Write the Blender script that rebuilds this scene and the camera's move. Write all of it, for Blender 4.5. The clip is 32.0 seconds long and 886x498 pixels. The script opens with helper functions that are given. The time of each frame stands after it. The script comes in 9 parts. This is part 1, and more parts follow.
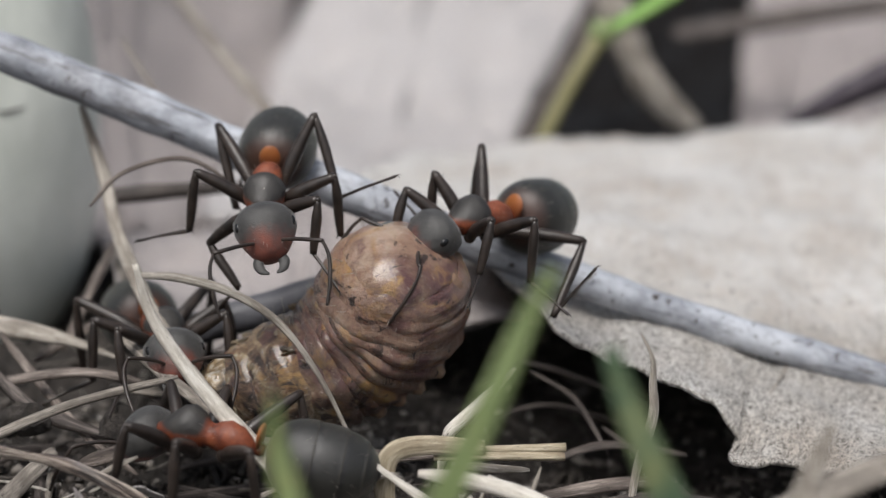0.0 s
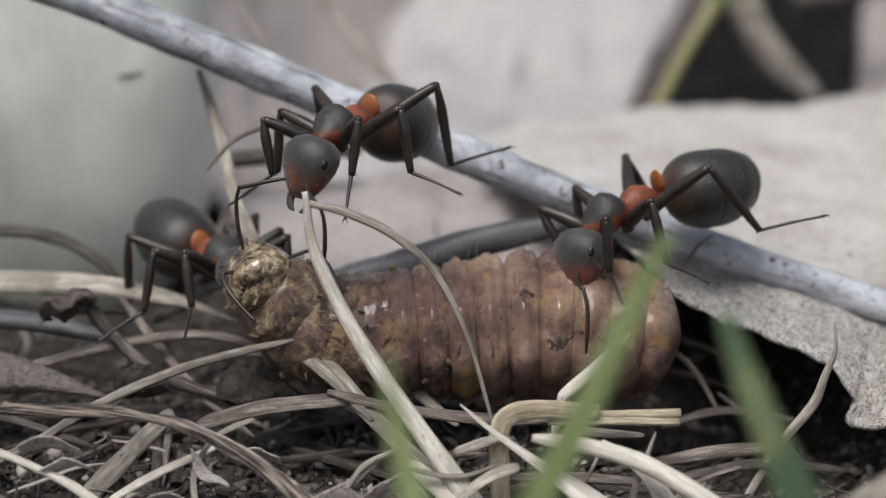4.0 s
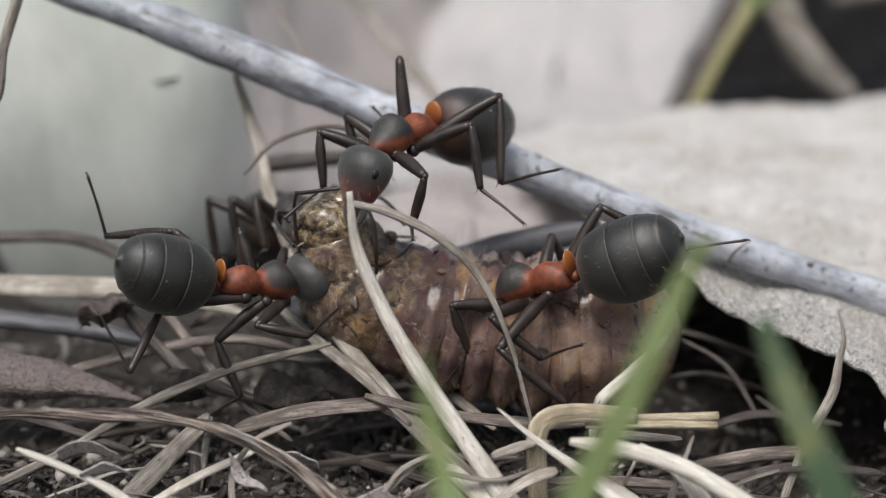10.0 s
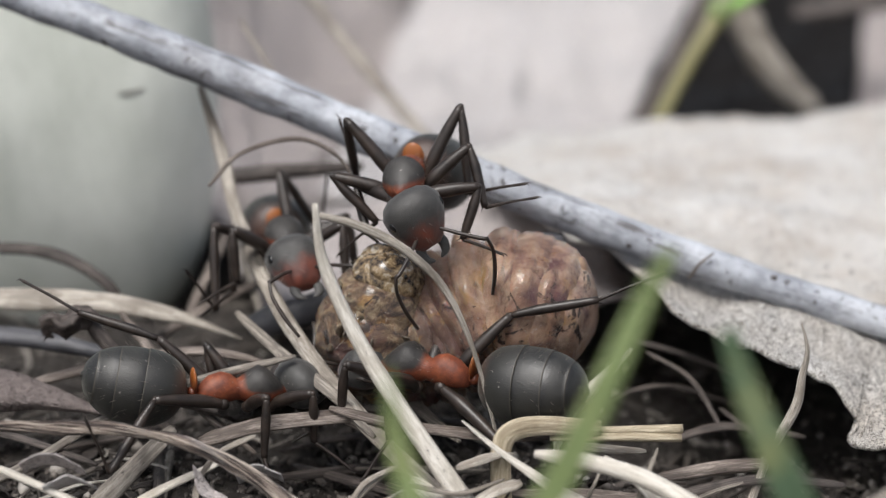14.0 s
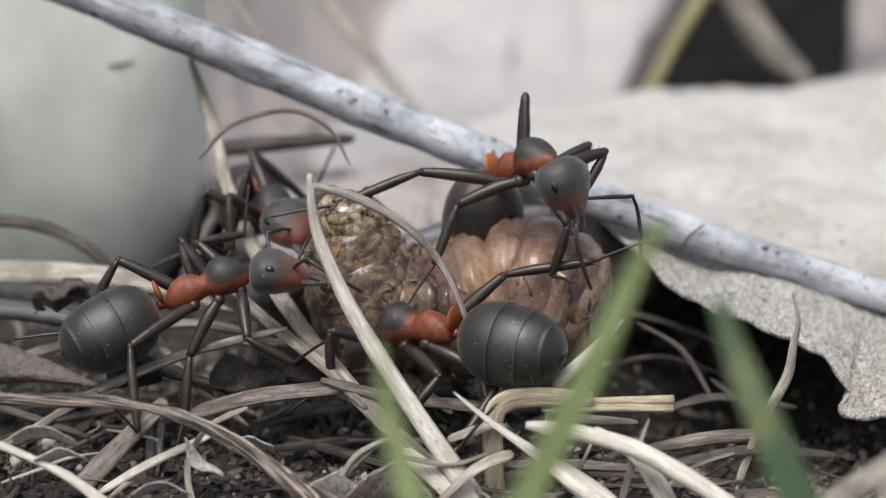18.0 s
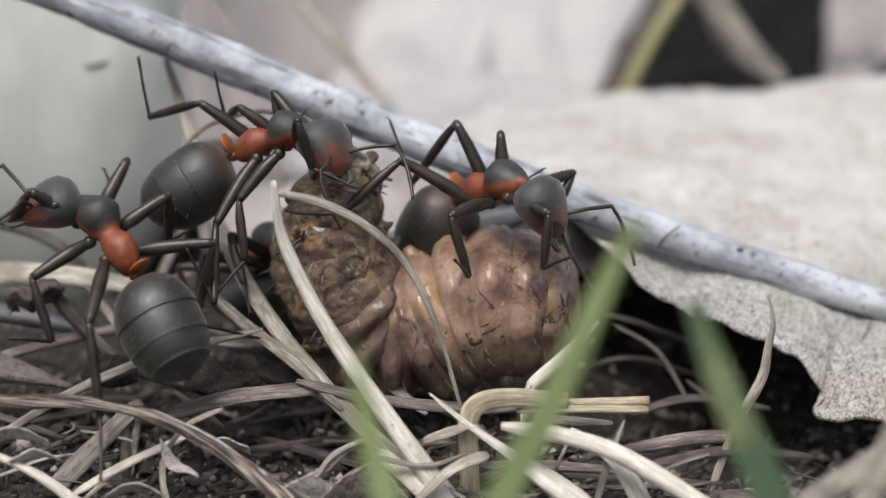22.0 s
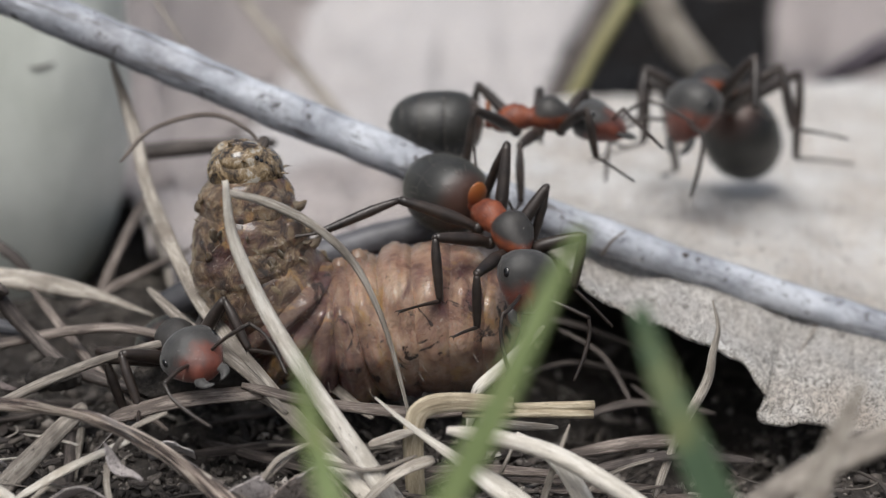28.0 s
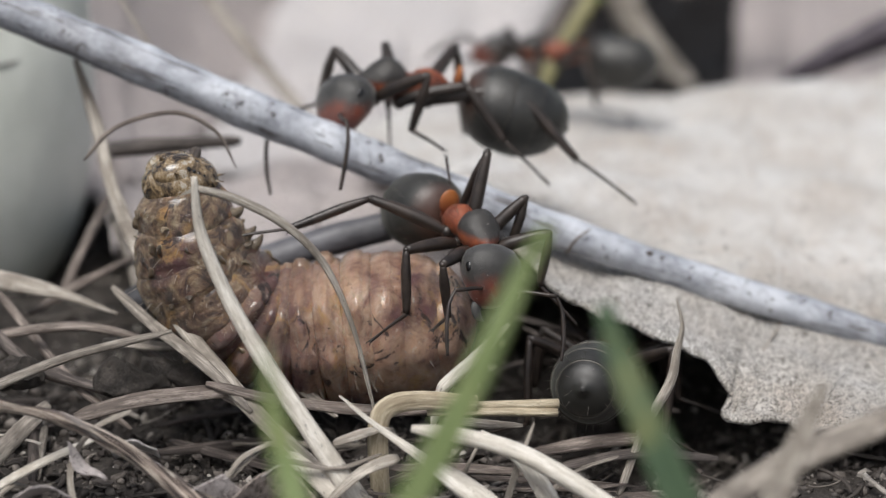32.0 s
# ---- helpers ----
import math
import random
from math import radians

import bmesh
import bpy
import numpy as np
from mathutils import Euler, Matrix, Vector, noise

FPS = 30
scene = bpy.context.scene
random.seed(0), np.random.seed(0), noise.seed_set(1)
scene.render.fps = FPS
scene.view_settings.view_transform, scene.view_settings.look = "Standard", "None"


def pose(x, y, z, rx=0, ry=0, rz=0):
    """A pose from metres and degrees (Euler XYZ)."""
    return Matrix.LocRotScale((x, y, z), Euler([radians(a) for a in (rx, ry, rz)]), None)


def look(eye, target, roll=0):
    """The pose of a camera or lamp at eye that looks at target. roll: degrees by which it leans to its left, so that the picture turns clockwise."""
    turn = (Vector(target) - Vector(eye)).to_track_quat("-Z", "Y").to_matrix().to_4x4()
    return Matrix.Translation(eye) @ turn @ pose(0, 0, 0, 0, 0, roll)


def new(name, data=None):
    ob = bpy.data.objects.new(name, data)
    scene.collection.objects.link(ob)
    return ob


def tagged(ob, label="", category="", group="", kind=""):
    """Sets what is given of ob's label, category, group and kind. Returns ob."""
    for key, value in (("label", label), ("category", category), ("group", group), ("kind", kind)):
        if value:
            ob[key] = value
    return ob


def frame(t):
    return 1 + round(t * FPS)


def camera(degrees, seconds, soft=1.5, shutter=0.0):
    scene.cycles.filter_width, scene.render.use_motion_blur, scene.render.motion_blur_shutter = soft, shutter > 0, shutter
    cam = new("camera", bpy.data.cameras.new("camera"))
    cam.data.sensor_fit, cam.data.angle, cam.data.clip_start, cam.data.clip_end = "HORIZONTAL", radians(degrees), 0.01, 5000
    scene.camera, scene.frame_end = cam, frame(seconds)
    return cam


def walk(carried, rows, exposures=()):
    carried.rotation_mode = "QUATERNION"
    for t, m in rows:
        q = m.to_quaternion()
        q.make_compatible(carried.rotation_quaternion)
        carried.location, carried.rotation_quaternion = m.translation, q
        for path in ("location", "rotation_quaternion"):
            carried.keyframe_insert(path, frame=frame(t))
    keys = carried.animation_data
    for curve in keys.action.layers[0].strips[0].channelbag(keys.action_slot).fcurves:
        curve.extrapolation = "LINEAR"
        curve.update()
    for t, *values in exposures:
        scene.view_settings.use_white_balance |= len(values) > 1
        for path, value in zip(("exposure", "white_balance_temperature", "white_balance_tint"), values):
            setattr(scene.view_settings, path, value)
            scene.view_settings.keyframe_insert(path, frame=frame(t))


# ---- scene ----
MM = 0.001
EYE = Vector((0, -0.058, 0.0199))
BASE = look(EYE, (0, 0, 0.0044))


def aim(yaw, pitch, roll):
    """The camera's pose, turned on its spot from the base pose."""
    turn = Matrix.Rotation(radians(yaw), 4, "Y") @ Matrix.Rotation(radians(-pitch), 4, "X") @ Matrix.Rotation(radians(roll), 4, "Z")
    return BASE @ turn


cam = camera(24, 32.0, soft=1.15, shutter=0.25)
cam.data.dof.use_dof = True
cam.data.dof.focus_distance = 0.0572
cam.data.dof.aperture_fstop = 62
walk(cam, [
    (0, aim(-2.84, -1.82, -0.14)),
    (0.5, aim(-2.56, -1.81, -0.02)),
    (1, aim(-2.16, -1.76, 0.01)),
    (1.5, aim(-1.86, -1.22, -0.03)),
    (2, aim(-1.17, -1.10, -0.01)),
    (2.5, aim(0.12, -0.72, 0.17)),
    (3, aim(0.22, -0.76, 0.17)),
    (3.5, aim(0.32, -0.84, 0.16)),
    (5.5, aim(0.18, -0.82, 0.08)),
    (6, aim(-0.15, -1.18, 0.01)),
    (6.5, aim(-0.38, -1.25, -0.11)),
    (7, aim(-0.76, -1.41, -0.17)),
    (7.5, aim(-0.88, -1.35, -0.21)),
    (8, aim(-0.49, -1.51, -0.12)),
    (8.5, aim(0.17, -1.62, -0.01)),
    (9, aim(1.35, -1.14, 0.07)),
    (9.5, aim(1.43, -0.95, 0.02)),
    (10, aim(1.33, -0.94, -0.03)),
    (10.5, aim(1.21, -1.07, 0.06)),
    (11, aim(1.10, -1.11, 0.04)),
    (11.5, aim(1.00, -1.23, 0.04)),
    (12, aim(0.94, -1.09, 0.01)),
    (12.5, aim(0.76, -0.75, -0.00)),
    (13, aim(0.66, -0.80, -0.06)),
    (13.5, aim(0.58, -1.11, 0.02)),
    (14, aim(0.36, -1.28, 0.02)),
    (14.5, aim(0.23, -1.06, 0.02)),
    (16.5, aim(-0.04, -0.93, -0.01)),
    (17, aim(-0.05, -0.56, -0.13)),
    (17.5, aim(0.17, -0.29, -0.11)),
    (18, aim(0.12, -0.50, -0.13)),
    (18.5, aim(0.05, -0.37, -0.10)),
    (19, aim(-0.00, -0.00, -0.00)),
    (19.5, aim(0.08, -0.18, -0.07)),
    (20, aim(-0.01, -0.34, -0.10)),
    (20.5, aim(-0.15, -0.29, -0.08)),
    (21, aim(-0.26, -0.24, -0.18)),
    (21.5, aim(-0.51, -0.22, -0.11)),
    (22, aim(-0.55, -0.53, -0.08)),
    (22.5, aim(-0.49, -0.92, 0.05)),
    (23, aim(-0.12, -0.47, -0.09)),
    (23.5, aim(-0.91, -0.38, -0.08)),
    (24, aim(-1.92, -1.11, 0.05)),
    (24.5, aim(-2.40, -1.15, 0.14)),
    (25, aim(-2.55, -1.04, 0.10)),
    (25.5, aim(-2.56, -0.96, 0.06)),
    (26, aim(-2.56, -0.61, 0.10)),
    (26.5, aim(-1.99, -0.77, 0.14)),
    (28.5, aim(-2.08, -0.62, 0.10)),
    (29, aim(-2.20, -0.69, 0.10)),
    (29.5, aim(-2.22, -0.38, 0.06)),
    (30, aim(-2.18, -0.49, 0.09)),
    (30.5, aim(-2.48, -0.82, 0.27)),
    (31, aim(-2.63, -0.84, 0.20)),
    (31.5, aim(-3.02, -0.77, 0.15)),
    (32, aim(-3.00, -0.60, 0.12)),
], exposures=[(0, -0.12), (1, -0.21), (3, -0.22), (6, -0.07), (9, -0.07), (10.5, 0.03), (12, 0.11), (19, 0.11), (23, 0.12), (24, 0.08), (25, -0.11), (26, -0.18), (27.5, -0.12), (29, -0.04), (31, -0.02), (32, -0.01)])

# overcast daylight
world = bpy.data.worlds.new("overcast_sky")
scene.world = world
world.use_nodes = True
wt = world.node_tree
sky = wt.nodes.new("ShaderNodeTexSky")
sky.sky_type = "NISHITA"
sky.sun_disc = False
sky.sun_elevation, sky.sun_rotation = radians(58), radians(200)
sky.dust_density, sky.air_density = 4.0, 1.0
soft_sky = wt.nodes.new("ShaderNodeHueSaturation")
soft_sky.inputs["Saturation"].default_value = 0.55
wt.links.new(sky.outputs[0], soft_sky.inputs["Color"])
wt.links.new(soft_sky.outputs[0], wt.nodes["Background"].inputs["Color"])
wt.nodes["Background"].inputs["Strength"].default_value = 0.115
sun = new("sun", bpy.data.lights.new("sun", "SUN"))
sun.data.energy, sun.data.angle, sun.data.color = 2.75, radians(28), (1.0, 0.98, 0.955)
sun.matrix_world = look((-0.2, -0.35, 0.9), (0, 0, 0))


# ---- materials ----
class Mat:
    """A node material with short helpers; lengths in millimetres."""

    def __init__(self, name, rough=0.6, coords="Object"):
        self.m = bpy.data.materials.new(name)
        self.m.use_nodes = True
        self.t = self.m.node_tree
        self.b = self.t.nodes["Principled BSDF"]
        self.b.inputs["Roughness"].default_value = rough
        self.co = self.t.nodes.new("ShaderNodeTexCoord").outputs[coords]
        self.k = 1000.0 if coords == "Object" else 1.0
        self.shift = True

    def link(self, a, b):
        self.t.links.new(a, b)

    def noise(self, scale, detail=4, rough=0.6, stretch=(1, 1, 1), distort=0.0):
        mp = self.t.nodes.new("ShaderNodeMapping")
        mp.inputs["Scale"].default_value = [s * self.k * scale for s in stretch]
        self.link(self.co, mp.inputs[0])
        if self.shift:
            info = self.t.nodes.new("ShaderNodeObjectInfo")
            sh = self.t.nodes.new("ShaderNodeMath")
            sh.operation = "MULTIPLY"
            sh.inputs[1].default_value = 37.0
            self.link(info.outputs["Random"], sh.inputs[0])
            self.link(sh.outputs[0], mp.inputs["Location"])
        n = self.t.nodes.new("ShaderNodeTexNoise")
        n.inputs["Scale"].default_value = 1.0
        n.inputs["Detail"].default_value = detail
        n.inputs["Roughness"].default_value = rough
        n.inputs["Distortion"].default_value = distort
        self.link(mp.outputs[0], n.inputs["Vector"])
        return n.outputs[0]

    def cells(self, scale, feature="F1", stretch=(1, 1, 1)):
        mp = self.t.nodes.new("ShaderNodeMapping")
        mp.inputs["Scale"].default_value = [s * self.k * scale for s in stretch]
        self.link(self.co, mp.inputs[0])
        n = self.t.nodes.new("ShaderNodeTexVoronoi")
        n.feature = feature
        n.inputs["Scale"].default_value = 1.0
        self.link(mp.outputs[0], n.inputs["Vector"])
        return n.outputs["Distance"]

    def ramp(self, fac, *stops):
        r = self.t.nodes.new("ShaderNodeValToRGB")
        el = r.color_ramp.elements
        while len(el) < len(stops):
            el.new(0.5)
        for e, (p, c) in zip(el, stops):
            e.position = p
            e.color = (*c, 1) if len(c) == 3 else c
        self.link(fac, r.inputs[0])
        return r.outputs[0]

    def grey(self, fac, lo, hi):
        return self.ramp(fac, (lo, (0, 0, 0)), (hi, (1, 1, 1)))

    def mix(self, fac, a, b, how="MIX"):
        n = self.t.nodes.new("ShaderNodeMix")
        n.data_type, n.blend_type = "RGBA", how
        for sock, v in ((n.inputs[0], fac), (n.inputs[6], a), (n.inputs[7], b)):
            if isinstance(v, (int, float)):
                sock.default_value = v
            elif isinstance(v, tuple):
                sock.default_value = (*v, 1)
            else:
                self.link(v, sock)
        return n.outputs[2]

    def axis(self, which, lo, hi):
        """0 to 1 along one of the object's own axes, from lo to hi millimetres."""
        s = self.t.nodes.new("ShaderNodeSeparateXYZ")
        self.link(self.co, s.inputs[0])
        r = self.t.nodes.new("ShaderNodeMapRange")
        r.inputs[1].default_value, r.inputs[2].default_value = lo / self.k, hi / self.k
        self.link(s.outputs[which], r.inputs[0])
        return r.outputs[0]

    def add(self, a, b, scale=1.0):
        n = self.t.nodes.new("ShaderNodeMath")
        n.operation = "MULTIPLY_ADD"
        self.link(b, n.inputs[0])
        n.inputs[1].default_value = scale
        self.link(a, n.inputs[2])
        return n.outputs[0]

    def dust(self, colour, scale=9.0, at=0.735):
        """Sparse pale dust specks over a colour."""
        return self.mix(self.grey(self.noise(scale, 2, 0.5), at, at + 0.03), colour, (0.32, 0.30, 0.27))

    def done(self, colour, bump=None, height=0.05, strength=0.6, rough=None):
        if isinstance(colour, tuple):
            self.b.inputs["Base Color"].default_value = (*colour, 1)
        else:
            self.link(colour, self.b.inputs["Base Color"])
        if bump is not None:
            n = self.t.nodes.new("ShaderNodeBump")
            n.inputs["Strength"].default_value = strength
            n.inputs["Distance"].default_value = height * MM
            self.link(bump, n.inputs["Height"])
            self.link(n.outputs[0], self.b.inputs["Normal"])
        if rough is not None:
            self.link(rough, self.b.inputs["Roughness"])
        return self.m


def ant_dark_mat():
    m = Mat("ant_dark_chitin", 0.42)
    n = m.noise(1.2, 5)
    c = m.ramp(n, (0.3, (0.022, 0.021, 0.019)), (0.7, (0.045, 0.042, 0.036)))
    m.b.inputs["Sheen Weight"].default_value = 0.25
    m.b.inputs["Sheen Roughness"].default_value = 0.4
    return m.done(c, m.noise(28, 2), 0.012, 0.6, m.ramp(m.noise(3, 3), (0.3, (0.34,) * 3), (0.7, (0.52,) * 3)))


def gaster_mat():
    m = Mat("ant_gaster_chitin", 0.44)
    m.b.inputs["Specular IOR Level"].default_value = 0.7
    n = m.noise(0.8, 4)
    c = m.ramp(n, (0.3, (0.011, 0.0105, 0.0095)), (0.7, (0.022, 0.021, 0.018)))
    m.b.inputs["Sheen Weight"].default_value = 0.16
    m.b.inputs["Sheen Roughness"].default_value = 0.45
    m.b.inputs["Sheen Tint"].default_value = (0.85, 0.88, 0.78, 1)
    along = m.axis(0, 0.0, 3.12)
    bands = m.ramp(along, (0.0, (0, 0, 0)), (0.40, (0, 0, 0)), (0.41, (1, 1, 1)), (0.47, (0, 0, 0)), (0.66, (0, 0, 0)), (0.67, (1, 1, 1)), (0.73, (0, 0, 0)), (0.86, (0, 0, 0)), (0.87, (1, 1, 1)), (0.92, (0, 0, 0)))
    c = m.mix(bands, c, (0.004, 0.004, 0.0045))
    c = m.dust(m.mix(m.axis(0, 0.5, 0.12), c, (0.06, 0.026, 0.017)))
    return m.done(c, m.noise(40, 2, stretch=(0.25, 1, 1)), 0.012, 0.8, m.ramp(m.noise(1.6, 5, 0.7), (0.3, (0.34,) * 3), (0.7, (0.56,) * 3)))


def ant_leg_mat():
    m = Mat("ant_leg_chitin", 0.38)
    n = m.noise(2.0, 3)
    c = m.ramp(n, (0.3, (0.014, 0.011, 0.0095)), (0.75, (0.052, 0.038, 0.031)))
    return m.done(c, m.noise(25, 2), 0.01, 0.5)


def ant_thorax_mat():
    m = Mat("ant_thorax_chitin", 0.42)
    red = m.ramp(m.noise(2.2, 5, 0.7), (0.3, (0.075, 0.020, 0.012)), (0.5, (0.20, 0.052, 0.024)), (0.7, (0.33, 0.092, 0.034)))
    dark = m.ramp(m.noise(2, 4), (0.3, (0.022, 0.020, 0.019)), (0.7, (0.05, 0.046, 0.042)))
    top = m.axis(2, 0.02, 0.30)
    fore = m.axis(0, -0.12, 0.12)
    patch = m.t.nodes.new("ShaderNodeMath")
    patch.operation = "MULTIPLY"
    m.link(top, patch.inputs[0])
    m.link(fore, patch.inputs[1])
    ragged = m.add(patch.outputs[0], m.noise(2.0, 5, 0.7), 0.8)
    belly = m.axis(2, -0.28, -0.48)
    c = m.mix(m.grey(ragged, 0.42, 0.95), red, dark)
    c = m.mix(belly, c, dark)
    return m.done(m.dust(c), m.add(m.noise(30, 2), m.noise(5, 4), 1.5), 0.02, 0.7, m.ramp(m.noise(3, 4), (0.3, (0.32,) * 3), (0.7, (0.6,) * 3)))


def ant_head_mat():
    m = Mat("ant_head_chitin", 0.4)
    red = m.ramp(m.noise(1.5, 4), (0.3, (0.075, 0.019, 0.013)), (0.7, (0.21, 0.049, 0.025)))
    dark = m.ramp(m.noise(2, 4), (0.3, (0.024, 0.023, 0.022)), (0.7, (0.055, 0.053, 0.050)))
    f = m.add(m.axis(0, 0.45, 1.35), m.axis(2, 0.25, -0.45), 0.75)
    f = m.add(f, m.noise(1.6, 5, 0.7), 1.1)
    m.b.inputs["Sheen Weight"].default_value = 0.2
    return m.done(m.dust(m.mix(m.grey(m.mix(0.5, (0.0, 0.0, 0.0), f), 0.58, 0.84), dark, red)), m.add(m.noise(32, 2), m.noise(5, 4), 1.5), 0.02, 0.7, m.ramp(m.noise(3, 4), (0.3, (0.3,) * 3), (0.7, (0.58,) * 3)))


def petiole_mat():
    m = Mat("ant_scale_chitin", 0.35)
    c = m.mix(m.axis(2, 0.15, 0.6), (0.13, 0.034, 0.015), (0.31, 0.105, 0.028))
    m.b.inputs["Subsurface Weight"].default_value = 0.25
    m.b.inputs["Subsurface Radius"].default_value = (0.0003, 0.0001, 0.00005)
    return m.done(c, m.noise(20, 2), 0.01, 0.5)


def eye_mat():
    m = Mat("ant_eye", 0.22)
    return m.done((0.012, 0.012, 0.013), m.cells(14), 0.01, 0.5)


def rim_mat():
    m = Mat("pale_segment_rim", 0.5)
    return m.done(m.ramp(m.noise(4, 2), (0.3, (0.045, 0.041, 0.034)), (0.7, (0.085, 0.076, 0.062))))


def skin_mat():
    m = Mat("caterpillar_skin", 0.4)
    at = m.t.nodes.new("ShaderNodeAttribute")
    at.attribute_name = "body"
    m.co, m.k, m.shift = at.outputs["Vector"], 1.0, False
    big = m.noise(0.7, 6, 0.68, distort=0.7)
    fine = m.noise(2.4, 7, 0.72)
    spot = m.noise(1.6, 7, 0.72, distort=0.9)
    fore = m.ramp(spot, (0.36, (0.018, 0.012, 0.010)), (0.44, (0.085, 0.052, 0.036)), (0.52, (0.20, 0.132, 0.080)), (0.60, (0.33, 0.25, 0.16)), (0.68, (0.52, 0.46, 0.38)))
    middle = m.ramp(big, (0.3, (0.070, 0.036, 0.031)), (0.47, (0.150, 0.088, 0.072)), (0.6, (0.235, 0.153, 0.120)), (0.75, (0.35, 0.255, 0.20)))
    rear = m.ramp(big, (0.30, (0.10, 0.055, 0.043)), (0.42, (0.215, 0.127, 0.095)), (0.55, (0.33, 0.215, 0.155)), (0.70, (0.48, 0.365, 0.285)))
    wander = m.noise(0.5, 3)
    c = m.mix(m.grey(m.add(m.axis(0, 0.5, 5.5), wander, 0.5), 0.55, 0.95), fore, middle)
    belly = m.ramp(big, (0.30, (0.16, 0.082, 0.060)), (0.42, (0.31, 0.185, 0.13)), (0.55, (0.46, 0.31, 0.22)), (0.70, (0.62, 0.48, 0.375)))
    rear = m.mix(m.grey(m.add(m.axis(1, -1.6, 1.6), wander, 0.4), 0.45, 0.95), rear, belly)
    aft = m.grey(m.add(m.axis(0, 3.0, 9.0), wander, 0.5), 0.6, 1.1)
    c = m.mix(aft, c, rear)
    c = m.mix(m.grey(m.noise(0.55, 5, 0.65, distort=0.6), 0.52, 0.66), c, (0.13, 0.058, 0.058))
    c = m.mix(m.grey(m.noise(0.75, 5, 0.65, distort=0.8), 0.56, 0.68), c, (0.42, 0.255, 0.10))
    c = m.mix(m.mix(m.mix(0.4, (0.0, 0.0, 0.0), aft), m.grey(fine, 0.54, 0.74), (0.0, 0.0, 0.0)), c, (0.0615, 0.0328, 0.0262))
    c = m.mix(m.grey(m.noise(0.9, 5, 0.65, distort=1.0), 0.59, 0.63), c, (0.0369, 0.0197, 0.0148))
    c = m.mix(m.mix(m.mix(0.3, (0.0, 0.0, 0.0), aft), m.grey(m.noise(4.0, 5, 0.75), 0.60, 0.69), (0.0, 0.0, 0.0)), c, (0.492, 0.41, 0.344))
    m.b.inputs["Subsurface Weight"].default_value = 0.55
    m.b.inputs["Subsurface Radius"].default_value = (0.0009, 0.00045, 0.00025)
    m.b.inputs["Coat Weight"].default_value = 0.55
    m.b.inputs["Coat Roughness"].default_value = 0.16
    bump = m.add(m.noise(2.4, 7, 0.72, stretch=(1.5, 0.9, 0.9), distort=0.5), m.noise(7, 6, 0.75), 0.9)
    return m.done(c, bump, 0.15, 0.9, m.ramp(fine, (0.3, (0.24,) * 3), (0.7, (0.5,) * 3)))


def fore_skin_mat():
    m = Mat("caterpillar_fore_skin", 0.36)
    big = m.noise(0.8, 5, 0.65, distort=0.8)
    c = m.ramp(big, (0.3, (0.035, 0.028, 0.022)), (0.46, (0.12, 0.09, 0.06)), (0.6, (0.22, 0.165, 0.10)), (0.8, (0.36, 0.30, 0.21)))
    c = m.mix(m.grey(m.noise(3.0, 5), 0.55, 0.7), c, (0.055, 0.038, 0.028))
    m.b.inputs["Subsurface Weight"].default_value = 0.2
    m.b.inputs["Subsurface Radius"].default_value = (0.0005, 0.0003, 0.00015)
    m.b.inputs["Coat Weight"].default_value = 0.5
    m.b.inputs["Coat Roughness"].default_value = 0.15
    return m.done(c, m.noise(5, 5, 0.7), 0.12, 0.9)


def knob_mat():
    m = Mat("caterpillar_knob", 0.3)
    c = m.ramp(m.noise(2.0, 5, 0.65), (0.3, (0.17, 0.10, 0.07)), (0.7, (0.36, 0.24, 0.155)))
    m.b.inputs["Subsurface Weight"].default_value = 0.25
    m.b.inputs["Subsurface Radius"].default_value = (0.0004, 0.0002, 0.0001)
    m.b.inputs["Coat Weight"].default_value = 0.5
    m.b.inputs["Coat Roughness"].default_value = 0.18
    return m.done(c, m.noise(6, 5, 0.7), 0.08, 0.8)


def capsule_mat():
    m = Mat("head_capsule", 0.25)
    m.b.inputs["Coat Weight"].default_value = 0.4
    c = m.ramp(m.noise(2.4, 6, 0.72, distort=0.5), (0.38, (0.022, 0.016, 0.013)), (0.46, (0.12, 0.085, 0.05)), (0.54, (0.28, 0.20, 0.11)), (0.62, (0.46, 0.43, 0.37)))
    return m.done(c, m.noise(9, 3), 0.02, 0.5)


def straw_mat(name, lo, hi, dark):
    m = Mat(name, 0.55, "UV")
    long = m.noise(1.0, 6, 0.75, stretch=(9, 0.7, 1), distort=0.4)
    blot = m.noise(1.0, 4, 0.6, stretch=(1.2, 0.8, 1))
    c = m.ramp(long, (0.34, tuple(0.75 * v for v in lo)), (0.47, lo), (0.66, hi))
    c = m.mix(m.grey(blot, 0.52, 0.72), c, dark)
    c = m.mix(m.grey(m.noise(1.0, 4, 0.7, stretch=(14, 3.5, 1)), 0.63, 0.70), c, tuple(0.4 * v for v in dark))
    return m.done(c, m.noise(1.0, 5, 0.7, stretch=(16, 0.8, 1)), 0.07, 0.9, m.ramp(blot, (0.3, (0.45,) * 3), (0.7, (0.7,) * 3)))


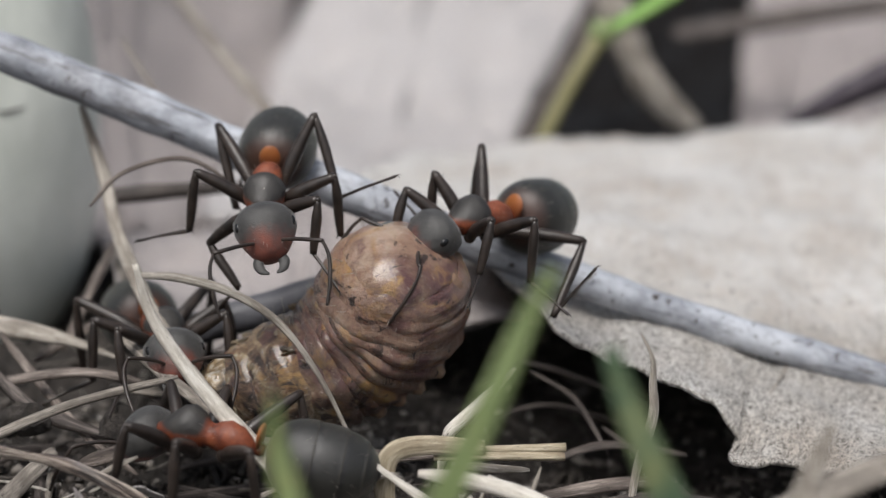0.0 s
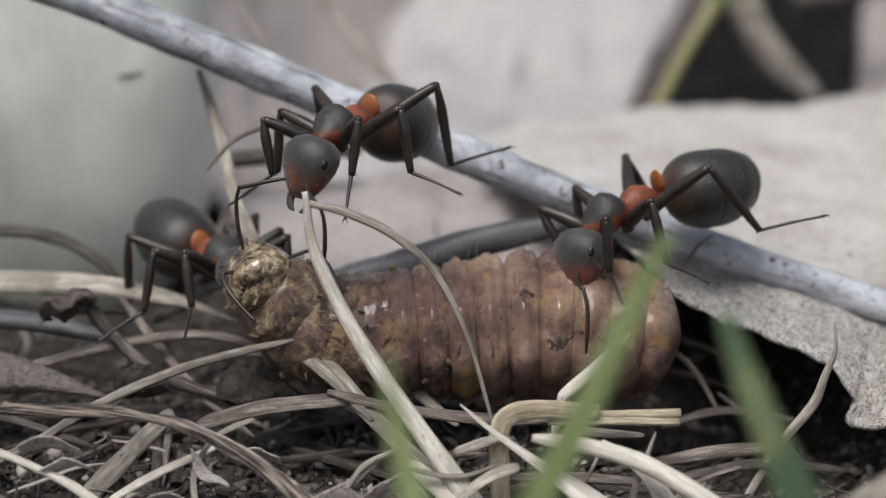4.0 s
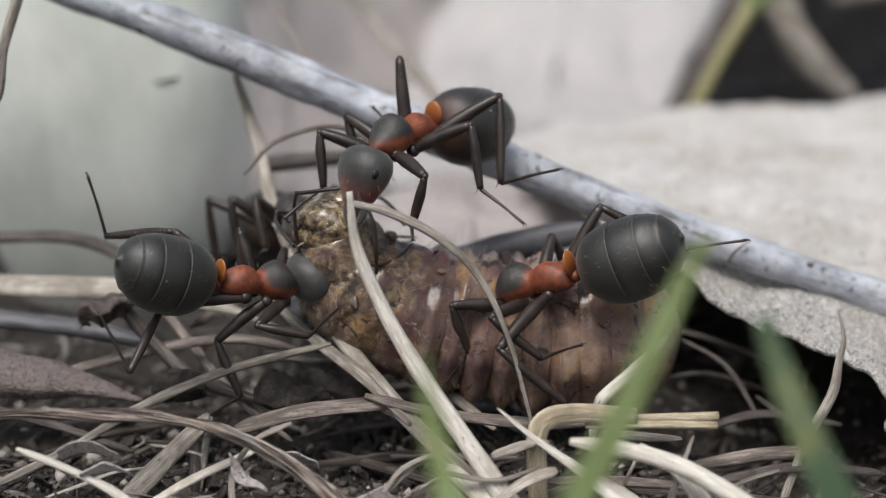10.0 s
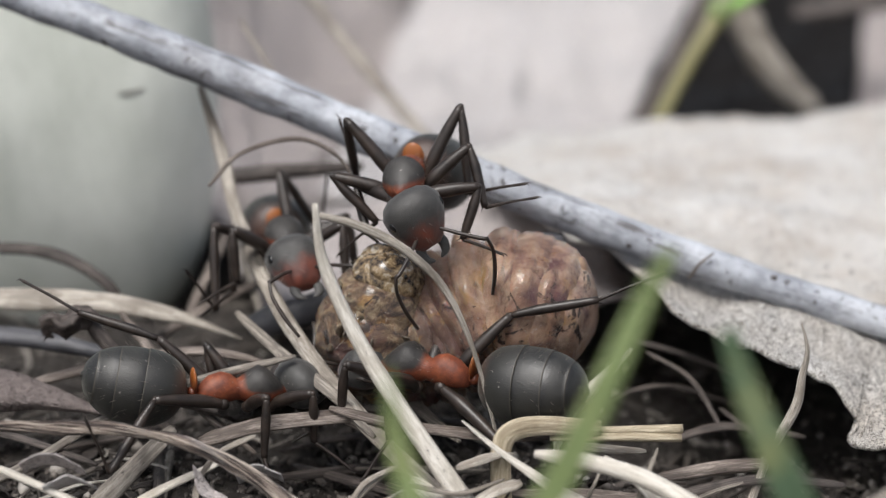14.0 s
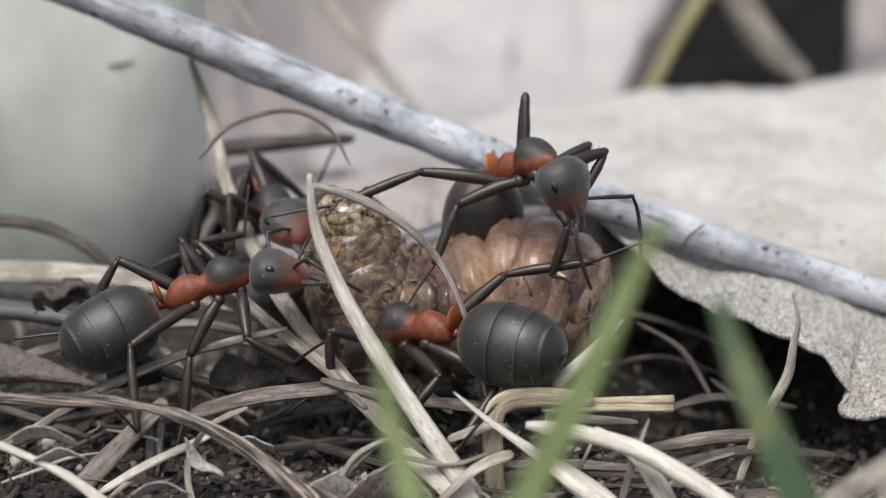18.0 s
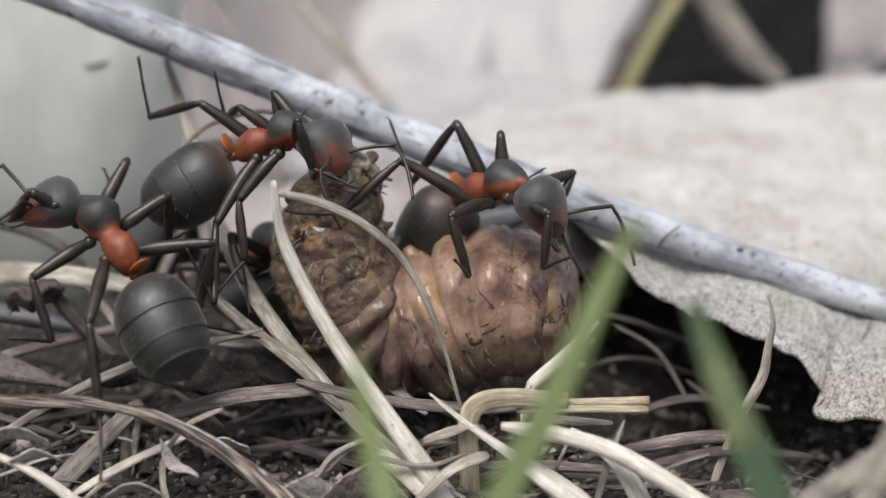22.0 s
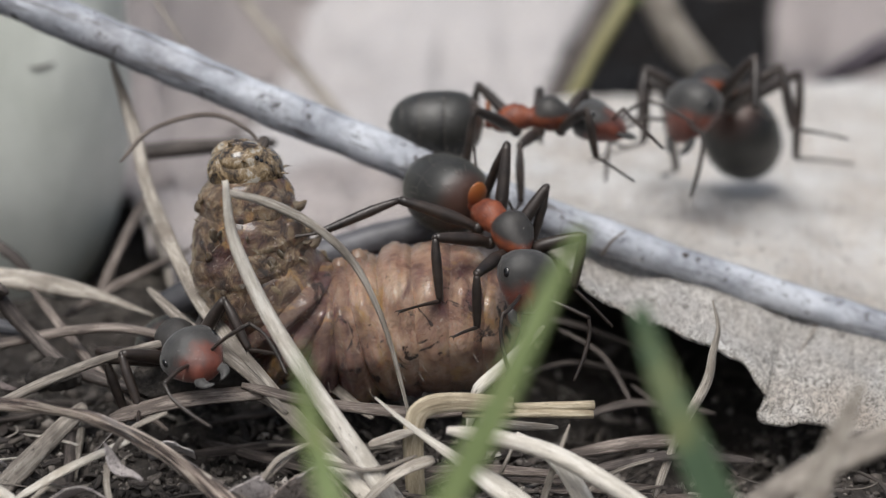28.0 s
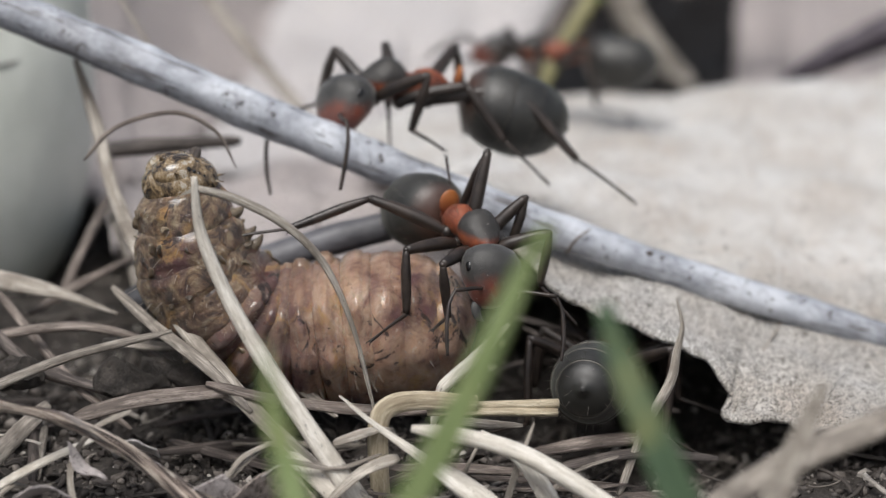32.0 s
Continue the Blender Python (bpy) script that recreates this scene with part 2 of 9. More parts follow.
def ridged_mat():
    m = Mat("ridged_dead_stem", 0.6, "UV")
    long = m.noise(1.0, 4, 0.6, stretch=(15, 0.5, 1), distort=0.5)
    c = m.ramp(long, (0.41, (0.026, 0.018, 0.016)), (0.47, (0.11, 0.08, 0.068)), (0.53, (0.31, 0.245, 0.205)), (0.60, (0.60, 0.52, 0.44)))
    c = m.mix(m.grey(m.noise(1.0, 5, 0.7, stretch=(2.5, 0.4, 1)), 0.57, 0.68), c, (0.25, 0.225, 0.22))
    return m.done(c, long, 0.4, 1.0)


def bark_mat():
    m = Mat("grey_twig_bark", 0.55, "UV")
    a = m.noise(1.0, 6, 0.65, stretch=(2.0, 0.5, 1))
    c = m.ramp(a, (0.32, (0.19, 0.20, 0.225)), (0.46, (0.36, 0.38, 0.425)), (0.62, (0.56, 0.585, 0.635)))
    c = m.mix(m.grey(m.noise(1.0, 5, 0.7, stretch=(6, 2.0, 1)), 0.60, 0.655), c, (0.06, 0.055, 0.055))
    c = m.mix(m.grey(m.noise(1.0, 4, 0.7, stretch=(14, 0.35, 1)), 0.56, 0.64), c, (0.12, 0.115, 0.12))
    c = m.mix(m.grey(m.noise(1.0, 3, 0.6, stretch=(0.8, 0.12, 1)), 0.58, 0.8), c, (0.22, 0.21, 0.215))
    bump = m.add(m.noise(1.0, 5, 0.6, stretch=(5, 1.0, 1)), m.noise(1.0, 3, stretch=(1, 4, 1)), 0.15)
    c = m.mix(m.grey(m.noise(1.0, 6, 0.75, stretch=(10, 1.2, 1)), 0.5, 0.75), c, (0.17, 0.175, 0.195))
    return m.done(c, bump, 0.15, 0.9)


def dark_bark_mat():
    # Dark tones, made to hold the shade on the short twig.
    m = Mat("darkened_bark", 0.5, "UV")
    c = m.ramp(m.noise(1.0, 5, 0.65, stretch=(2.0, 0.5, 1)), (0.3, (0.045, 0.045, 0.05)), (0.7, (0.15, 0.15, 0.165)))
    return m.done(c, m.noise(1.0, 5, 0.6, stretch=(5, 1.0, 1)), 0.08, 0.8)


def dry_leaf_mat(name, lo, mid, hi, warm, scale=1.0):
    m = Mat(name, 0.6)
    big = m.noise(0.10 * scale, 4)
    fine = m.add(m.noise(2.2 * scale, 6, 0.75, stretch=(0.5, 2.2, 1)), m.noise(2.2 * scale, 6, 0.75, stretch=(2.4, 0.5, 1)), 1.0)
    half = m.t.nodes.new("ShaderNodeMath")
    half.operation = "MULTIPLY"
    half.inputs[1].default_value = 0.5
    m.link(fine, half.inputs[0])
    fine = half.outputs[0]
    c = m.ramp(fine, (0.36, lo), (0.5, mid), (0.64, hi))
    c = m.mix(m.grey(big, 0.52, 0.75), c, warm)
    speck = m.noise(14.0 * scale, 3, 0.65, stretch=(0.45, 1.1, 1), distort=1.6)
    c = m.mix(m.grey(speck, 0.53, 0.60), c, tuple(min(0.9, 1.25 * v) for v in hi))
    c = m.mix(m.grey(m.noise(13.0 * scale, 3, 0.65, stretch=(1.1, 0.45, 1), distort=1.6), 0.53, 0.62), c, tuple(0.55 * v for v in lo))
    net = None
    for size, st in ((3.4, (0.8, 1.3, 1)), (5.2, (1.3, 0.8, 1))):
        line = m.ramp(m.noise(size * scale, 3, 0.55, stretch=st, distort=1.8), (0.41, (0, 0, 0)), (0.48, (1, 1, 1)), (0.52, (1, 1, 1)), (0.59, (0, 0, 0)))
        c = m.mix(m.mix(0.55, (0.0, 0.0, 0.0), line), c, tuple(min(0.88, 1.2 * v) for v in hi))
        net = line if net is None else m.add(net, line, 0.7)
    bump = m.add(m.noise(3.0 * scale, 6, 0.75), net, 0.5)
    return m.done(c, bump, 0.12, 0.6, m.ramp(fine, (0.3, (0.42,) * 3), (0.7, (0.7,) * 3)))


def fibrous_leaf_mat():
    """A dry leaf, pale and whole inwards, and along its margin rotted to a net of fine fibres. The pale-to-dark change
    also paints in the weaker light there.
    """
    m = Mat("weathered_leaf", 0.6)
    whole = m.ramp(m.noise(0.8, 6, 0.7, stretch=(1, 0.5, 1)), (0.3, (0.52, 0.485, 0.445)), (0.5, (0.74, 0.72, 0.69)), (0.7, (0.85, 0.84, 0.82)))
    whole = m.mix(m.grey(m.noise(0.09, 5, 0.65), 0.54, 0.74), whole, (0.70, 0.60, 0.51))
    whole = m.mix(m.grey(m.noise(0.32, 5, 0.7, stretch=(1, 0.55, 1), distort=0.8), 0.47, 0.62), whole, (0.47, 0.405, 0.345))
    whole = m.mix(m.grey(m.noise(1.6, 4, 0.7, stretch=(1, 0.5, 1)), 0.53, 0.64), whole, (0.88, 0.87, 0.86))
    rotted = m.ramp(m.noise(0.7, 6, 0.7, stretch=(1, 0.6, 1)), (0.3, (0.05, 0.044, 0.037)), (0.55, (0.20, 0.18, 0.155)), (0.75, (0.42, 0.385, 0.34)))
    # Darker towards the front: rot, with the shade of its tilt painted in.
    margin = m.grey(m.add(m.axis(1, 9.0, -1.0), m.noise(0.35, 5, 0.65), 0.9), 0.62, 1.0)
    c = m.mix(margin, whole, rotted)
    pale = m.ramp(m.noise(0.2, 4, 0.6), (0.35, (0.86, 0.85, 0.825)), (0.55, (0.77, 0.73, 0.675)), (0.7, (0.62, 0.54, 0.46)))
    net = None
    for size, st in ((3.2, (1.2, 0.6, 1)), (4.6, (0.7, 0.9, 1)), (6.5, (1.0, 0.6, 1))):
        line = m.ramp(m.noise(size, 2, 0.5, stretch=st, distort=1.9), (0.45, (0, 0, 0)), (0.485, (0.95, 0.95, 0.95)), (0.515, (0.95, 0.95, 0.95)), (0.55, (0, 0, 0)))
        c = m.mix(line, c, pale)
        net = line if net is None else m.add(net, line, 0.8)
    c = m.mix(m.grey(m.noise(3.0, 5, 0.75, stretch=(1, 0.6, 1)), 0.59, 0.67), c, (0.15, 0.13, 0.11))
    return m.done(c, m.add(net, m.noise(1.5, 5, 0.7), 1.2), 0.05, 0.8)


def grass_mat(name, lo, hi):
    m = Mat(name, 0.42, "UV")
    c = m.ramp(m.noise(1.0, 4, stretch=(10, 0.3, 1)), (0.3, lo), (0.7, hi))
    tip = m.grey(m.noise(1.0, 3, stretch=(0.6, 0.25, 1)), 0.55, 0.8)
    c = m.mix(tip, c, (0.26, 0.26, 0.10))
    return m.done(c, m.noise(1.0, 2, stretch=(14, 0.4, 1)), 0.05, 0.6)


def soil_mat():
    m = Mat("dark_humus_soil", 0.85)
    n = m.noise(0.9, 8, 0.75)
    c = m.ramp(n, (0.3, (0.016, 0.013, 0.011)), (0.52, (0.06, 0.051, 0.044)), (0.75, (0.22, 0.19, 0.165)))
    c = m.mix(m.grey(m.noise(0.12, 4), 0.5, 0.7), c, (0.055, 0.044, 0.037))
    return m.done(c, m.add(m.noise(2.5, 6, 0.75), m.noise(0.7, 4)), 0.5, 1.0)


def grain_mat():
    m = Mat("soil_grains", 0.7)
    g = m.t.nodes.new("ShaderNodeNewGeometry")
    c = m.ramp(g.outputs["Random Per Island"], (0.0, (0.022, 0.018, 0.016)), (0.5, (0.08, 0.068, 0.06)), (0.85, (0.19, 0.168, 0.148)), (1.0, (0.48, 0.45, 0.41)))
    return m.done(c, m.noise(5, 4, 0.7), 0.08, 0.8)


def litter_mat():
    m = Mat("litter_fibres", 0.7)
    g = m.t.nodes.new("ShaderNodeNewGeometry")
    c = m.ramp(g.outputs["Random Per Island"], (0.0, (0.02, 0.016, 0.014)), (0.45, (0.07, 0.059, 0.051)), (0.75, (0.18, 0.156, 0.134)), (1.0, (0.50, 0.46, 0.41)))
    return m.done(m.mix(m.grey(m.noise(2.5, 5), 0.4, 0.8), c, (0.05, 0.04, 0.033)), m.noise(4, 4), 0.06, 0.7)


def flake_mat():
    m = Mat("rotted_flakes", 0.75)
    g = m.t.nodes.new("ShaderNodeNewGeometry")
    c = m.ramp(g.outputs["Random Per Island"], (0.0, (0.022, 0.017, 0.015)), (0.5, (0.075, 0.062, 0.055)), (0.85, (0.18, 0.155, 0.137)), (1.0, (0.48, 0.44, 0.39)))
    return m.done(m.mix(m.grey(m.noise(5, 6, 0.75), 0.42, 0.7), c, (0.035, 0.028, 0.024)), m.noise(7, 5, 0.75), 0.12, 1.0)


def stone_mat():
    m = Mat("pale_green_stone", 0.6)
    c = m.ramp(m.noise(0.28, 6, 0.65, stretch=(1, 1, 0.5)), (0.36, (0.50, 0.53, 0.48)), (0.64, (0.66, 0.685, 0.635)))
    return m.done(c, m.noise(1.2, 5), 0.08, 0.5)


def bead_mat():
    m = Mat("clear_droplet", 0.04)
    m.b.inputs["Transmission Weight"].default_value = 1.0
    m.b.inputs["IOR"].default_value = 1.33
    return m.done((0.95, 0.95, 0.93))


ANT_DARK, GASTER, ANT_LEG, THORAX, HEAD = ant_dark_mat(), gaster_mat(), ant_leg_mat(), ant_thorax_mat(), ant_head_mat()
SCALE, EYE_BLACK, RIM = petiole_mat(), eye_mat(), rim_mat()
SKIN, FORE_SKIN, CAPSULE, KNOB = skin_mat(), fore_skin_mat(), capsule_mat(), knob_mat()
STRAW_PALE = straw_mat("pale_straw", (0.60, 0.555, 0.48), (0.88, 0.845, 0.78), (0.44, 0.395, 0.33))
STRAW_DUN = straw_mat("dun_straw", (0.20, 0.174, 0.147), (0.46, 0.415, 0.36), (0.12, 0.103, 0.088))
STRAW_RIDGED = ridged_mat()
STRAW_GREY = straw_mat("weathered_straw", (0.29, 0.256, 0.215), (0.64, 0.59, 0.52), (0.19, 0.162, 0.135))
STRAW_BROWN = straw_mat("brown_stem", (0.12, 0.095, 0.08), (0.38, 0.325, 0.285), (0.075, 0.06, 0.052))
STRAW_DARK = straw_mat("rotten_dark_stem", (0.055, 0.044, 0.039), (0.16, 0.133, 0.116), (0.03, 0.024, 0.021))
STRAW_UMBER = straw_mat("umber_stem", (0.05, 0.039, 0.034), (0.19, 0.158, 0.14), (0.035, 0.027, 0.024))
STRAW_GOLD = straw_mat("golden_cut_straw", (0.40, 0.335, 0.23), (0.70, 0.62, 0.47), (0.28, 0.225, 0.15))
LEAF_DUSKY = dry_leaf_mat("dusky_far_leaf", (0.18, 0.15, 0.143), (0.29, 0.253, 0.245), (0.42, 0.38, 0.368), (0.08, 0.062, 0.057), 1.0)
LEAF_MAUVE = dry_leaf_mat("mauve_leaf", (0.21, 0.178, 0.17), (0.34, 0.305, 0.295), (0.46, 0.42, 0.41), (0.26, 0.22, 0.205), 0.6)
BARK, BARK_DARK = bark_mat(), dark_bark_mat()
LEAF_GREY = fibrous_leaf_mat()
LEAF_FAR = dry_leaf_mat("pale_far_leaf", (0.31, 0.284, 0.28), (0.45, 0.424, 0.415), (0.58, 0.556, 0.548), (0.28, 0.24, 0.228), 0.8)
# Near-black and almost without gloss: paints the shade of the hollow behind.
HOLLOW_SHADE = dry_leaf_mat("hollow_shade", (0.003, 0.0026, 0.0024), (0.006, 0.005, 0.0046), (0.011, 0.0095, 0.0085), (0.005, 0.004, 0.0036), 0.4)
HOLLOW_SHADE.node_tree.nodes["Principled BSDF"].inputs["Specular IOR Level"].default_value = 0.1
LEAF_ROLLED = dry_leaf_mat("rolled_brown_leaf", (0.06, 0.046, 0.043), (0.10, 0.08, 0.075), (0.16, 0.132, 0.124), (0.075, 0.055, 0.05), 0.5)
LEAF_BROWN = dry_leaf_mat("brown_far_leaf", (0.12, 0.09, 0.075), (0.22, 0.175, 0.15), (0.34, 0.29, 0.26), (0.17, 0.12, 0.10), 0.4)
BLADE = grass_mat("green_blade", (0.13, 0.18, 0.06), (0.24, 0.30, 0.13))
BLADE_DARK = grass_mat("dark_green_blade", (0.045, 0.08, 0.042), (0.09, 0.14, 0.075))
SOIL, GRAIN, LITTER, FLAKE, STONE, BEAD = soil_mat(), grain_mat(), litter_mat(), flake_mat(), stone_mat(), bead_mat()
PURPLE = straw_mat("purple_black_stem", (0.035, 0.025, 0.035), (0.09, 0.075, 0.095), (0.025, 0.018, 0.024))


# ---- building helpers; lengths in millimetres ----
def part(name, bm, material, parent=None, label="", smooth=True):
    """Links a bmesh in millimetres as one mesh object, under a thing or under a part."""
    bmesh.ops.scale(bm, vec=(MM, MM, MM), verts=bm.verts)
    bmesh.ops.recalc_face_normals(bm, faces=bm.faces)
    me = bpy.data.meshes.new(name)
    bm.to_mesh(me)
    bm.free()
    me.materials.append(material)
    if smooth:
        me.polygons.foreach_set("use_smooth", [True] * len(me.polygons))
    ob = new(name, me)
    ob.parent = parent
    return tagged(ob, label)


def soup(name, verts, faces, material, smooth=True):
    """One mesh object from numpy vertices (mm) and faces."""
    me = bpy.data.meshes.new(name)
    me.from_pydata((np.asarray(verts) * MM).tolist(), [], faces)
    me.materials.append(material)
    if smooth:
        me.polygons.foreach_set("use_smooth", [True] * len(me.polygons))
    return new(name, me)


def spline(points, n):
    """n + 1 places evenly along a smooth curve through the points."""
    p = np.array(points, float)
    if len(p) == 2:
        p = np.array([p[0], (p[0] * 2 + p[1]) / 3, (p[0] + p[1] * 2) / 3, p[1]])
    q = np.vstack([2 * p[0] - p[1], p, 2 * p[-1] - p[-2]])
    out = []
    for i in range(1, len(q) - 2):
        a, b, c, d = q[i - 1:i + 3]
        for t in np.linspace(0, 1, 16, endpoint=False):
            out.append(0.5 * (2 * b + (c - a) * t + (2 * a - 5 * b + 4 * c - d) * t * t + (3 * b - a - 3 * c + d) * t ** 3))
    out = np.array(out + [p[-1]])
    s = np.concatenate([[0], np.cumsum(np.linalg.norm(np.diff(out, axis=0), axis=1))])
    u = np.linspace(0, s[-1], n + 1)
    return np.stack([np.interp(u, s, out[:, k]) for k in range(out.shape[1])], 1)


def unit(v):
    v = np.asarray(v, float)
    return v / (np.linalg.norm(v) + 1e-12)


def tube(bm, points, radii, n=24, sides=8, flat=1.0, side=(0, 0, 1), wobble=0.0, seed=0, twist=0.0, groove=0.0, ridge=0.0):
    """A tube along a curve, with a length-wise UV. flat squeezes it across `side`."""
    rng = np.random.RandomState(seed)
    c = spline(points, n)
    r = np.interp(np.linspace(0, 1, n + 1), np.linspace(0, 1, len(radii)), radii)
    tan = np.gradient(c, axis=0)
    ref = np.array(side, float)
    uv = bm.loops.layers.uv.verify()
    rings, run = [], 0.0
    length = np.concatenate([[0], np.cumsum(np.linalg.norm(np.diff(c, axis=0), axis=1))])
    phase = rng.rand(4) * 6
    furrow = rng.rand(sides)
    for i in range(n + 1):
        t = unit(tan[i])
        a = unit(np.cross(ref, t))
        b = unit(np.cross(t, a))
        ref = b
        w = 1 + wobble * (0.6 * math.sin(length[i] * 1.7 + phase[0]) + 0.4 * math.sin(length[i] * 4.1 + phase[1]))
        ring = []
        for k in range(sides):
            ang = 2 * math.pi * k / sides + twist * i / n
            rad = r[i] * w * (1 + wobble * 0.5 * math.sin(3 * ang + length[i] * 0.9 + phase[2]))
            if groove and k % 2:
                rad *= 1 - groove
            if ridge:
                rad *= 1 + ridge * (2 * furrow[k] - 1) + ridge * 0.8 * noise.noise(Vector((furrow[k] * 40, length[i] * 0.55, seed)))
            ring.append(bm.verts.new(c[i] + rad * (math.cos(ang) * a + flat * math.sin(ang) * b)))
        rings.append(ring)
    for i in range(n):
        for k in range(sides):
            f = bm.faces.new((rings[i][k], rings[i][(k + 1) % sides], rings[i + 1][(k + 1) % sides], rings[i + 1][k]))
            for loop, (uu, ll) in zip(f.loops, ((k, i), (k + 1, i), (k + 1, i + 1), (k, i + 1))):
                loop[uv].uv = (uu / sides, length[ll])
    bm.faces.new(rings[0][::-1])
    bm.faces.new(rings[-1])
    return bm


def loft(bm, rings, sides=20):
    """Closed rings along x: (x, half width, half height, z). The ends close in a point ring."""
    vs = []
    for x, w, h, z in rings:
        vs.append([bm.verts.new((x, w * math.cos(2 * math.pi * k / sides), z + h * math.sin(2 * math.pi * k / sides))) for k in range(sides)])
    for a, b in zip(vs, vs[1:]):
        for k in range(sides):
            bm.faces.new((a[k], a[(k + 1) % sides], b[(k + 1) % sides], b[k]))
    bm.faces.new(vs[0][::-1])
    bm.faces.new(vs[-1])
    return bm


def egg(bm, centre, radii, u=14, v=10, turn=None):
    m = Matrix.Translation(centre) @ (turn or Matrix()) @ Matrix.Diagonal((*radii, 1))
    bmesh.ops.create_uvsphere(bm, u_segments=u, v_segments=v, radius=1, matrix=m)
    return bm


def stem(name, points, radii, material, label, category="straw", n=26, sides=8, flat=0.55, side=(0, -0.4, 1), seed=0, group="", wobble=0.06, groove=0.0, twist=0.0, ridge=0.07):
    """A stalk, straw or twig as a thing of its own."""
    bm = bmesh.new()
    radii = [radii[0] * 0.55, *np.interp(np.linspace(0.04, 0.96, 12), np.linspace(0, 1, len(radii)), radii), radii[-1] * 0.55]
    tube(bm, points, radii, n if n < 20 else max(n, 36), sides if n < 20 else max(sides, 12), flat, side, wobble, seed, twist, groove, ridge)
    return tagged(part(name, bm, material), label, category, group)


def sheet(bm, curves, nu, nv, thick, rough=0.0, seed=0, ragged=0.0):
    """A sheet with thickness through a few curves, each from one side to the other."""
    rng = np.random.RandomState(seed)
    rows = np.stack([spline(c, nu) for c in curves])
    grid = np.stack([spline(rows[:, i], nv) for i in range(nu + 1)], 1)
    for j in range(nv + 1):
        for i in range(nu + 1):
            p = Vector(grid[j, i])
            d = noise.noise(p * 0.35 + Vector((seed, 0, 0))) * rough + noise.noise(p * 1.3 + Vector((0, seed, 0))) * rough * 0.35 + noise.noise(p * 4.0) * rough * 0.1
            grid[j, i, 2] += d
            if ragged and j == 0:
                grid[j, i] += (grid[1, i] - grid[0, i]) * ragged * noise.noise(p * 1.1 + Vector((0, 0, seed)))
    uv = bm.loops.layers.uv.verify()
    top = [[bm.verts.new(grid[j, i]) for i in range(nu + 1)] for j in range(nv + 1)]
    low = [[bm.verts.new(grid[j, i] - np.array((0, 0, thick))) for i in range(nu + 1)] for j in range(nv + 1)]
    for j in range(nv):
        for i in range(nu):
            bm.faces.new((top[j][i], top[j][i + 1], top[j + 1][i + 1], top[j + 1][i]))
            bm.faces.new((low[j][i], low[j + 1][i], low[j + 1][i + 1], low[j][i + 1]))
    edge = [(0, i) for i in range(nu)] + [(j, nu) for j in range(nv)] + [(nv, i) for i in range(nu, 0, -1)] + [(j, 0) for j in range(nv, 0, -1)]
    for (a, b), (c, d) in zip(edge, edge[1:] + edge[:1]):
        bm.faces.new((top[a][b], low[a][b], low[c][d], top[c][d]))
    return bm


def blade(name, points, widths, material, label, thick=0.08, fold=0.25, n=30, group="grass blades", across=(1, 0.15, 0)):
    """A grass blade: a long folded ribbon with thickness."""
    bm = bmesh.new()
    c = spline(points, n)
    w = np.interp(np.linspace(0, 1, n + 1), np.linspace(0, 1, len(widths)), widths)
    tan = np.gradient(c, axis=0)
    uv = bm.loops.layers.uv.verify()
    rows = []
    for i in range(n + 1):
        t = unit(tan[i])
        a = unit(np.array(across) - t * np.dot(across, t))
        nrm = np.cross(t, a)
        prof = ((-1, 0), (-0.5, -fold * 0.6), (0, -fold), (0.5, -fold * 0.6), (1, 0))
        front = [bm.verts.new(c[i] + a * w[i] * x + nrm * w[i] * z) for x, z in prof]
        back = [bm.verts.new(c[i] + a * w[i] * x + nrm * (w[i] * z + thick)) for x, z in prof[::-1]]
        rows.append(front + back)
    for i in range(n):
        for k in range(10):
            f = bm.faces.new((rows[i][k], rows[i][(k + 1) % 10], rows[i + 1][(k + 1) % 10], rows[i + 1][k]))
            for loop, (kk, ii) in zip(f.loops, ((k, i), (k + 1, i), (k + 1, i + 1), (k, i + 1))):
                loop[uv].uv = (kk / 10, ii * 0.4)
    bm.faces.new(rows[0][::-1])
    bm.faces.new(rows[-1])
    return tagged(part(name, bm, material), label, "grass", group)


# ---- ground ----
def ground_height(x, y):
    p = Vector((x, y, 0))
    h = 0.9 * noise.noise(p * 0.16) + 0.5 * noise.noise(p * 0.45) + 0.28 * noise.noise(p * 1.3) + 0.2 * noise.noise(p * 2.6)
    dip = math.exp(-((x - 9.5) / 5.5) ** 2 - ((y - 2) / 5.5) ** 2)
    return h * 0.7 - 1.8 * dip - 0.5


def build_ground():
    near = np.arange(-20, 20.01, 0.26)
    deep = np.concatenate([np.arange(-14, 8, 0.26), np.arange(8, 40.01, 0.6)])
    far = np.array([4, 12, 30, 80, 200, 600, 2000, 8000, 40000, 200000.0])
    xs = np.concatenate([near[0] - far[::-1], near, near[-1] + far])
    ys = np.concatenate([deep[0] - far[::-1], deep, deep[-1] + far])
    verts = [(x, y, ground_height(x, y) if abs(x) < 60 and abs(y) < 120 else -0.5) for y in ys for x in xs]
    w = len(xs)
    faces = [(j * w + i, j * w + i + 1, (j + 1) * w + i + 1, (j + 1) * w + i) for j in range(len(ys) - 1) for i in range(w - 1)]
    tagged(soup("ground", verts, faces, SOIL), "dark crumbly humus soil of a forest floor", "ground", kind="structure")


build_ground()


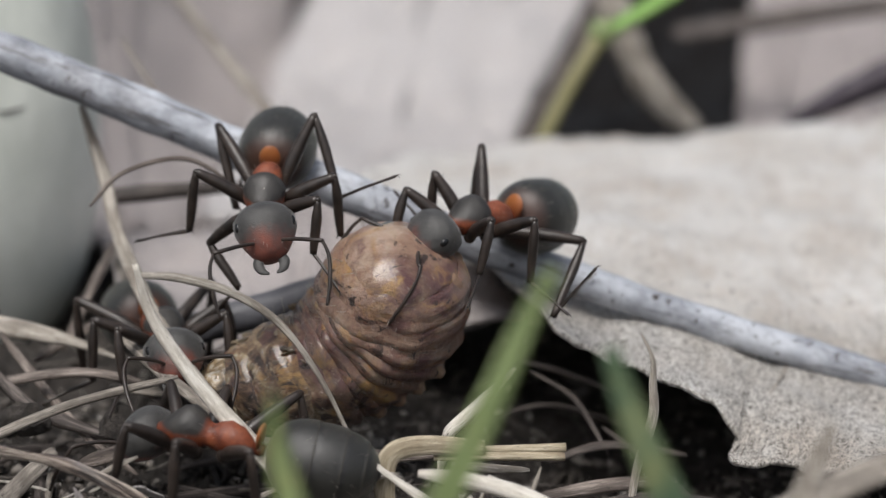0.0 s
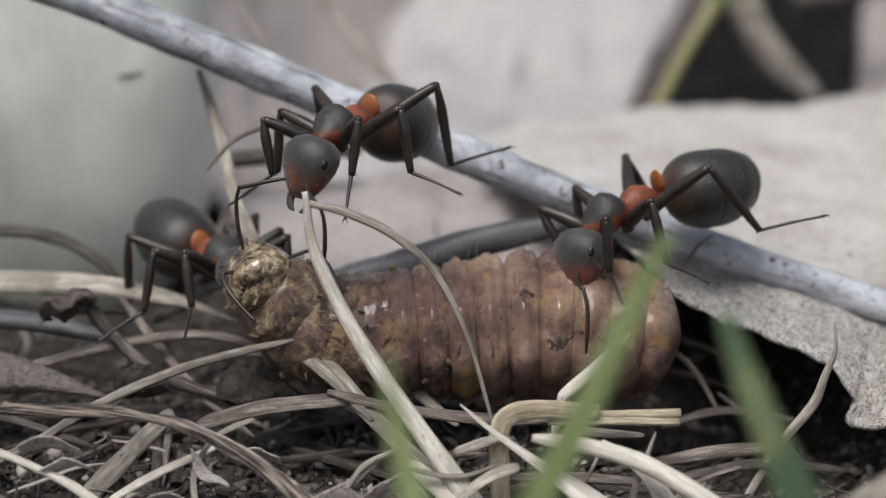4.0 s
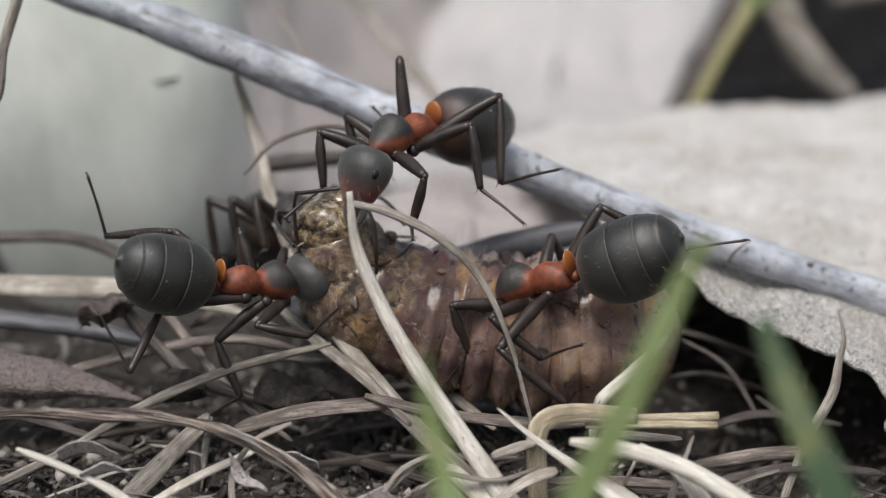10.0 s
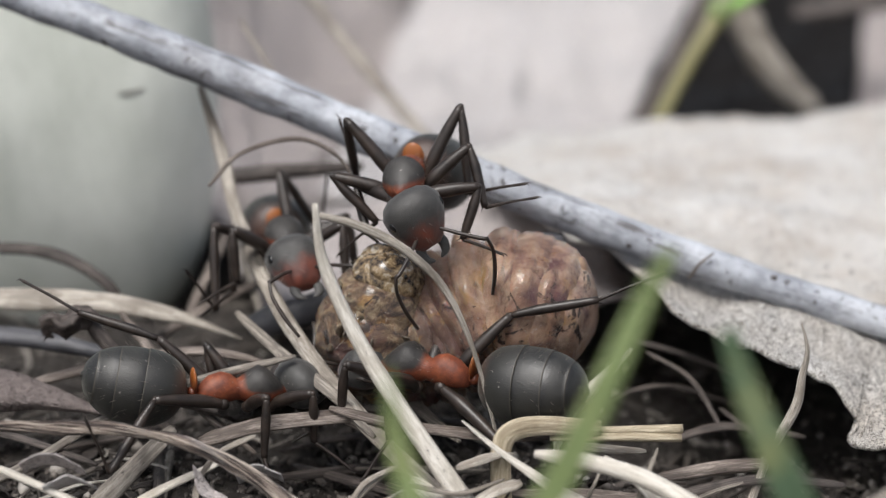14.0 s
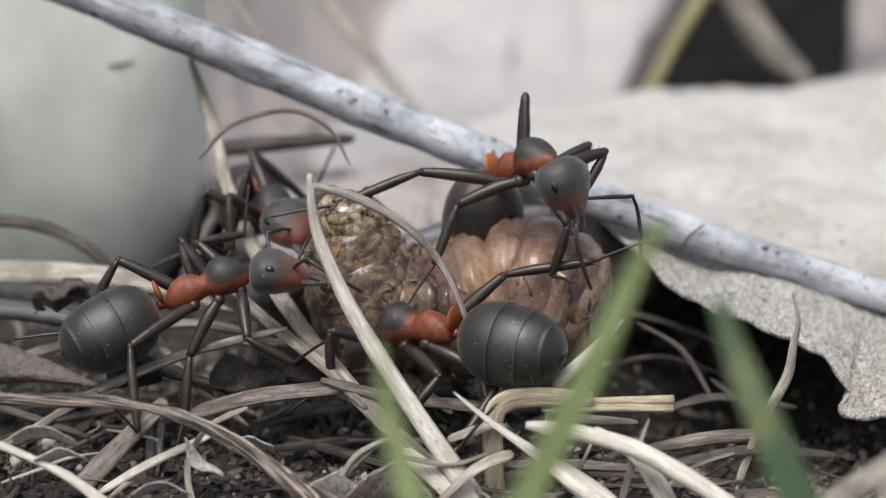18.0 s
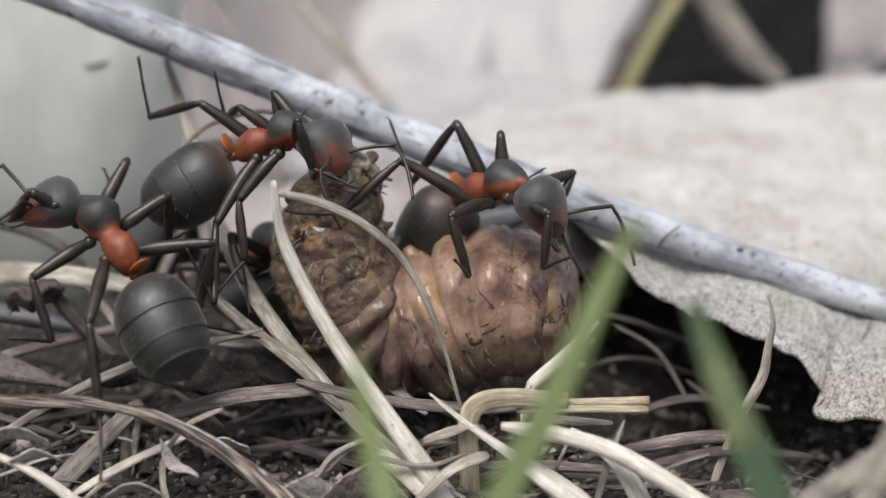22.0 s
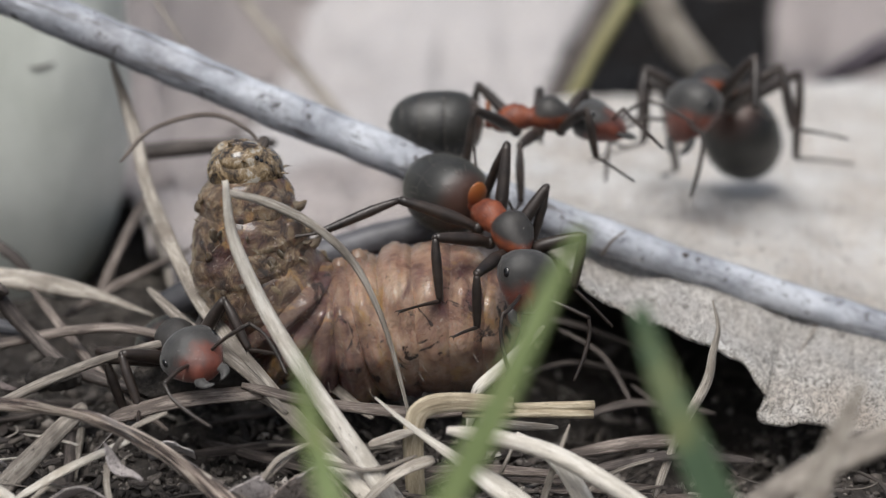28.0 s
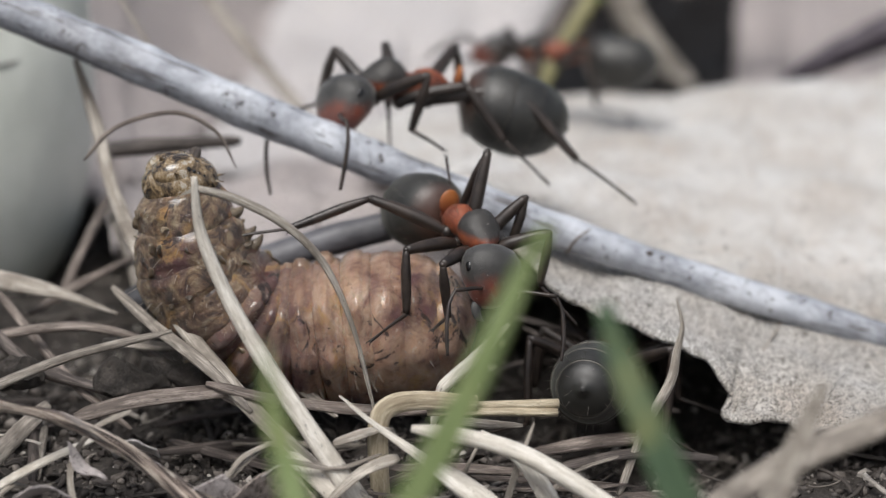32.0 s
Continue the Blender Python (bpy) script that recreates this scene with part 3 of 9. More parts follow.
def grains():
    """Crumbs and sand grains that lie on the soil."""
    rng = np.random.RandomState(4)
    bm = bmesh.new()
    bmesh.ops.create_icosphere(bm, subdivisions=1, radius=1)
    base = np.array([v.co for v in bm.verts])
    tri = [[v.index for v in f.verts] for f in bm.faces]
    bm.free()
    verts, faces = [], []
    for k in range(15000):
        x, y = rng.uniform(-16, 18), rng.uniform(-11, 16)
        if y > 6 and rng.rand() < 0.5:
            continue
        r = 0.03 + 0.17 * rng.rand() ** 4
        s = base * r * (1 + 1.0 * (rng.rand(len(base), 1) - 0.5)) * rng.uniform(0.6, 1.3, 3)
        o = len(verts) * len(base)
        verts.append(s + (x, y, ground_height(x, y) + 0.3 * r))
        faces += [[o + a for a in f] for f in tri]
    tagged(soup("soil_grains", np.concatenate(verts), faces, GRAIN), "loose dark soil crumbs with a few pale sand grains", "soil", kind="stuff")


grains()


def litter():
    """Fine rotted fibres and stem scraps matted over the soil."""
    rng = np.random.RandomState(9)
    verts, faces = [], []
    for k in range(380):
        x, y = rng.uniform(-17, 19), rng.uniform(-10, 20)
        a, length, r = rng.uniform(0, math.pi), rng.uniform(0.6, 3.2), rng.uniform(0.025, 0.11)
        lift = rng.uniform(-0.15, 0.35)
        bend = rng.uniform(-1, 1)
        o = len(verts)
        for i in range(7):
            s = (i / 6 - 0.5) * length
            px = x + s * math.cos(a) - bend * (i / 6 - 0.5) ** 2 * math.sin(a)
            py = y + s * math.sin(a) + bend * (i / 6 - 0.5) ** 2 * math.cos(a)
            pz = max(ground_height(px, py) + 0.1, ground_height(x, y) + 0.25 + lift * s * 0.4)
            for q in range(5):
                t = q * 2 * math.pi / 5
                verts.append((px - r * math.cos(t) * math.sin(a), py + r * math.cos(t) * math.cos(a), pz + 0.6 * r * math.sin(t)))
        for i in range(6):
            for q in range(5):
                faces.append((o + i * 5 + q, o + i * 5 + (q + 1) % 5, o + (i + 1) * 5 + (q + 1) % 5, o + (i + 1) * 5 + q))
        faces.append(tuple(o + q for q in range(5)))
        faces.append(tuple(o + 30 + q for q in range(5)))
    tagged(soup("litter", verts, faces, LITTER), "matted brown scraps of dead stems on the soil", "litter", kind="stuff")


litter()


def flakes():
    """Torn flakes of rotted leaf, tilted every way on the soil."""
    rng = np.random.RandomState(15)
    verts, faces = [], []
    for k in range(1300):
        x, y = rng.uniform(-14, 13), rng.uniform(-9.5, 3)
        size = 0.08 + 0.36 * rng.rand() ** 3
        a, tilt, tip = rng.uniform(0, 6.28), rng.uniform(-0.7, 0.7), rng.uniform(-0.6, 0.6)
        u = np.array((math.cos(a), math.sin(a), tilt)) * size
        v = np.array((-math.sin(a), math.cos(a), tip)) * size * rng.uniform(0.35, 0.9)
        c = np.array((x, y, ground_height(x, y) + 0.05 + 0.45 * size))
        n = unit(np.cross(u, v)) * 0.025
        o, rim = len(verts), 8
        out = []
        for q in range(rim):
            t = q * 2 * math.pi / rim
            r = rng.uniform(0.55, 1.1)
            out.append(c + u * r * math.cos(t) + v * r * math.sin(t) + n * rng.uniform(-3, 3))
        verts += [c + n * 3] + out + [c + n * 1] + [p - n * 2 for p in out]
        for q in range(rim):
            w = (q + 1) % rim
            faces += [(o, o + 1 + q, o + 1 + w), (o + 9, o + 10 + w, o + 10 + q), (o + 1 + q, o + 10 + q, o + 10 + w, o + 1 + w)]
    tagged(soup("leaf_flakes", verts, faces, FLAKE, False), "brown and grey torn flakes of rotted leaves on the soil", "litter", kind="stuff")


flakes()


# ---- twigs, leaves and straws ----
def main_twig():
    pts = [(-22.08, 9.00, 14.98), (-15.60, 7.50, 12.88), (-9.72, 6.00, 10.95), (-5.24, 5.00, 9.26), (-1.44, 4.40, 7.81), (1.99, 4.00, 6.48), (5.94, 3.60, 5.04), (9.62, 3.20, 3.82), (13.47, 3.00, 2.60), (17.49, 2.80, 1.40), (22.73, 2.60, -0.12)]
    twig = tagged(new("twig"), "long bare blue-grey twig leaning across the dry leaf", "twig")
    bm = bmesh.new()
    tube(bm, pts, [0.5, 0.55, 0.6, 0.63, 0.64, 0.62, 0.57, 0.52, 0.5, 0.5, 0.5], 150, 18, 1.0, (0, -0.4, 1), 0.06, 3, 0, 0, 0.035)
    part("stem", bm, BARK, twig)
    for k, (p, s) in enumerate((((9.57, 2.90, 4.17), 0.10), ((7.96, 3.10, 4.56), 0.08), ((-1.78, 4.20, 7.99), 0.08), ((-2.90, 4.40, 8.39), 0.07), ((5.22, 3.20, 5.12), 0.09), ((7.73, 3.40, 4.84), 0.07))):
        bm = bmesh.new()
        egg(bm, p, (s * 1.3, s, s * 0.9), 10, 8)
        part("bud_scar", bm, STRAW_DARK, twig, "small dark bud scar")
    bm = bmesh.new()
    tube(bm, [(7.00, 2.80, 4.16), (7.31, 2.70, 4.66), (7.74, 2.80, 4.97)], [0.05, 0.05, 0.03], 8, 6)
    part("side_shoot", bm, STRAW_BROWN, twig, "tiny dried side shoot")
    return twig


TWIG = main_twig()
# Grey twig lying in shadow; the shade is put into its bark colour.
stem("twig", [(-6.32, 3.00, 2.61), (-2.71, 3.20, 3.59), (0.03, 3.40, 4.47), (3.30, 3.80, 5.15)], [0.5, 0.5, 0.48, 0.4], BARK_DARK, "short grey twig in the shade behind the caterpillar, coloured dark", "twig", flat=1.0, seed=5, sides=14)


def big_leaf():
    front = [(6.31, 1.00, 3.94), (7.44, 0.60, 3.37), (8.98, 0.20, 2.70), (10.10, -0.40, 2.40), (10.90, -1.00, 2.03), (11.42, -1.60, 1.32), (11.03, -2.20, 0.90), (12.15, -3.00, 0.92), (14.91, -3.50, 1.03), (18.05, -4.00, 0.76)]
    mid = [(4.68, 5.00, 4.50), (6.62, 5.00, 4.08), (8.57, 5.00, 3.72), (10.29, 4.60, 3.37), (11.83, 4.30, 2.94), (13.20, 4.00, 2.45), (14.18, 3.60, 2.20), (15.67, 3.20, 1.77), (18.31, 2.60, 1.23), (22.14, 2.00, 0.35)]
    rear = [(1.32, 14.00, 4.60), (3.76, 15.00, 4.59), (6.18, 15.00, 4.59), (8.75, 14.50, 4.45), (11.29, 14.00, 4.23), (13.81, 13.50, 3.94), (16.10, 13.00, 3.70), (18.63, 12.00, 3.43), (21.48, 11.00, 3.07), (25.99, 10.00, 2.54)]
    back = [(0.69, 23.00, 4.01), (2.68, 26.00, 4.17), (5.34, 28.00, 4.25), (8.64, 28.00, 4.49), (11.94, 28.00, 4.63), (15.23, 28.00, 4.85), (18.28, 28.00, 5.14), (22.03, 28.00, 5.47), (26.22, 28.00, 6.04), (31.71, 27.00, 6.34)]
    bm = bmesh.new()
    sheet(bm, [front, mid, rear, back], 150, 70, 0.16, 0.35, 7, 0.8)
    bm.verts.ensure_lookup_table()
    veins = [[np.array(bm.verts[j * 151 + i + int(lean * j)].co) + (0, 0, -0.01) for j in range(1, 66, 4)] for i, lean in ((28, 0.2), (52, 0.15), (78, 0.1), (101, 0.05), (124, 0.0))]
    leaf = tagged(part("dry_leaf", bm, LEAF_GREY), "large weathered grey-brown dry leaf with a ragged edge", "leaf")
    for k, line in enumerate(veins):
        bm = bmesh.new()
        tube(bm, line, [0.035, 0.05, 0.07, 0.08], 60, 8, 0.8, (0, 0, 1), 0.1, k)
        part("vein", bm, LEAF_GREY, leaf)
    return leaf


DRY_LEAF = big_leaf()


def far_leaf(curves, material, label, seed):
    bm = bmesh.new()
    sheet(bm, curves, 30, 26, 0.3, 1.2, seed, 0.6)
    leaf = tagged(part("dead_leaf", bm, material), label, "leaf", "leaf litter behind")
    line = [tuple((np.array(c[len(c) // 2]) + np.array(c[len(c) // 2 - 1])) / 2 + (0, 0, 0.1)) for c in curves]
    bm = bmesh.new()
    tube(bm, line, [0.35, 0.3, 0.2], 24, 8, 0.7)
    part("midrib", bm, material, leaf)
    return leaf


far_leaf([[(-6.06, 28.00, 1.01), (-1.56, 30.00, 1.32), (4.92, 33.00, 1.46), (7.78, 36.00, 2.56)], [(-4.30, 49.00, 2.09), (0.20, 50.00, 3.26), (6.47, 52.00, 3.86), (11.44, 54.00, 4.18)], [(0.20, 81.00, 10.05), (4.00, 82.00, 10.72), (9.50, 84.00, 11.33), (21.19, 88.00, 11.85)]], LEAF_FAR, "pale pinkish-grey dead leaf lying flat behind", 11)
far_leaf([[(-13.77, 20.00, 1.55), (-10.22, 23.00, 1.54), (-6.59, 32.00, 0.01), (-2.23, 38.00, -0.64)], [(-16.75, 34.00, 3.70), (-12.73, 38.00, 3.26), (-9.40, 55.00, 0.78), (-2.85, 66.00, -0.22)], [(-22.91, 60.00, 9.36), (-16.08, 66.00, 9.15), (-10.18, 86.00, 7.99), (-3.46, 96.00, 7.37)]], LEAF_DUSKY, "brownish-pink curled dead leaf behind the twig", 13)
far_leaf([[(18.99, 42.00, 1.45), (22.76, 41.00, 1.36), (30.10, 40.00, 1.28)], [(22.00, 55.00, 3.73), (26.90, 55.00, 4.04), (35.51, 54.00, 3.87)], [(28.52, 80.00, 11.21), (34.38, 80.00, 11.57), (46.50, 80.00, 11.57)]], LEAF_DUSKY, "dusky pinkish dead leaf at the edge of a dark hollow", 17)
far_leaf([[(-34.71, 40.00, 0.45), (-26.58, 40.00, 0.73), (-18.46, 40.00, 1.00)], [(-41.20, 60.00, 3.01), (-31.55, 60.00, 3.34), (-20.32, 60.00, 3.66)], [(-50.51, 90.00, 11.74), (-38.71, 90.00, 11.74), (-24.94, 90.00, 11.74)]], LEAF_FAR, "pale dead leaf far behind the stone", 19)

far_leaf([[(-6.19, 6.00, 2.26), (-3.31, 6.00, 2.07), (0.65, 6.50, 1.93), (6.14, 7.00, 2.26)], [(-7.62, 13.00, 2.18), (-3.27, 13.50, 2.26), (1.53, 14.00, 2.65), (5.13, 14.00, 2.96)], [(-10.00, 25.00, 1.44), (-4.28, 26.00, 1.57), (0.85, 27.00, 1.84), (4.66, 28.00, 2.23)]], LEAF_MAUVE, "greyish-pink dead leaf lying under the twig", 23)

# Added sheet that darkens the hollow, where there is only shade.
far_leaf([[(7.38, 31.00, 2.61), (12.16, 31.00, 2.69), (17.54, 31.00, 2.86)], [(9.34, 52.00, 2.65), (15.18, 52.00, 2.80), (21.48, 52.00, 2.95)], [(14.27, 88.00, 9.18), (21.29, 88.00, 9.25), (30.25, 88.00, 9.37)]], HOLLOW_SHADE, "near-black sheet for the shade in the hollow behind", 31)
stem("grass_stalk", [(-8.59, 5.00, 1.98), (-7.98, 7.00, 3.30), (-7.35, 10.00, 4.48)], [0.16, 0.18, 0.14], STRAW_BROWN, "brown stem leaning between stone and twig", seed=90)
stem("grass_stalk", [(-6.10, 5.00, 2.35), (-6.62, 7.00, 3.11), (-7.66, 11.00, 3.86)], [0.14, 0.16, 0.12], STRAW_DUN, "dun stem leaning beside the stone", seed=91)
stem("grass_stalk", [(-9.19, 3.00, 2.19), (-7.98, 4.50, 2.67), (-5.71, 7.00, 3.30)], [0.16, 0.18, 0.12], STRAW_BROWN, "brown stem lying behind the straws", seed=92)


def far_litter():
    """Dead leaves that go on towards the distance."""
    rng = np.random.RandomState(21)
    for k in range(46):
        x, y = rng.uniform(-160, 160), rng.uniform(95, 420)
        if 0.05 < x / (y + 58) < 0.22:
            x -= 70
        a, length, width = rng.uniform(0, 6.28), rng.uniform(18, 40), rng.uniform(8, 16)
        tilt = rng.uniform(0.1, 0.6)
        u = np.array((math.cos(a), math.sin(a), tilt * 0.5))
        v = np.array((-math.sin(a), math.cos(a), rng.uniform(-0.3, 0.5)))
        c = np.array((x, y, 5 + rng.uniform(0, 7)))
        rows = []
        for s, w in ((-0.5, 0.25), (-0.2, 1.0), (0.2, 0.9), (0.5, 0.15)):
            m = c + u * length * s
            rows.append([m - v * width * w, m + np.array((0, 0, 1.2)), m + v * width * w])
        bm = bmesh.new()
        sheet(bm, rows, 10, 12, 0.3, 1.0, k + 30, 0.3)
        tagged(part("dead_leaf", bm, LEAF_FAR if k % 3 else LEAF_BROWN), "dry dead leaf in the litter behind", "leaf", "leaf litter behind")


far_litter()


def pale_stone():
    bm = bmesh.new()
    c = Vector((-13.98, 18.00, 7.04))
    bmesh.ops.create_icosphere(bm, subdivisions=5, radius=1)
    for v in bm.verts:
        d = v.co.normalized()
        k = 1 + 0.03 * noise.noise(d * 1.3) + 0.01 * noise.noise(d * 4)
        p = Vector((math.copysign(abs(d.x) ** 0.7, d.x) * 5.2, math.copysign(abs(d.y) ** 0.7, d.y) * 4.9, d.z * 9.0)) * k
        if d.z < 0:
            p.z = d.z * 9.2 * k
        v.co = c + p
    tagged(part("stone", bm, STONE), "smooth pale grey-green rounded stone standing in the litter", "stone")


pale_stone()

stem("fibre", [(-11.74, 13.28, 8.13), (-11.45, 13.33, 8.08), (-11.15, 13.41, 8.14), (-10.80, 13.53, 8.22)], [0.02, 0.05, 0.045, 0.02], STRAW_DARK, "tiny dark fibre stuck to the pale stone", "fibre", seed=62)

# stalks behind and to the side
stem("grass_stalk", [(-19.38, 6.00, 3.93), (-15.55, 6.00, 4.33), (-12.83, 5.50, 4.32), (-11.01, 5.00, 3.54), (-10.20, 4.60, 2.55)], [0.25, 0.27, 0.27, 0.25, 0.2], STRAW_DARK, "dark rotten grass stem bent over", seed=1)
stem("straw", [(-19.53, 4.50, 3.25), (-14.42, 3.60, 3.35), (-11.03, 3.00, 3.40), (-8.41, 2.50, 3.08), (-6.42, 2.00, 2.53)], [0.46, 0.5, 0.52, 0.45, 0.1], STRAW_GREY, "thick pale grey dry straw with a tapering end", seed=2, sides=12, groove=0.06)
stem("twig", [(-18.61, 3.00, 2.91), (-14.83, 2.40, 2.63), (-12.22, 1.80, 2.50), (-9.95, 1.20, 2.19)], [0.36, 0.34, 0.32, 0.25], BARK_DARK, "dull mauve-grey bark scrap under the straws", "twig", seed=3, flat=0.8)
stem("curled_leaf", [(-18.45, 0.50, 2.23), (-14.29, -0.20, 1.75), (-11.82, -0.60, 1.50), (-10.01, -1.00, 1.15)], [1.05, 0.95, 0.75, 0.12], LEAF_ROLLED, "brown dead leaf rolled into a tube", "leaf", seed=4, sides=14, groove=0.08)
stem("stick", [(-7.58, 9.00, 6.00), (-5.81, 9.00, 6.19), (-3.06, 9.50, 6.28)], [0.3, 0.28, 0.2], STRAW_DARK, "dark stick in the gap below the grey twig", "twig", seed=6, flat=0.9)
stem("grass_stalk", [(-7.29, 2.00, 7.18), (-6.39, 2.40, 8.08), (-4.73, 2.60, 8.50), (-3.48, 2.40, 8.00), (-2.86, 2.00, 6.98)], [0.06, 0.07, 0.08, 0.06, 0.03], STRAW_BROWN, "thin arched brown grass stem", seed=7, flat=1.0)
stem("grass_stalk", [(-6.92, 24.00, 11.70), (-4.91, 24.00, 9.04), (-2.75, 23.00, 6.53), (-0.75, 22.00, 4.36)], [0.3, 0.32, 0.32, 0.28], STRAW_GREY, "tan dry stem lying behind the grey twig", seed=8)
stem("grass_stalk", [(-7.28, 12.00, 10.83), (-6.28, 11.00, 9.46), (-5.43, 10.00, 8.45)], [0.08, 0.08, 0.06], STRAW_GREY, "fine dry stem behind the grey twig", seed=9)
stem("stick", [(11.91, 36.00, 10.50), (13.15, 36.00, 7.47), (14.38, 36.00, 5.42), (16.52, 36.00, 3.35)], [0.8, 0.85, 0.8, 0.6], STRAW_GREY, "grey-brown curved stick in the dark hollow behind", "twig", seed=10, flat=0.9)
stem("stick", [(7.66, 33.00, 2.61), (10.35, 38.00, 5.90), (13.07, 44.00, 9.43)], [0.5, 0.55, 0.5], STRAW_DARK, "dark stick along the edge of the far leaf", "twig", seed=12)
stem("stick", [(19.51, 32.00, 4.35), (21.06, 32.00, 5.17), (23.68, 32.00, 6.48), (28.73, 33.00, 8.36)], [0.3, 0.75, 0.85, 0.85], PURPLE, "dark purplish stick with a pointed end", "twig", seed=13, flat=0.9)
stem("stick", [(16.79, 46.00, 6.71), (20.70, 46.00, 7.27), (29.04, 48.00, 8.17)], [0.7, 0.8, 0.7], STRAW_DARK, "dark stick in the dark hollow behind", "twig", seed=14)


def far_grass():
    g = tagged(new("grass_stalk"), "fresh grass stalk with a yellowish lower stem and green blade", "grass")
    bm = bmesh.new()
    tube(bm, [(8.07, 28.00, 3.68), (9.63, 29.00, 6.50), (11.11, 30.00, 8.74)], [0.32, 0.34, 0.4], 16, 10)
    part("stem", bm, STRAW_GREEN, g)
    bm = bmesh.new()
    egg(bm, (11.15, 30.00, 8.81), (0.62, 0.6, 0.6))
    part("node", bm, BLADE, g)
    bm = bmesh.new()
    tube(bm, [(11.11, 30.00, 8.74), (13.04, 30.50, 9.75), (15.45, 31.00, 11.24), (19.57, 32.00, 14.00)], [0.5, 0.75, 0.85, 0.6], 18, 10, 0.4)
    part("blade", bm, BLADE_BRIGHT, g, "bright green blade")


STRAW_GREEN = grass_mat("olive_stem", (0.16, 0.145, 0.065), (0.25, 0.235, 0.11))
BLADE_BRIGHT = grass_mat("bright_blade", (0.16, 0.33, 0.06), (0.24, 0.42, 0.10))
far_grass()

# straws around the caterpillar
stem("straw", [(-8.00, 6.50, 9.43), (-7.22, 5.50, 7.30), (-6.67, 4.00, 5.84), (-4.96, 0.00, 3.74), (-2.73, -3.00, 1.81), (-0.98, -4.60, 0.53), (1.14, -6.20, -1.01)], [0.2, 0.23, 0.25, 0.27, 0.28, 0.28, 0.28], STRAW_GREY, "long weathered straw slanting down from beside the stone", seed=20, n=50, flat=0.4, side=(0.3, -1, 0.3), groove=0.08, sides=12)
stem("straw", [(-6.45, 1.00, 3.63), (-5.06, -1.00, 3.02), (-3.53, -2.60, 2.34), (-2.23, -3.80, 1.42)], [0.14, 0.19, 0.19, 0.12], STRAW_DUN, "flat weathered straw beside a longer one", seed=21, flat=0.4, side=(0.3, -1, 0.3))


def bent_straw():
    s = tagged(new("bent_straw"), "golden cut straw bent over square near its middle", "straw")
    bm = bmesh.new()
    tube(bm, [(1.35, -5.20, -1.25), (1.22, -5.20, 0.46), (1.21, -5.10, 1.47), (1.45, -5.00, 1.94), (2.21, -4.90, 2.10), (3.89, -4.80, 1.99)], [0.26, 0.28, 0.29, 0.29, 0.27, 0.22], 48, 14, 0.4, (0, -0.6, 1), 0.03, 2, 0, 0.05, 0.06)
    part("sheath", bm, STRAW_GOLD, s)
    bm = bmesh.new()
    tube(bm, [(2.37, -4.70, 1.92), (4.21, -4.60, 1.87), (6.11, -4.50, 1.89)], [0.1, 0.14, 0.15], 20, 12, 0.8, (0, -0.4, 1), 0.03, 3, 0, 0.06, 0.08)
    part("stalk", bm, STRAW_GOLD, s)
    bm = bmesh.new()
    tube(bm, [(2.52, -4.80, 1.73), (4.20, -4.75, 1.73), (6.07, -4.65, 1.68)], [0.1, 0.13, 0.13], 20, 12, 0.8, (0, -0.4, 1), 0.03, 4, 0, 0.06, 0.08)
    part("stalk", bm, STRAW_GOLD, s)


bent_straw()
stem("straw", [(2.03, -6.60, 1.91), (3.32, -6.80, 1.78), (4.78, -7.00, 1.40), (6.37, -7.40, 0.62), (8.15, -8.00, -0.44)], [0.2, 0.26, 0.27, 0.28, 0.28], STRAW_PALE, "pale straw arching over the ground", seed=22, n=40, sides=14, flat=0.8, ridge=0.02)
stem("straw", [(0.16, -5.60, 2.48), (1.13, -6.00, 1.78), (2.61, -6.40, 0.82), (3.94, -6.80, -0.05), (4.53, -7.00, -0.76)], [0.05, 0.1, 0.16, 0.36, 0.42], STRAW_PALE, "narrow pale leaf blade of dry grass", seed=23, flat=0.35, side=(0.3, -1, 0.6))
stem("straw", [(3.89, -6.00, 1.62), (4.85, -6.30, 1.02), (5.43, -6.60, 0.35), (6.08, -7.00, -0.76)], [0.1, 0.2, 0.28, 0.3], STRAW_PALE, "dry grass blade sloping to the ground", seed=24, flat=0.35, side=(0.3, -1, 0.6))
stem("straw", [(3.03, -6.00, -0.52), (3.68, -6.00, 0.91), (3.91, -5.80, 1.40)], [0.07, 0.07, 0.05], STRAW_GREY, "thin upright dry straw stub", seed=25)
stem("straw", [(-1.25, -6.20, 0.91), (0.09, -6.00, 0.60), (1.29, -5.80, 0.92)], [0.1, 0.12, 0.06], STRAW_DUN, "short scrap of dun straw", seed=26, flat=0.4)
stem("straw", [(-0.36, -6.50, -0.41), (0.69, -6.30, 0.55), (1.73, -6.00, 0.91)], [0.1, 0.18, 0.2], STRAW_GREY, "scrap of weathered straw", seed=27, flat=0.35)
stem("straw", [(2.72, -4.00, 1.08), (2.94, -4.00, 2.06), (3.09, -4.00, 2.30), (3.79, -3.80, 2.88), (4.78, -3.60, 3.87)], [0.14, 0.16, 0.18, 0.15, 0.08], STRAW_PALE, "kinked thin straw rising beside the caterpillar", seed=28, flat=0.8)
STALK_BASE = Vector((7.85, -4.40, -0.83))
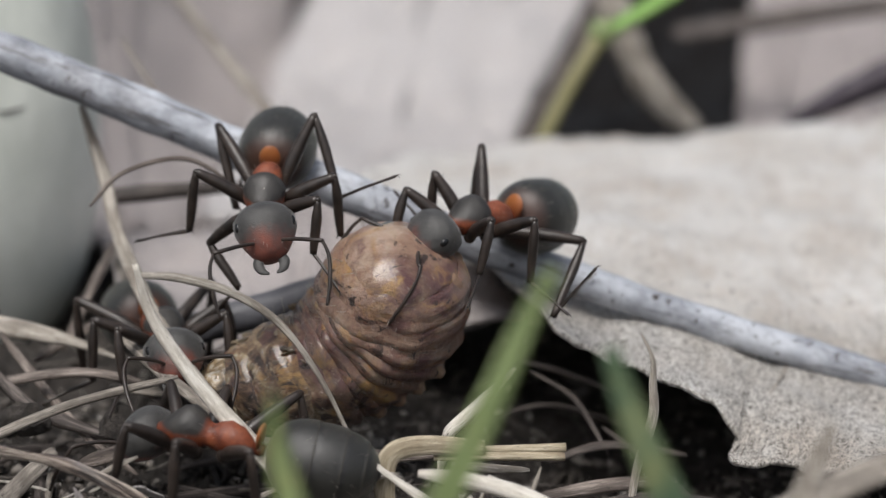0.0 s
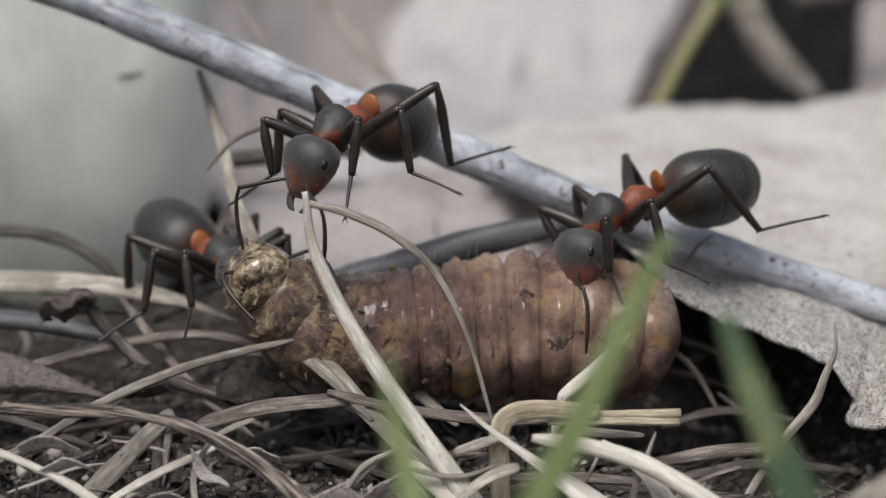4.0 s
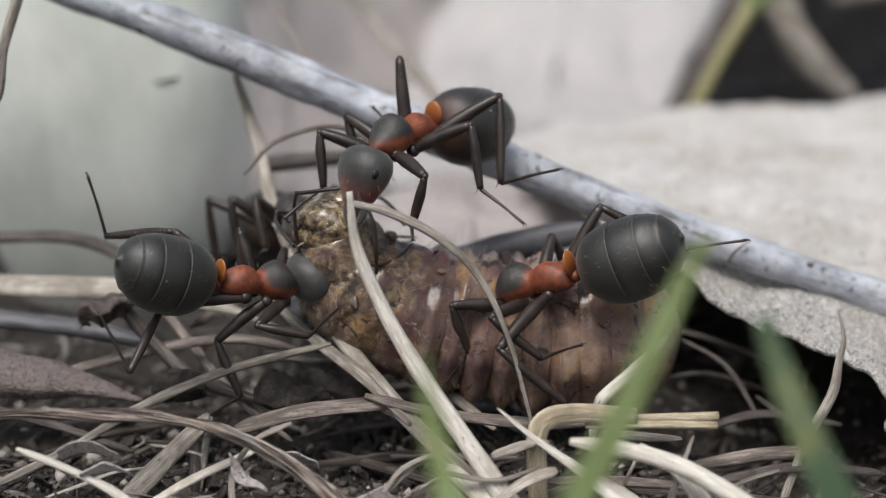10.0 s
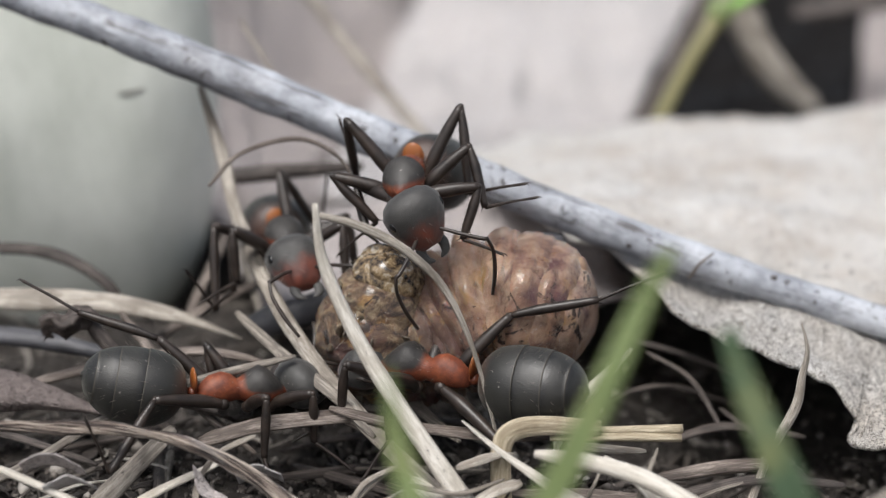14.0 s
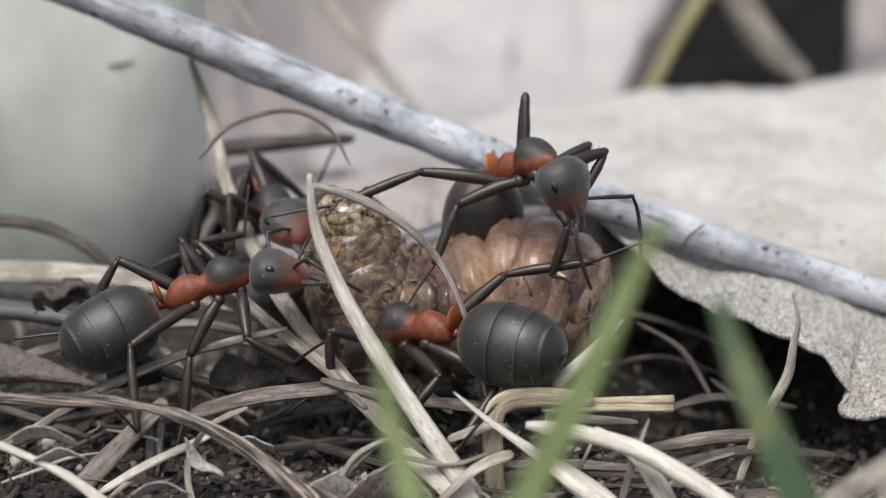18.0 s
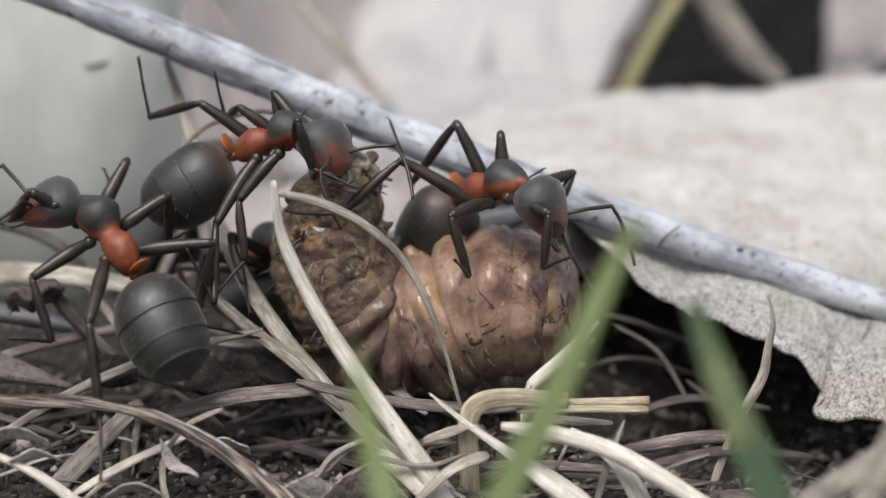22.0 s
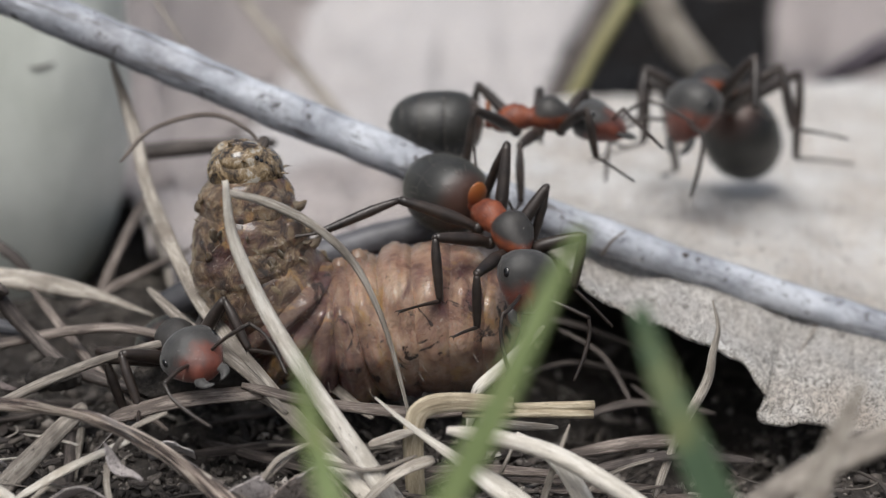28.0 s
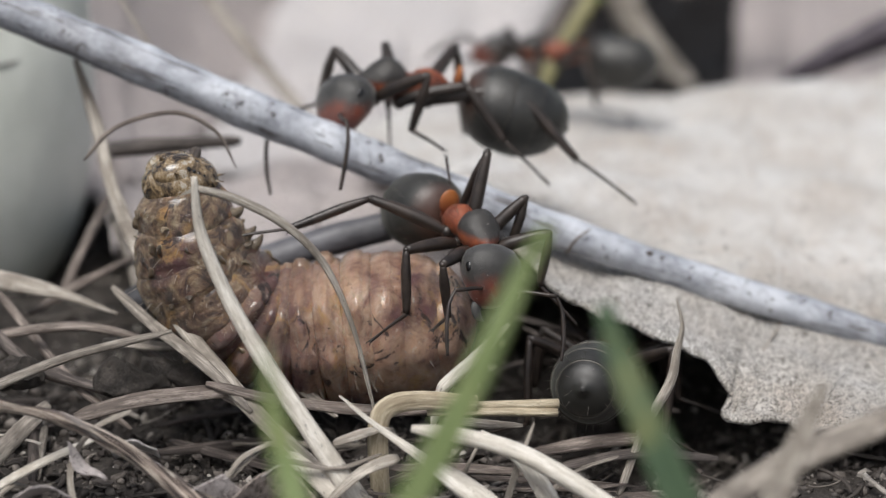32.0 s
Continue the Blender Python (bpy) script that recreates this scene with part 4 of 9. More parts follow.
GREY_STALK = stem("dry_stalk", [np.array(p) - STALK_BASE for p in ((9.56, -2.40, 4.26), (9.72, -2.60, 3.54), (9.57, -2.80, 2.88), (9.35, -3.20, 2.06), (8.57, -3.80, 0.87), (7.85, -4.40, -0.83))], [0.05, 0.11, 0.17, 0.15, 0.12, 0.14], STRAW_GREY, "thin grey dry stalk before the leaf's edge", "stalk", seed=29, flat=0.5, side=(0.5, -1, 0))
stem("straw", [(5.42, -3.50, 0.08), (7.35, -3.00, 0.24), (9.47, -2.60, 0.26)], [0.2, 0.26, 0.2], STRAW_BROWN, "brown flat straw in the hollow under the leaf", seed=30)
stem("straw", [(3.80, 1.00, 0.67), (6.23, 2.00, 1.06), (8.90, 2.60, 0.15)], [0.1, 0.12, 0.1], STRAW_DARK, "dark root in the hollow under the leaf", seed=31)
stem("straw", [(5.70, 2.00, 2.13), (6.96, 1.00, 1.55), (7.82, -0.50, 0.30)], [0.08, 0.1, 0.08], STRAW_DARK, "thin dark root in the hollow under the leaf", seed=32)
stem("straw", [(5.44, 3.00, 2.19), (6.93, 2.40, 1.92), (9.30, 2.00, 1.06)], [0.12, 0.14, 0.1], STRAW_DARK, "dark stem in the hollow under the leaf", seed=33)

# straws on the open soil
def arched_stem():
    """The arched stem, with its peeling side strip and the frayed fibres at its foot."""
    thing = tagged(new("dead_stalk"), "arched brown dead stem with deeply ridged bark", "stalk")
    bm = bmesh.new()
    tube(bm, [(-16.60, -6.00, 1.62), (-12.93, -6.00, 2.39), (-10.45, -6.00, 2.42), (-8.67, -6.00, 2.33), (-7.18, -6.10, 2.05), (-5.54, -6.40, 1.37), (-4.33, -6.90, 0.65), (-2.84, -7.60, -0.44)],
         [0.14, 0.15, 0.15, 0.16, 0.155, 0.17, 0.22, 0.33], 130, 26, 0.8, (0, -0.4, 1), 0.14, 40, 5.0, 0, 0.28)
    part("stem", bm, STRAW_RIDGED, thing)
    bm = bmesh.new()
    tube(bm, [(-4.75, -6.75, 0.98), (-4.20, -6.90, 0.70), (-3.96, -7.00, 0.22), (-4.11, -7.20, -0.37), (-4.61, -7.50, -0.72)], [0.05, 0.12, 0.13, 0.11, 0.08], 36, 12, 0.5, (0.3, -1, 0.2), 0.1, 41, 0, 0, 0.12)
    part("side_strip", bm, STRAW_GREY, thing, "pale peeling side strip")
    for k, (dx, dz, r) in enumerate(((-0.25, -0.12, 0.09), (0.12, 0.16, 0.08), (0.38, 0.05, 0.11), (0.62, 0.24, 0.06), (-0.48, -0.2, 0.06))):
        bm = bmesh.new()
        tube(bm, [(-4.05 + 0.3 * dx, -7.00, 0.45), (-3.45 + 0.7 * dx, -7.25, 0.05 + 0.6 * dz), (-2.65 + dx, -7.62, -0.62 + dz)], [r * 0.6, r, r * 0.5], 24, 8, 0.5, (0.3, -1, 0.4), 0.15, 50 + k, 0, 0, 0.15)
        part("fibre", bm, STRAW_DUN if k % 2 else STRAW_RIDGED, thing)


arched_stem()
stem("curled_fibre", [(-5.32, -5.40, 2.00), (-6.33, -5.60, 1.53), (-6.87, -6.00, 0.67), (-6.68, -6.60, -0.29), (-5.98, -7.00, -0.84)], [0.1, 0.11, 0.12, 0.12, 0.1], STRAW_GREY, "thin curled strip of dry grass", seed=42, flat=0.4)
stem("straw", [(-12.44, -6.60, 1.68), (-11.12, -6.70, 1.17), (-9.79, -6.90, 0.54), (-8.08, -7.30, -0.72)], [0.12, 0.13, 0.17, 0.22], STRAW_PALE, "pale straw lying on the soil", seed=43, sides=10, flat=0.5)
stem("straw", [(-10.58, -5.80, -0.93), (-9.33, -5.20, 0.30), (-7.66, -4.20, 1.80)], [0.26, 0.28, 0.22], STRAW_DUN, "flat grey straw lying on the soil", seed=44, flat=0.3, side=(0.3, -1, 0.6), sides=10)
stem("straw", [(-9.27, -6.20, -0.13), (-7.87, -5.80, 0.60), (-6.27, -5.20, 1.18)], [0.13, 0.15, 0.12], STRAW_PALE, "thin pale straw lying on the soil", seed=45)
stem("straw", [(-13.97, -4.40, -0.33), (-11.68, -4.00, 0.71), (-9.72, -3.40, 1.75), (-7.27, -2.80, 2.67), (-4.50, -2.00, 3.18)], [0.15, 0.16, 0.17, 0.17, 0.13], STRAW_DUN, "long slender straw under the caterpillar", seed=46, n=36, flat=0.7, groove=0.06, sides=10)
stem("straw", [(-6.99, -4.20, 1.40), (-5.17, -3.80, 1.78), (-2.57, -3.00, 1.78)], [0.2, 0.24, 0.2], STRAW_BROWN, "flat brownish straw lying on the soil", seed=47, flat=0.35, side=(0.2, -1, 0.8), sides=10)
stem("straw", [(-3.50, -3.20, 2.04), (-1.31, -3.40, 1.58), (1.50, -3.40, 1.29), (3.39, -3.00, 1.25)], [0.18, 0.22, 0.22, 0.15], STRAW_BROWN, "brown straw under the caterpillar", seed=48, flat=0.5)
stem("straw", [(-3.03, -6.60, 0.03), (-2.44, -6.20, 0.91), (-1.56, -5.80, 1.28)], [0.06, 0.08, 0.06], STRAW_GREY, "fine curved straw on the soil", seed=49)
stem("straw", [(-13.12, -6.80, -0.53), (-11.01, -6.90, -0.25), (-9.51, -7.00, -0.32)], [0.14, 0.16, 0.12], STRAW_GREY, "weathered straw lying on the soil", seed=50)
stem("straw", [(-12.69, 0.50, 1.53), (-10.00, 0.50, 2.23), (-7.47, 0.20, 2.66), (-5.48, 0.00, 2.38)], [0.2, 0.22, 0.2, 0.14], STRAW_BROWN, "brown straw in the heap", seed=51)
stem("straw", [(-15.69, -2.00, 1.65), (-12.32, -3.00, 1.15), (-9.75, -4.40, 0.82)], [0.12, 0.15, 0.1], STRAW_DARK, "dark thin straw in the heap", seed=52)
stem("straw", [(-10.09, 2.40, 3.25), (-8.75, 1.00, 2.08), (-7.37, -1.00, 1.32), (-5.58, -3.00, 0.65)], [0.14, 0.16, 0.16, 0.1], STRAW_BROWN, "brown straw sloping through the heap", seed=53)
stem("straw", [(-6.06, 0.80, 2.14), (-4.31, -0.60, 1.54), (-1.96, -2.60, 0.85)], [0.16, 0.18, 0.12], STRAW_BROWN, "brown straw under the caterpillar's head", seed=54)


stem("straw", [(-2.74, -6.40, 0.40), (-2.15, -6.00, 0.91), (-1.41, -5.60, 1.32)], [0.05, 0.08, 0.05], STRAW_GREY, "thin bent straw standing up from the soil", seed=70)
stem("straw", [(-1.19, -5.60, 0.85), (-0.21, -6.00, 0.12), (1.13, -6.60, -0.93)], [0.2, 0.3, 0.3], STRAW_PALE, "broad pale straw lying against a leaning one", seed=71, flat=0.35, side=(0.3, -1, 0.6))
stem("straw", [(2.63, -6.40, -0.77), (3.37, -6.40, -0.21), (4.13, -6.20, 0.19)], [0.07, 0.09, 0.06], STRAW_PALE, "thin pale straw crossing under the others", seed=72)
stem("straw", [(4.49, -6.60, -0.69), (4.71, -6.40, 0.27), (5.30, -6.00, 1.86)], [0.1, 0.1, 0.04], STRAW_GREY, "upright grey straw splinter", seed=73, flat=0.4)
stem("straw", [(-0.00, -5.40, 1.09), (0.99, -5.40, 1.41), (1.53, -5.20, 1.42)], [0.14, 0.18, 0.08], STRAW_GREY, "short broken leaf sheath of straw", seed=74, flat=0.3)
stem("straw", [(3.02, -4.20, 1.32), (4.10, -4.20, 1.20), (5.19, -4.00, 1.08)], [0.16, 0.2, 0.1], STRAW_GREY, "papery grey scrap under the bent straw", seed=75, flat=0.3)
stem("straw", [(-2.40, 0.80, 2.14), (-1.04, -1.00, 1.32), (0.10, -2.60, 0.85)], [0.16, 0.2, 0.12], STRAW_DUN, "dun straw slanting behind the leaning one", seed=76, flat=0.4)
stem("straw", [(-6.68, 0.40, 2.17), (-4.98, -0.20, 2.18), (-3.64, -0.60, 2.39)], [0.16, 0.2, 0.14], STRAW_DUN, "dun straw in the heap", seed=77, flat=0.5)
stem("straw", [(1.46, -5.00, 0.22), (3.32, -4.60, 0.08), (5.63, -4.60, -0.09)], [0.14, 0.2, 0.14], STRAW_BROWN, "brown straw on the soil", seed=78, flat=0.4)
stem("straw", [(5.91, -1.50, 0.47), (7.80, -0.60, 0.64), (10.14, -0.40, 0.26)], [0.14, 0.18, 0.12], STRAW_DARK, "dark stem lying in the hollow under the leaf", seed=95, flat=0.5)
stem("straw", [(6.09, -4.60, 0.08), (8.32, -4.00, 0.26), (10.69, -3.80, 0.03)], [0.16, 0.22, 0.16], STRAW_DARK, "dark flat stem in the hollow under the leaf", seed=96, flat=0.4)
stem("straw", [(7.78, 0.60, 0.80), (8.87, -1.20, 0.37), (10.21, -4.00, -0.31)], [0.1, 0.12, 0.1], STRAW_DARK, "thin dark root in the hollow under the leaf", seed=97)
stem("straw", [(5.27, -5.40, -0.92), (6.51, -5.00, 0.06), (7.77, -4.60, 0.40)], [0.06, 0.08, 0.05], STRAW_DUN, "thin dun straw on the soil", seed=79)
for k, (x, y, s) in enumerate(((-5.86, -1.50, 1.49), (-4.76, -1.00, 1.66), (-4.02, -1.20, 1.64), (-8.92, -1.40, 1.71))):
    bm = bmesh.new()
    size = (0.75, 0.5, 0.5, 0.6)[k]
    egg(bm, (x, y, s), (size * 1.3, size, size * 0.7), 36, 24)
    for v in bm.verts:
        v.co += Vector(noise.noise_vector(v.co * 0.9 / size)) * size * 0.5 + Vector(noise.noise_vector(v.co * 3)) * size * 0.22 + Vector(noise.noise_vector(v.co * 8)) * size * 0.1
    tagged(part("soil_clod", bm, SOIL), "greyish crumbling clod of soil between the straws", "clod", "soil clods")


def curled_scrap():
    s = tagged(new("dead_stalk"), "dark dead stem ending in a crumpled curl", "stalk")
    bm = bmesh.new()
    tube(bm, [(-10.71, 0.60, 3.45), (-9.86, 0.20, 2.57), (-8.55, -0.60, 1.71), (-6.47, -1.80, 1.38)], [0.22, 0.24, 0.24, 0.16], 20, 8, 0.8, (0, 0, 1), 0.15, 5)
    part("stem", bm, STRAW_UMBER, s)
    bm = bmesh.new()
    tube(bm, [(-11.95, 0.40, 3.29), (-11.67, 0.20, 3.58), (-11.32, 0.10, 3.51), (-10.97, 0.30, 3.69), (-10.61, 0.50, 3.53)], [0.31, 0.36, 0.34, 0.3, 0.22], 40, 16, 0.85, (0, 0, 1), 0.3, 6, 0, 0.12, 0.2)
    for v in bm.verts:
        v.co += Vector(noise.noise_vector(v.co * 2.6)) * 0.15 + Vector(noise.noise_vector(v.co * 7)) * 0.06
    part("curl", bm, STRAW_UMBER, s, "crumpled grey-brown curl")
    for a in (0.4, 1.5, 2.7, 3.6, 4.9):
        p = np.array((-11.93, 0.40 + 0.24 * math.cos(a), 3.29 + 0.26 * math.sin(a)))
        bm = bmesh.new()
        tube(bm, [p + (0.18, 0, 0), p, p + (-0.16, 0.14 * math.cos(a), 0.16 * math.sin(a))], [0.09, 0.07, 0.02], 8, 7, 0.5, (0, 0, 1), 0.3, int(a * 10))
        part("torn_lip", bm, STRAW_DUN if a < 2 else STRAW_UMBER, s)


curled_scrap()


def scrap():
    bm = bmesh.new()
    sheet(bm, [[(-6.91, -6.30, 1.57), (-6.73, -6.50, 0.94), (-5.90, -6.70, 0.54)], [(-6.86, -6.20, 1.51), (-6.48, -6.10, 0.95), (-5.87, -6.60, 0.53)]], 20, 10, 0.05, 0.35, 3, 0.3)
    tagged(part("leaf_scrap", bm, LEAF_MAUVE), "small papery scrap of dead leaf on the soil", "leaf")
    bm = bmesh.new()
    sheet(bm, [[(-3.29, -7.40, -0.44), (-1.98, -6.80, 0.74), (-0.95, -6.40, 0.74)], [(-2.75, -6.60, -0.93), (-1.56, -6.20, -0.29), (-0.36, -6.20, -0.29)]], 20, 12, 0.06, 0.3, 5)
    tagged(part("leaf_scrap", bm, LEAF_BROWN), "brown papery scrap of leaf lying on the soil", "leaf")

    bm = bmesh.new()
    sheet(bm, [[(-4.82, -7.60, -0.60), (-3.73, -7.20, 0.34), (-2.85, -7.00, 0.72)], [(-4.21, -7.00, -0.92), (-3.10, -6.80, -0.40), (-2.14, -6.70, -0.03)]], 24, 14, 0.06, 0.35, 8, 0.3)
    tagged(part("leaf_scrap", bm, LEAF_MAUVE), "pinkish-brown torn scrap of leaf beside the arched stem", "leaf")
    for k, (a, b, c) in enumerate((((-11.32, -6.40, 1.22), (-10.61, -6.20, 1.43), (-9.73, -6.20, 1.22)), ((-10.71, -6.60, 0.82), (-10.00, -6.40, 0.98), (-9.42, -6.40, 0.74)), ((-8.19, -6.90, -0.01), (-7.31, -6.80, 0.19), (-6.71, -6.90, -0.01)), ((-5.78, -5.60, 0.77), (-5.21, -5.20, 1.02), (-4.61, -5.20, 0.78)), ((-1.85, -6.40, 0.27), (-1.25, -6.20, 0.51), (-0.66, -6.40, 0.11)))):
        low = np.array((0.05, 0.35, -0.3))
        bm = bmesh.new()
        sheet(bm, [[a, b, c], [np.array(a) - low, np.array(b) - low * 1.4, np.array(c) - low]], 14, 8, 0.05, 0.3, 20 + k, 0.4)
        tagged(part("leaf_scrap", bm, LEAF_FAR if k % 2 else LEAF_MAUVE), "small pale papery flake among the soil crumbs", "leaf")


scrap()


def loose_straws():
    """Small broken straws strewn over the open soil."""
    rng = np.random.RandomState(77)
    kinds = ((STRAW_PALE, "short broken bit of pale straw on the soil"), (STRAW_GREY, "short broken bit of weathered straw on the soil"), (STRAW_BROWN, "short broken bit of brown stem on the soil"))
    for k in range(14):
        x, y = rng.uniform(-11, 11), rng.uniform(-8.6, -2.2)
        a, length, r = rng.uniform(-1.0, 1.0) + (math.pi / 2 if rng.rand() < 0.2 else 0), rng.uniform(1.2, 3.6), rng.uniform(0.03, 0.1)
        bend = rng.uniform(-0.5, 0.5)
        pts = []
        for s in (-0.5, -0.17, 0.17, 0.5):
            px, py = x + s * length * math.cos(a), y + s * length * math.sin(a) + bend * (0.25 - s * s) * 2
            pts.append((px, py, ground_height(px, py) + 0.28 + rng.uniform(0, 0.3)))
        mat, label = kinds[k % 3]
        stem("straw", pts, [r * 0.7, r, r, r * 0.6], mat, label, seed=200 + k, n=14, sides=8, flat=rng.uniform(0.35, 0.8), group="loose straws")


loose_straws()


def buried_straws():
    """Half-buried brown stems in the heap under and behind the straws."""
    rng = np.random.RandomState(91)
    kinds = ((STRAW_BROWN, "half-buried brown stem in the heap"), (STRAW_UMBER, "half-buried umber stem in the heap"), (STRAW_DUN, "half-buried dun straw in the heap"), (STRAW_UMBER, "half-buried umber stem in the heap"))
    for k in range(22):
        x, y = (rng.uniform(-12, -0.5), rng.uniform(-2.5, 4)) if k % 4 else (rng.uniform(0, 9), rng.uniform(-5.5, -2.5))
        a, length, r = rng.uniform(-0.9, 0.9) + (1.2 if rng.rand() < 0.25 else 0), rng.uniform(2.0, 6.0), rng.uniform(0.09, 0.24)
        rise = rng.uniform(-0.12, 0.12)
        pts = []
        for s in (-0.5, -0.17, 0.17, 0.5):
            px, py = x + s * length * math.cos(a), y + s * length * math.sin(a) + rng.uniform(-0.2, 0.2)
            pts.append((px, py, ground_height(x, y) + 0.4 + rise * s * length))
        mat, label = kinds[k % 4]
        stem("straw", pts, [r * 0.6, r, r, r * 0.4], mat, label, seed=300 + k, n=16, sides=8, flat=rng.uniform(0.3, 0.7), group="buried straws")


buried_straws()

# blurred growth close to the lens
blade("grass", [(3.91, -21.00, 10.86), (3.47, -21.20, 10.08), (2.90, -21.60, 8.90), (2.22, -22.00, 7.52), (1.09, -22.60, 5.50)], [0.12, 0.22, 0.27, 0.29, 0.3], BLADE, "fresh green grass blade with a dry brown tip")
blade("grass", [(5.12, -20.00, 9.09), (5.43, -20.20, 8.14), (5.95, -20.60, 6.92), (6.89, -21.00, 4.85)], [0.18, 0.3, 0.36, 0.4], BLADE_DARK, "dark green grass blade standing upright")
blade("grass", [(-1.24, -22.00, 8.92), (-1.11, -22.20, 7.80), (-0.86, -22.50, 6.83), (-0.50, -23.00, 5.61)], [0.03, 0.18, 0.24, 0.26], BLADE, "narrow green grass blade standing upright")
blade("dry_grass", [(10.48, -16.00, 6.21), (10.04, -16.30, 5.31), (9.37, -16.80, 3.85), (9.02, -17.00, 2.91)], [0.1, 0.25, 0.3, 0.3], STRAW_GREY, "pale dry grass blade close to the lens")
stem("dry_stalk", [(8.05, -13.00, 1.67), (10.06, -13.00, 3.06), (12.58, -13.00, 4.22), (14.96, -13.00, 4.97)], [0.35, 0.42, 0.42, 0.4], STRAW_DUN, "beige dry stalk lying close to the lens", "stalk", seed=60)
stem("dry_stalk", [(-13.92, -4.00, 9.85), (-13.05, -4.00, 10.46), (-12.79, -4.00, 11.81), (-12.39, -4.00, 13.00), (-11.87, -4.00, 14.46)], [0.1, 0.14, 0.15, 0.18, 0.2], STRAW_GREY, "thin pale dry stalk hanging before the stone", "stalk", seed=61, flat=0.8)


def straw_with_side_stem():
    """The straw that the ants push about; its origin is where it enters the ground."""
    base = np.array((1.23, -6.30, -1.13))
    root = tagged(new("straw"), "pale split straw leaning over the caterpillar", "straw")
    root.location = base * MM
    pts = np.array([(-3.54, -4.50, 8.20), (-3.40, -4.60, 6.73), (-2.75, -4.80, 5.08), (-1.93, -5.10, 3.61), (-0.73, -5.60, 1.80), (1.23, -6.30, -1.13)]) - base
    bm = bmesh.new()
    tube(bm, pts, [0.09, 0.19, 0.23, 0.26, 0.3, 0.36], 50, 12, 0.45, (0.4, -1, 0.2), 0.05, 8, 0, 0.08, 0.06)
    part("stalk", bm, STRAW_PALE, root)
    pts = np.array([(-3.51, -4.50, 7.89), (-2.45, -4.30, 7.54), (-1.26, -4.10, 6.83), (-0.21, -3.90, 5.69), (0.58, -3.90, 3.88), (1.20, -4.20, 1.40)]) - base
    bm = bmesh.new()
    tube(bm, pts, [0.09, 0.14, 0.12, 0.09, 0.07, 0.05], 40, 8, 0.5, (0.2, -1, 0.4), 0.05, 9)
    part("side_stem", bm, STRAW_GREY, root, "thin tan side stem")
    return root


LEANING_STRAW = straw_with_side_stem()
STRAW_BASE = Vector((1.23, -6.30, -1.13))
STRAW_TIP = Vector((-3.54, -4.50, 8.20))


# ---- the caterpillar ----
SEGMENTS = 13
GIRTH = (1.38, 1.64, 1.78, 1.86, 1.92, 1.98, 2.05, 2.14, 2.22, 2.26, 2.22, 2.08, 1.72)
STEP = 0.95


def segment_mesh(k):
    """One body ring: x runs to the tail, z is the back. The relief runs on from ring to ring."""
    r = GIRTH[k]
    before, after = GIRTH[max(0, k - 1)], GIRTH[min(SEGMENTS - 1, k + 1)]
    bm = bmesh.new()
    rows = 21
    prof = []
    soft = min(1.0, max(0.0, (k - 8) / 2))
    for x in np.linspace(-0.95, 0.95, rows):
        fold = 1 - (0.35 if k < 4 else 1 - 0.6 * soft) * (0.055 * math.exp(-((x - 0.2) / 0.07) ** 2) + 0.04 * math.exp(-((x + 0.22) / 0.06) ** 2))
        own = r + (after - before) * 0.25 * x
        deep = 0.035 if k < 4 else 0.19 - 0.13 * soft
        h = own * (1.02 - min(0.34, deep * abs(x / 0.5) ** 3)) * fold
        if k == SEGMENTS - 1:
            h *= math.sqrt(max(0.03, 1 - max(0, x / 0.96) ** 2))
        prof.append((x, h, h * 0.98, 0.0))
    loft(bm, prof, 52)
    rough = 0.75 if k < 4 else (1.1 if k < 7 else 0.5)
    for v in bm.verts:
        radial = Vector((0, v.co.y, v.co.z))
        ln = radial.length
        if ln < 1e-4:
            continue
        q = Vector((v.co.x + k * STEP, v.co.y, v.co.z))
        n = 0.6 * noise.noise(q * 0.7) + 0.4 * noise.noise(q * 1.7)
        ridge = 1 - abs(noise.noise(Vector((q.x * 2.6, q.y * 1.1, q.z * 1.1)))) * 2
        crumb = noise.noise(q * 4.5) + 0.6 * noise.noise(q * 9)
        side = abs(v.co.y) / ln
        lump = 0.27 * math.exp(-((v.co.x + 0.05) / 0.36) ** 2) * (math.exp(-((v.co.z / ln - 0.42) / 0.2) ** 2) + math.exp(-((v.co.z / ln + 0.2) / 0.22) ** 2)) * side
        v.co += radial / ln * ((0.2 if k < 4 else 0.13) * n + 0.05 * rough * ridge * (k > 1) * (1 - 0.6 * soft) + 0.05 * rough * crumb + lump * (0.3 if k < 4 else 1 - 0.45 * soft))
    lay = bm.verts.layers.float_vector.new("body")
    for v in bm.verts:
        v[lay] = (v.co.x + k * STEP, v.co.y, v.co.z)
    return bm


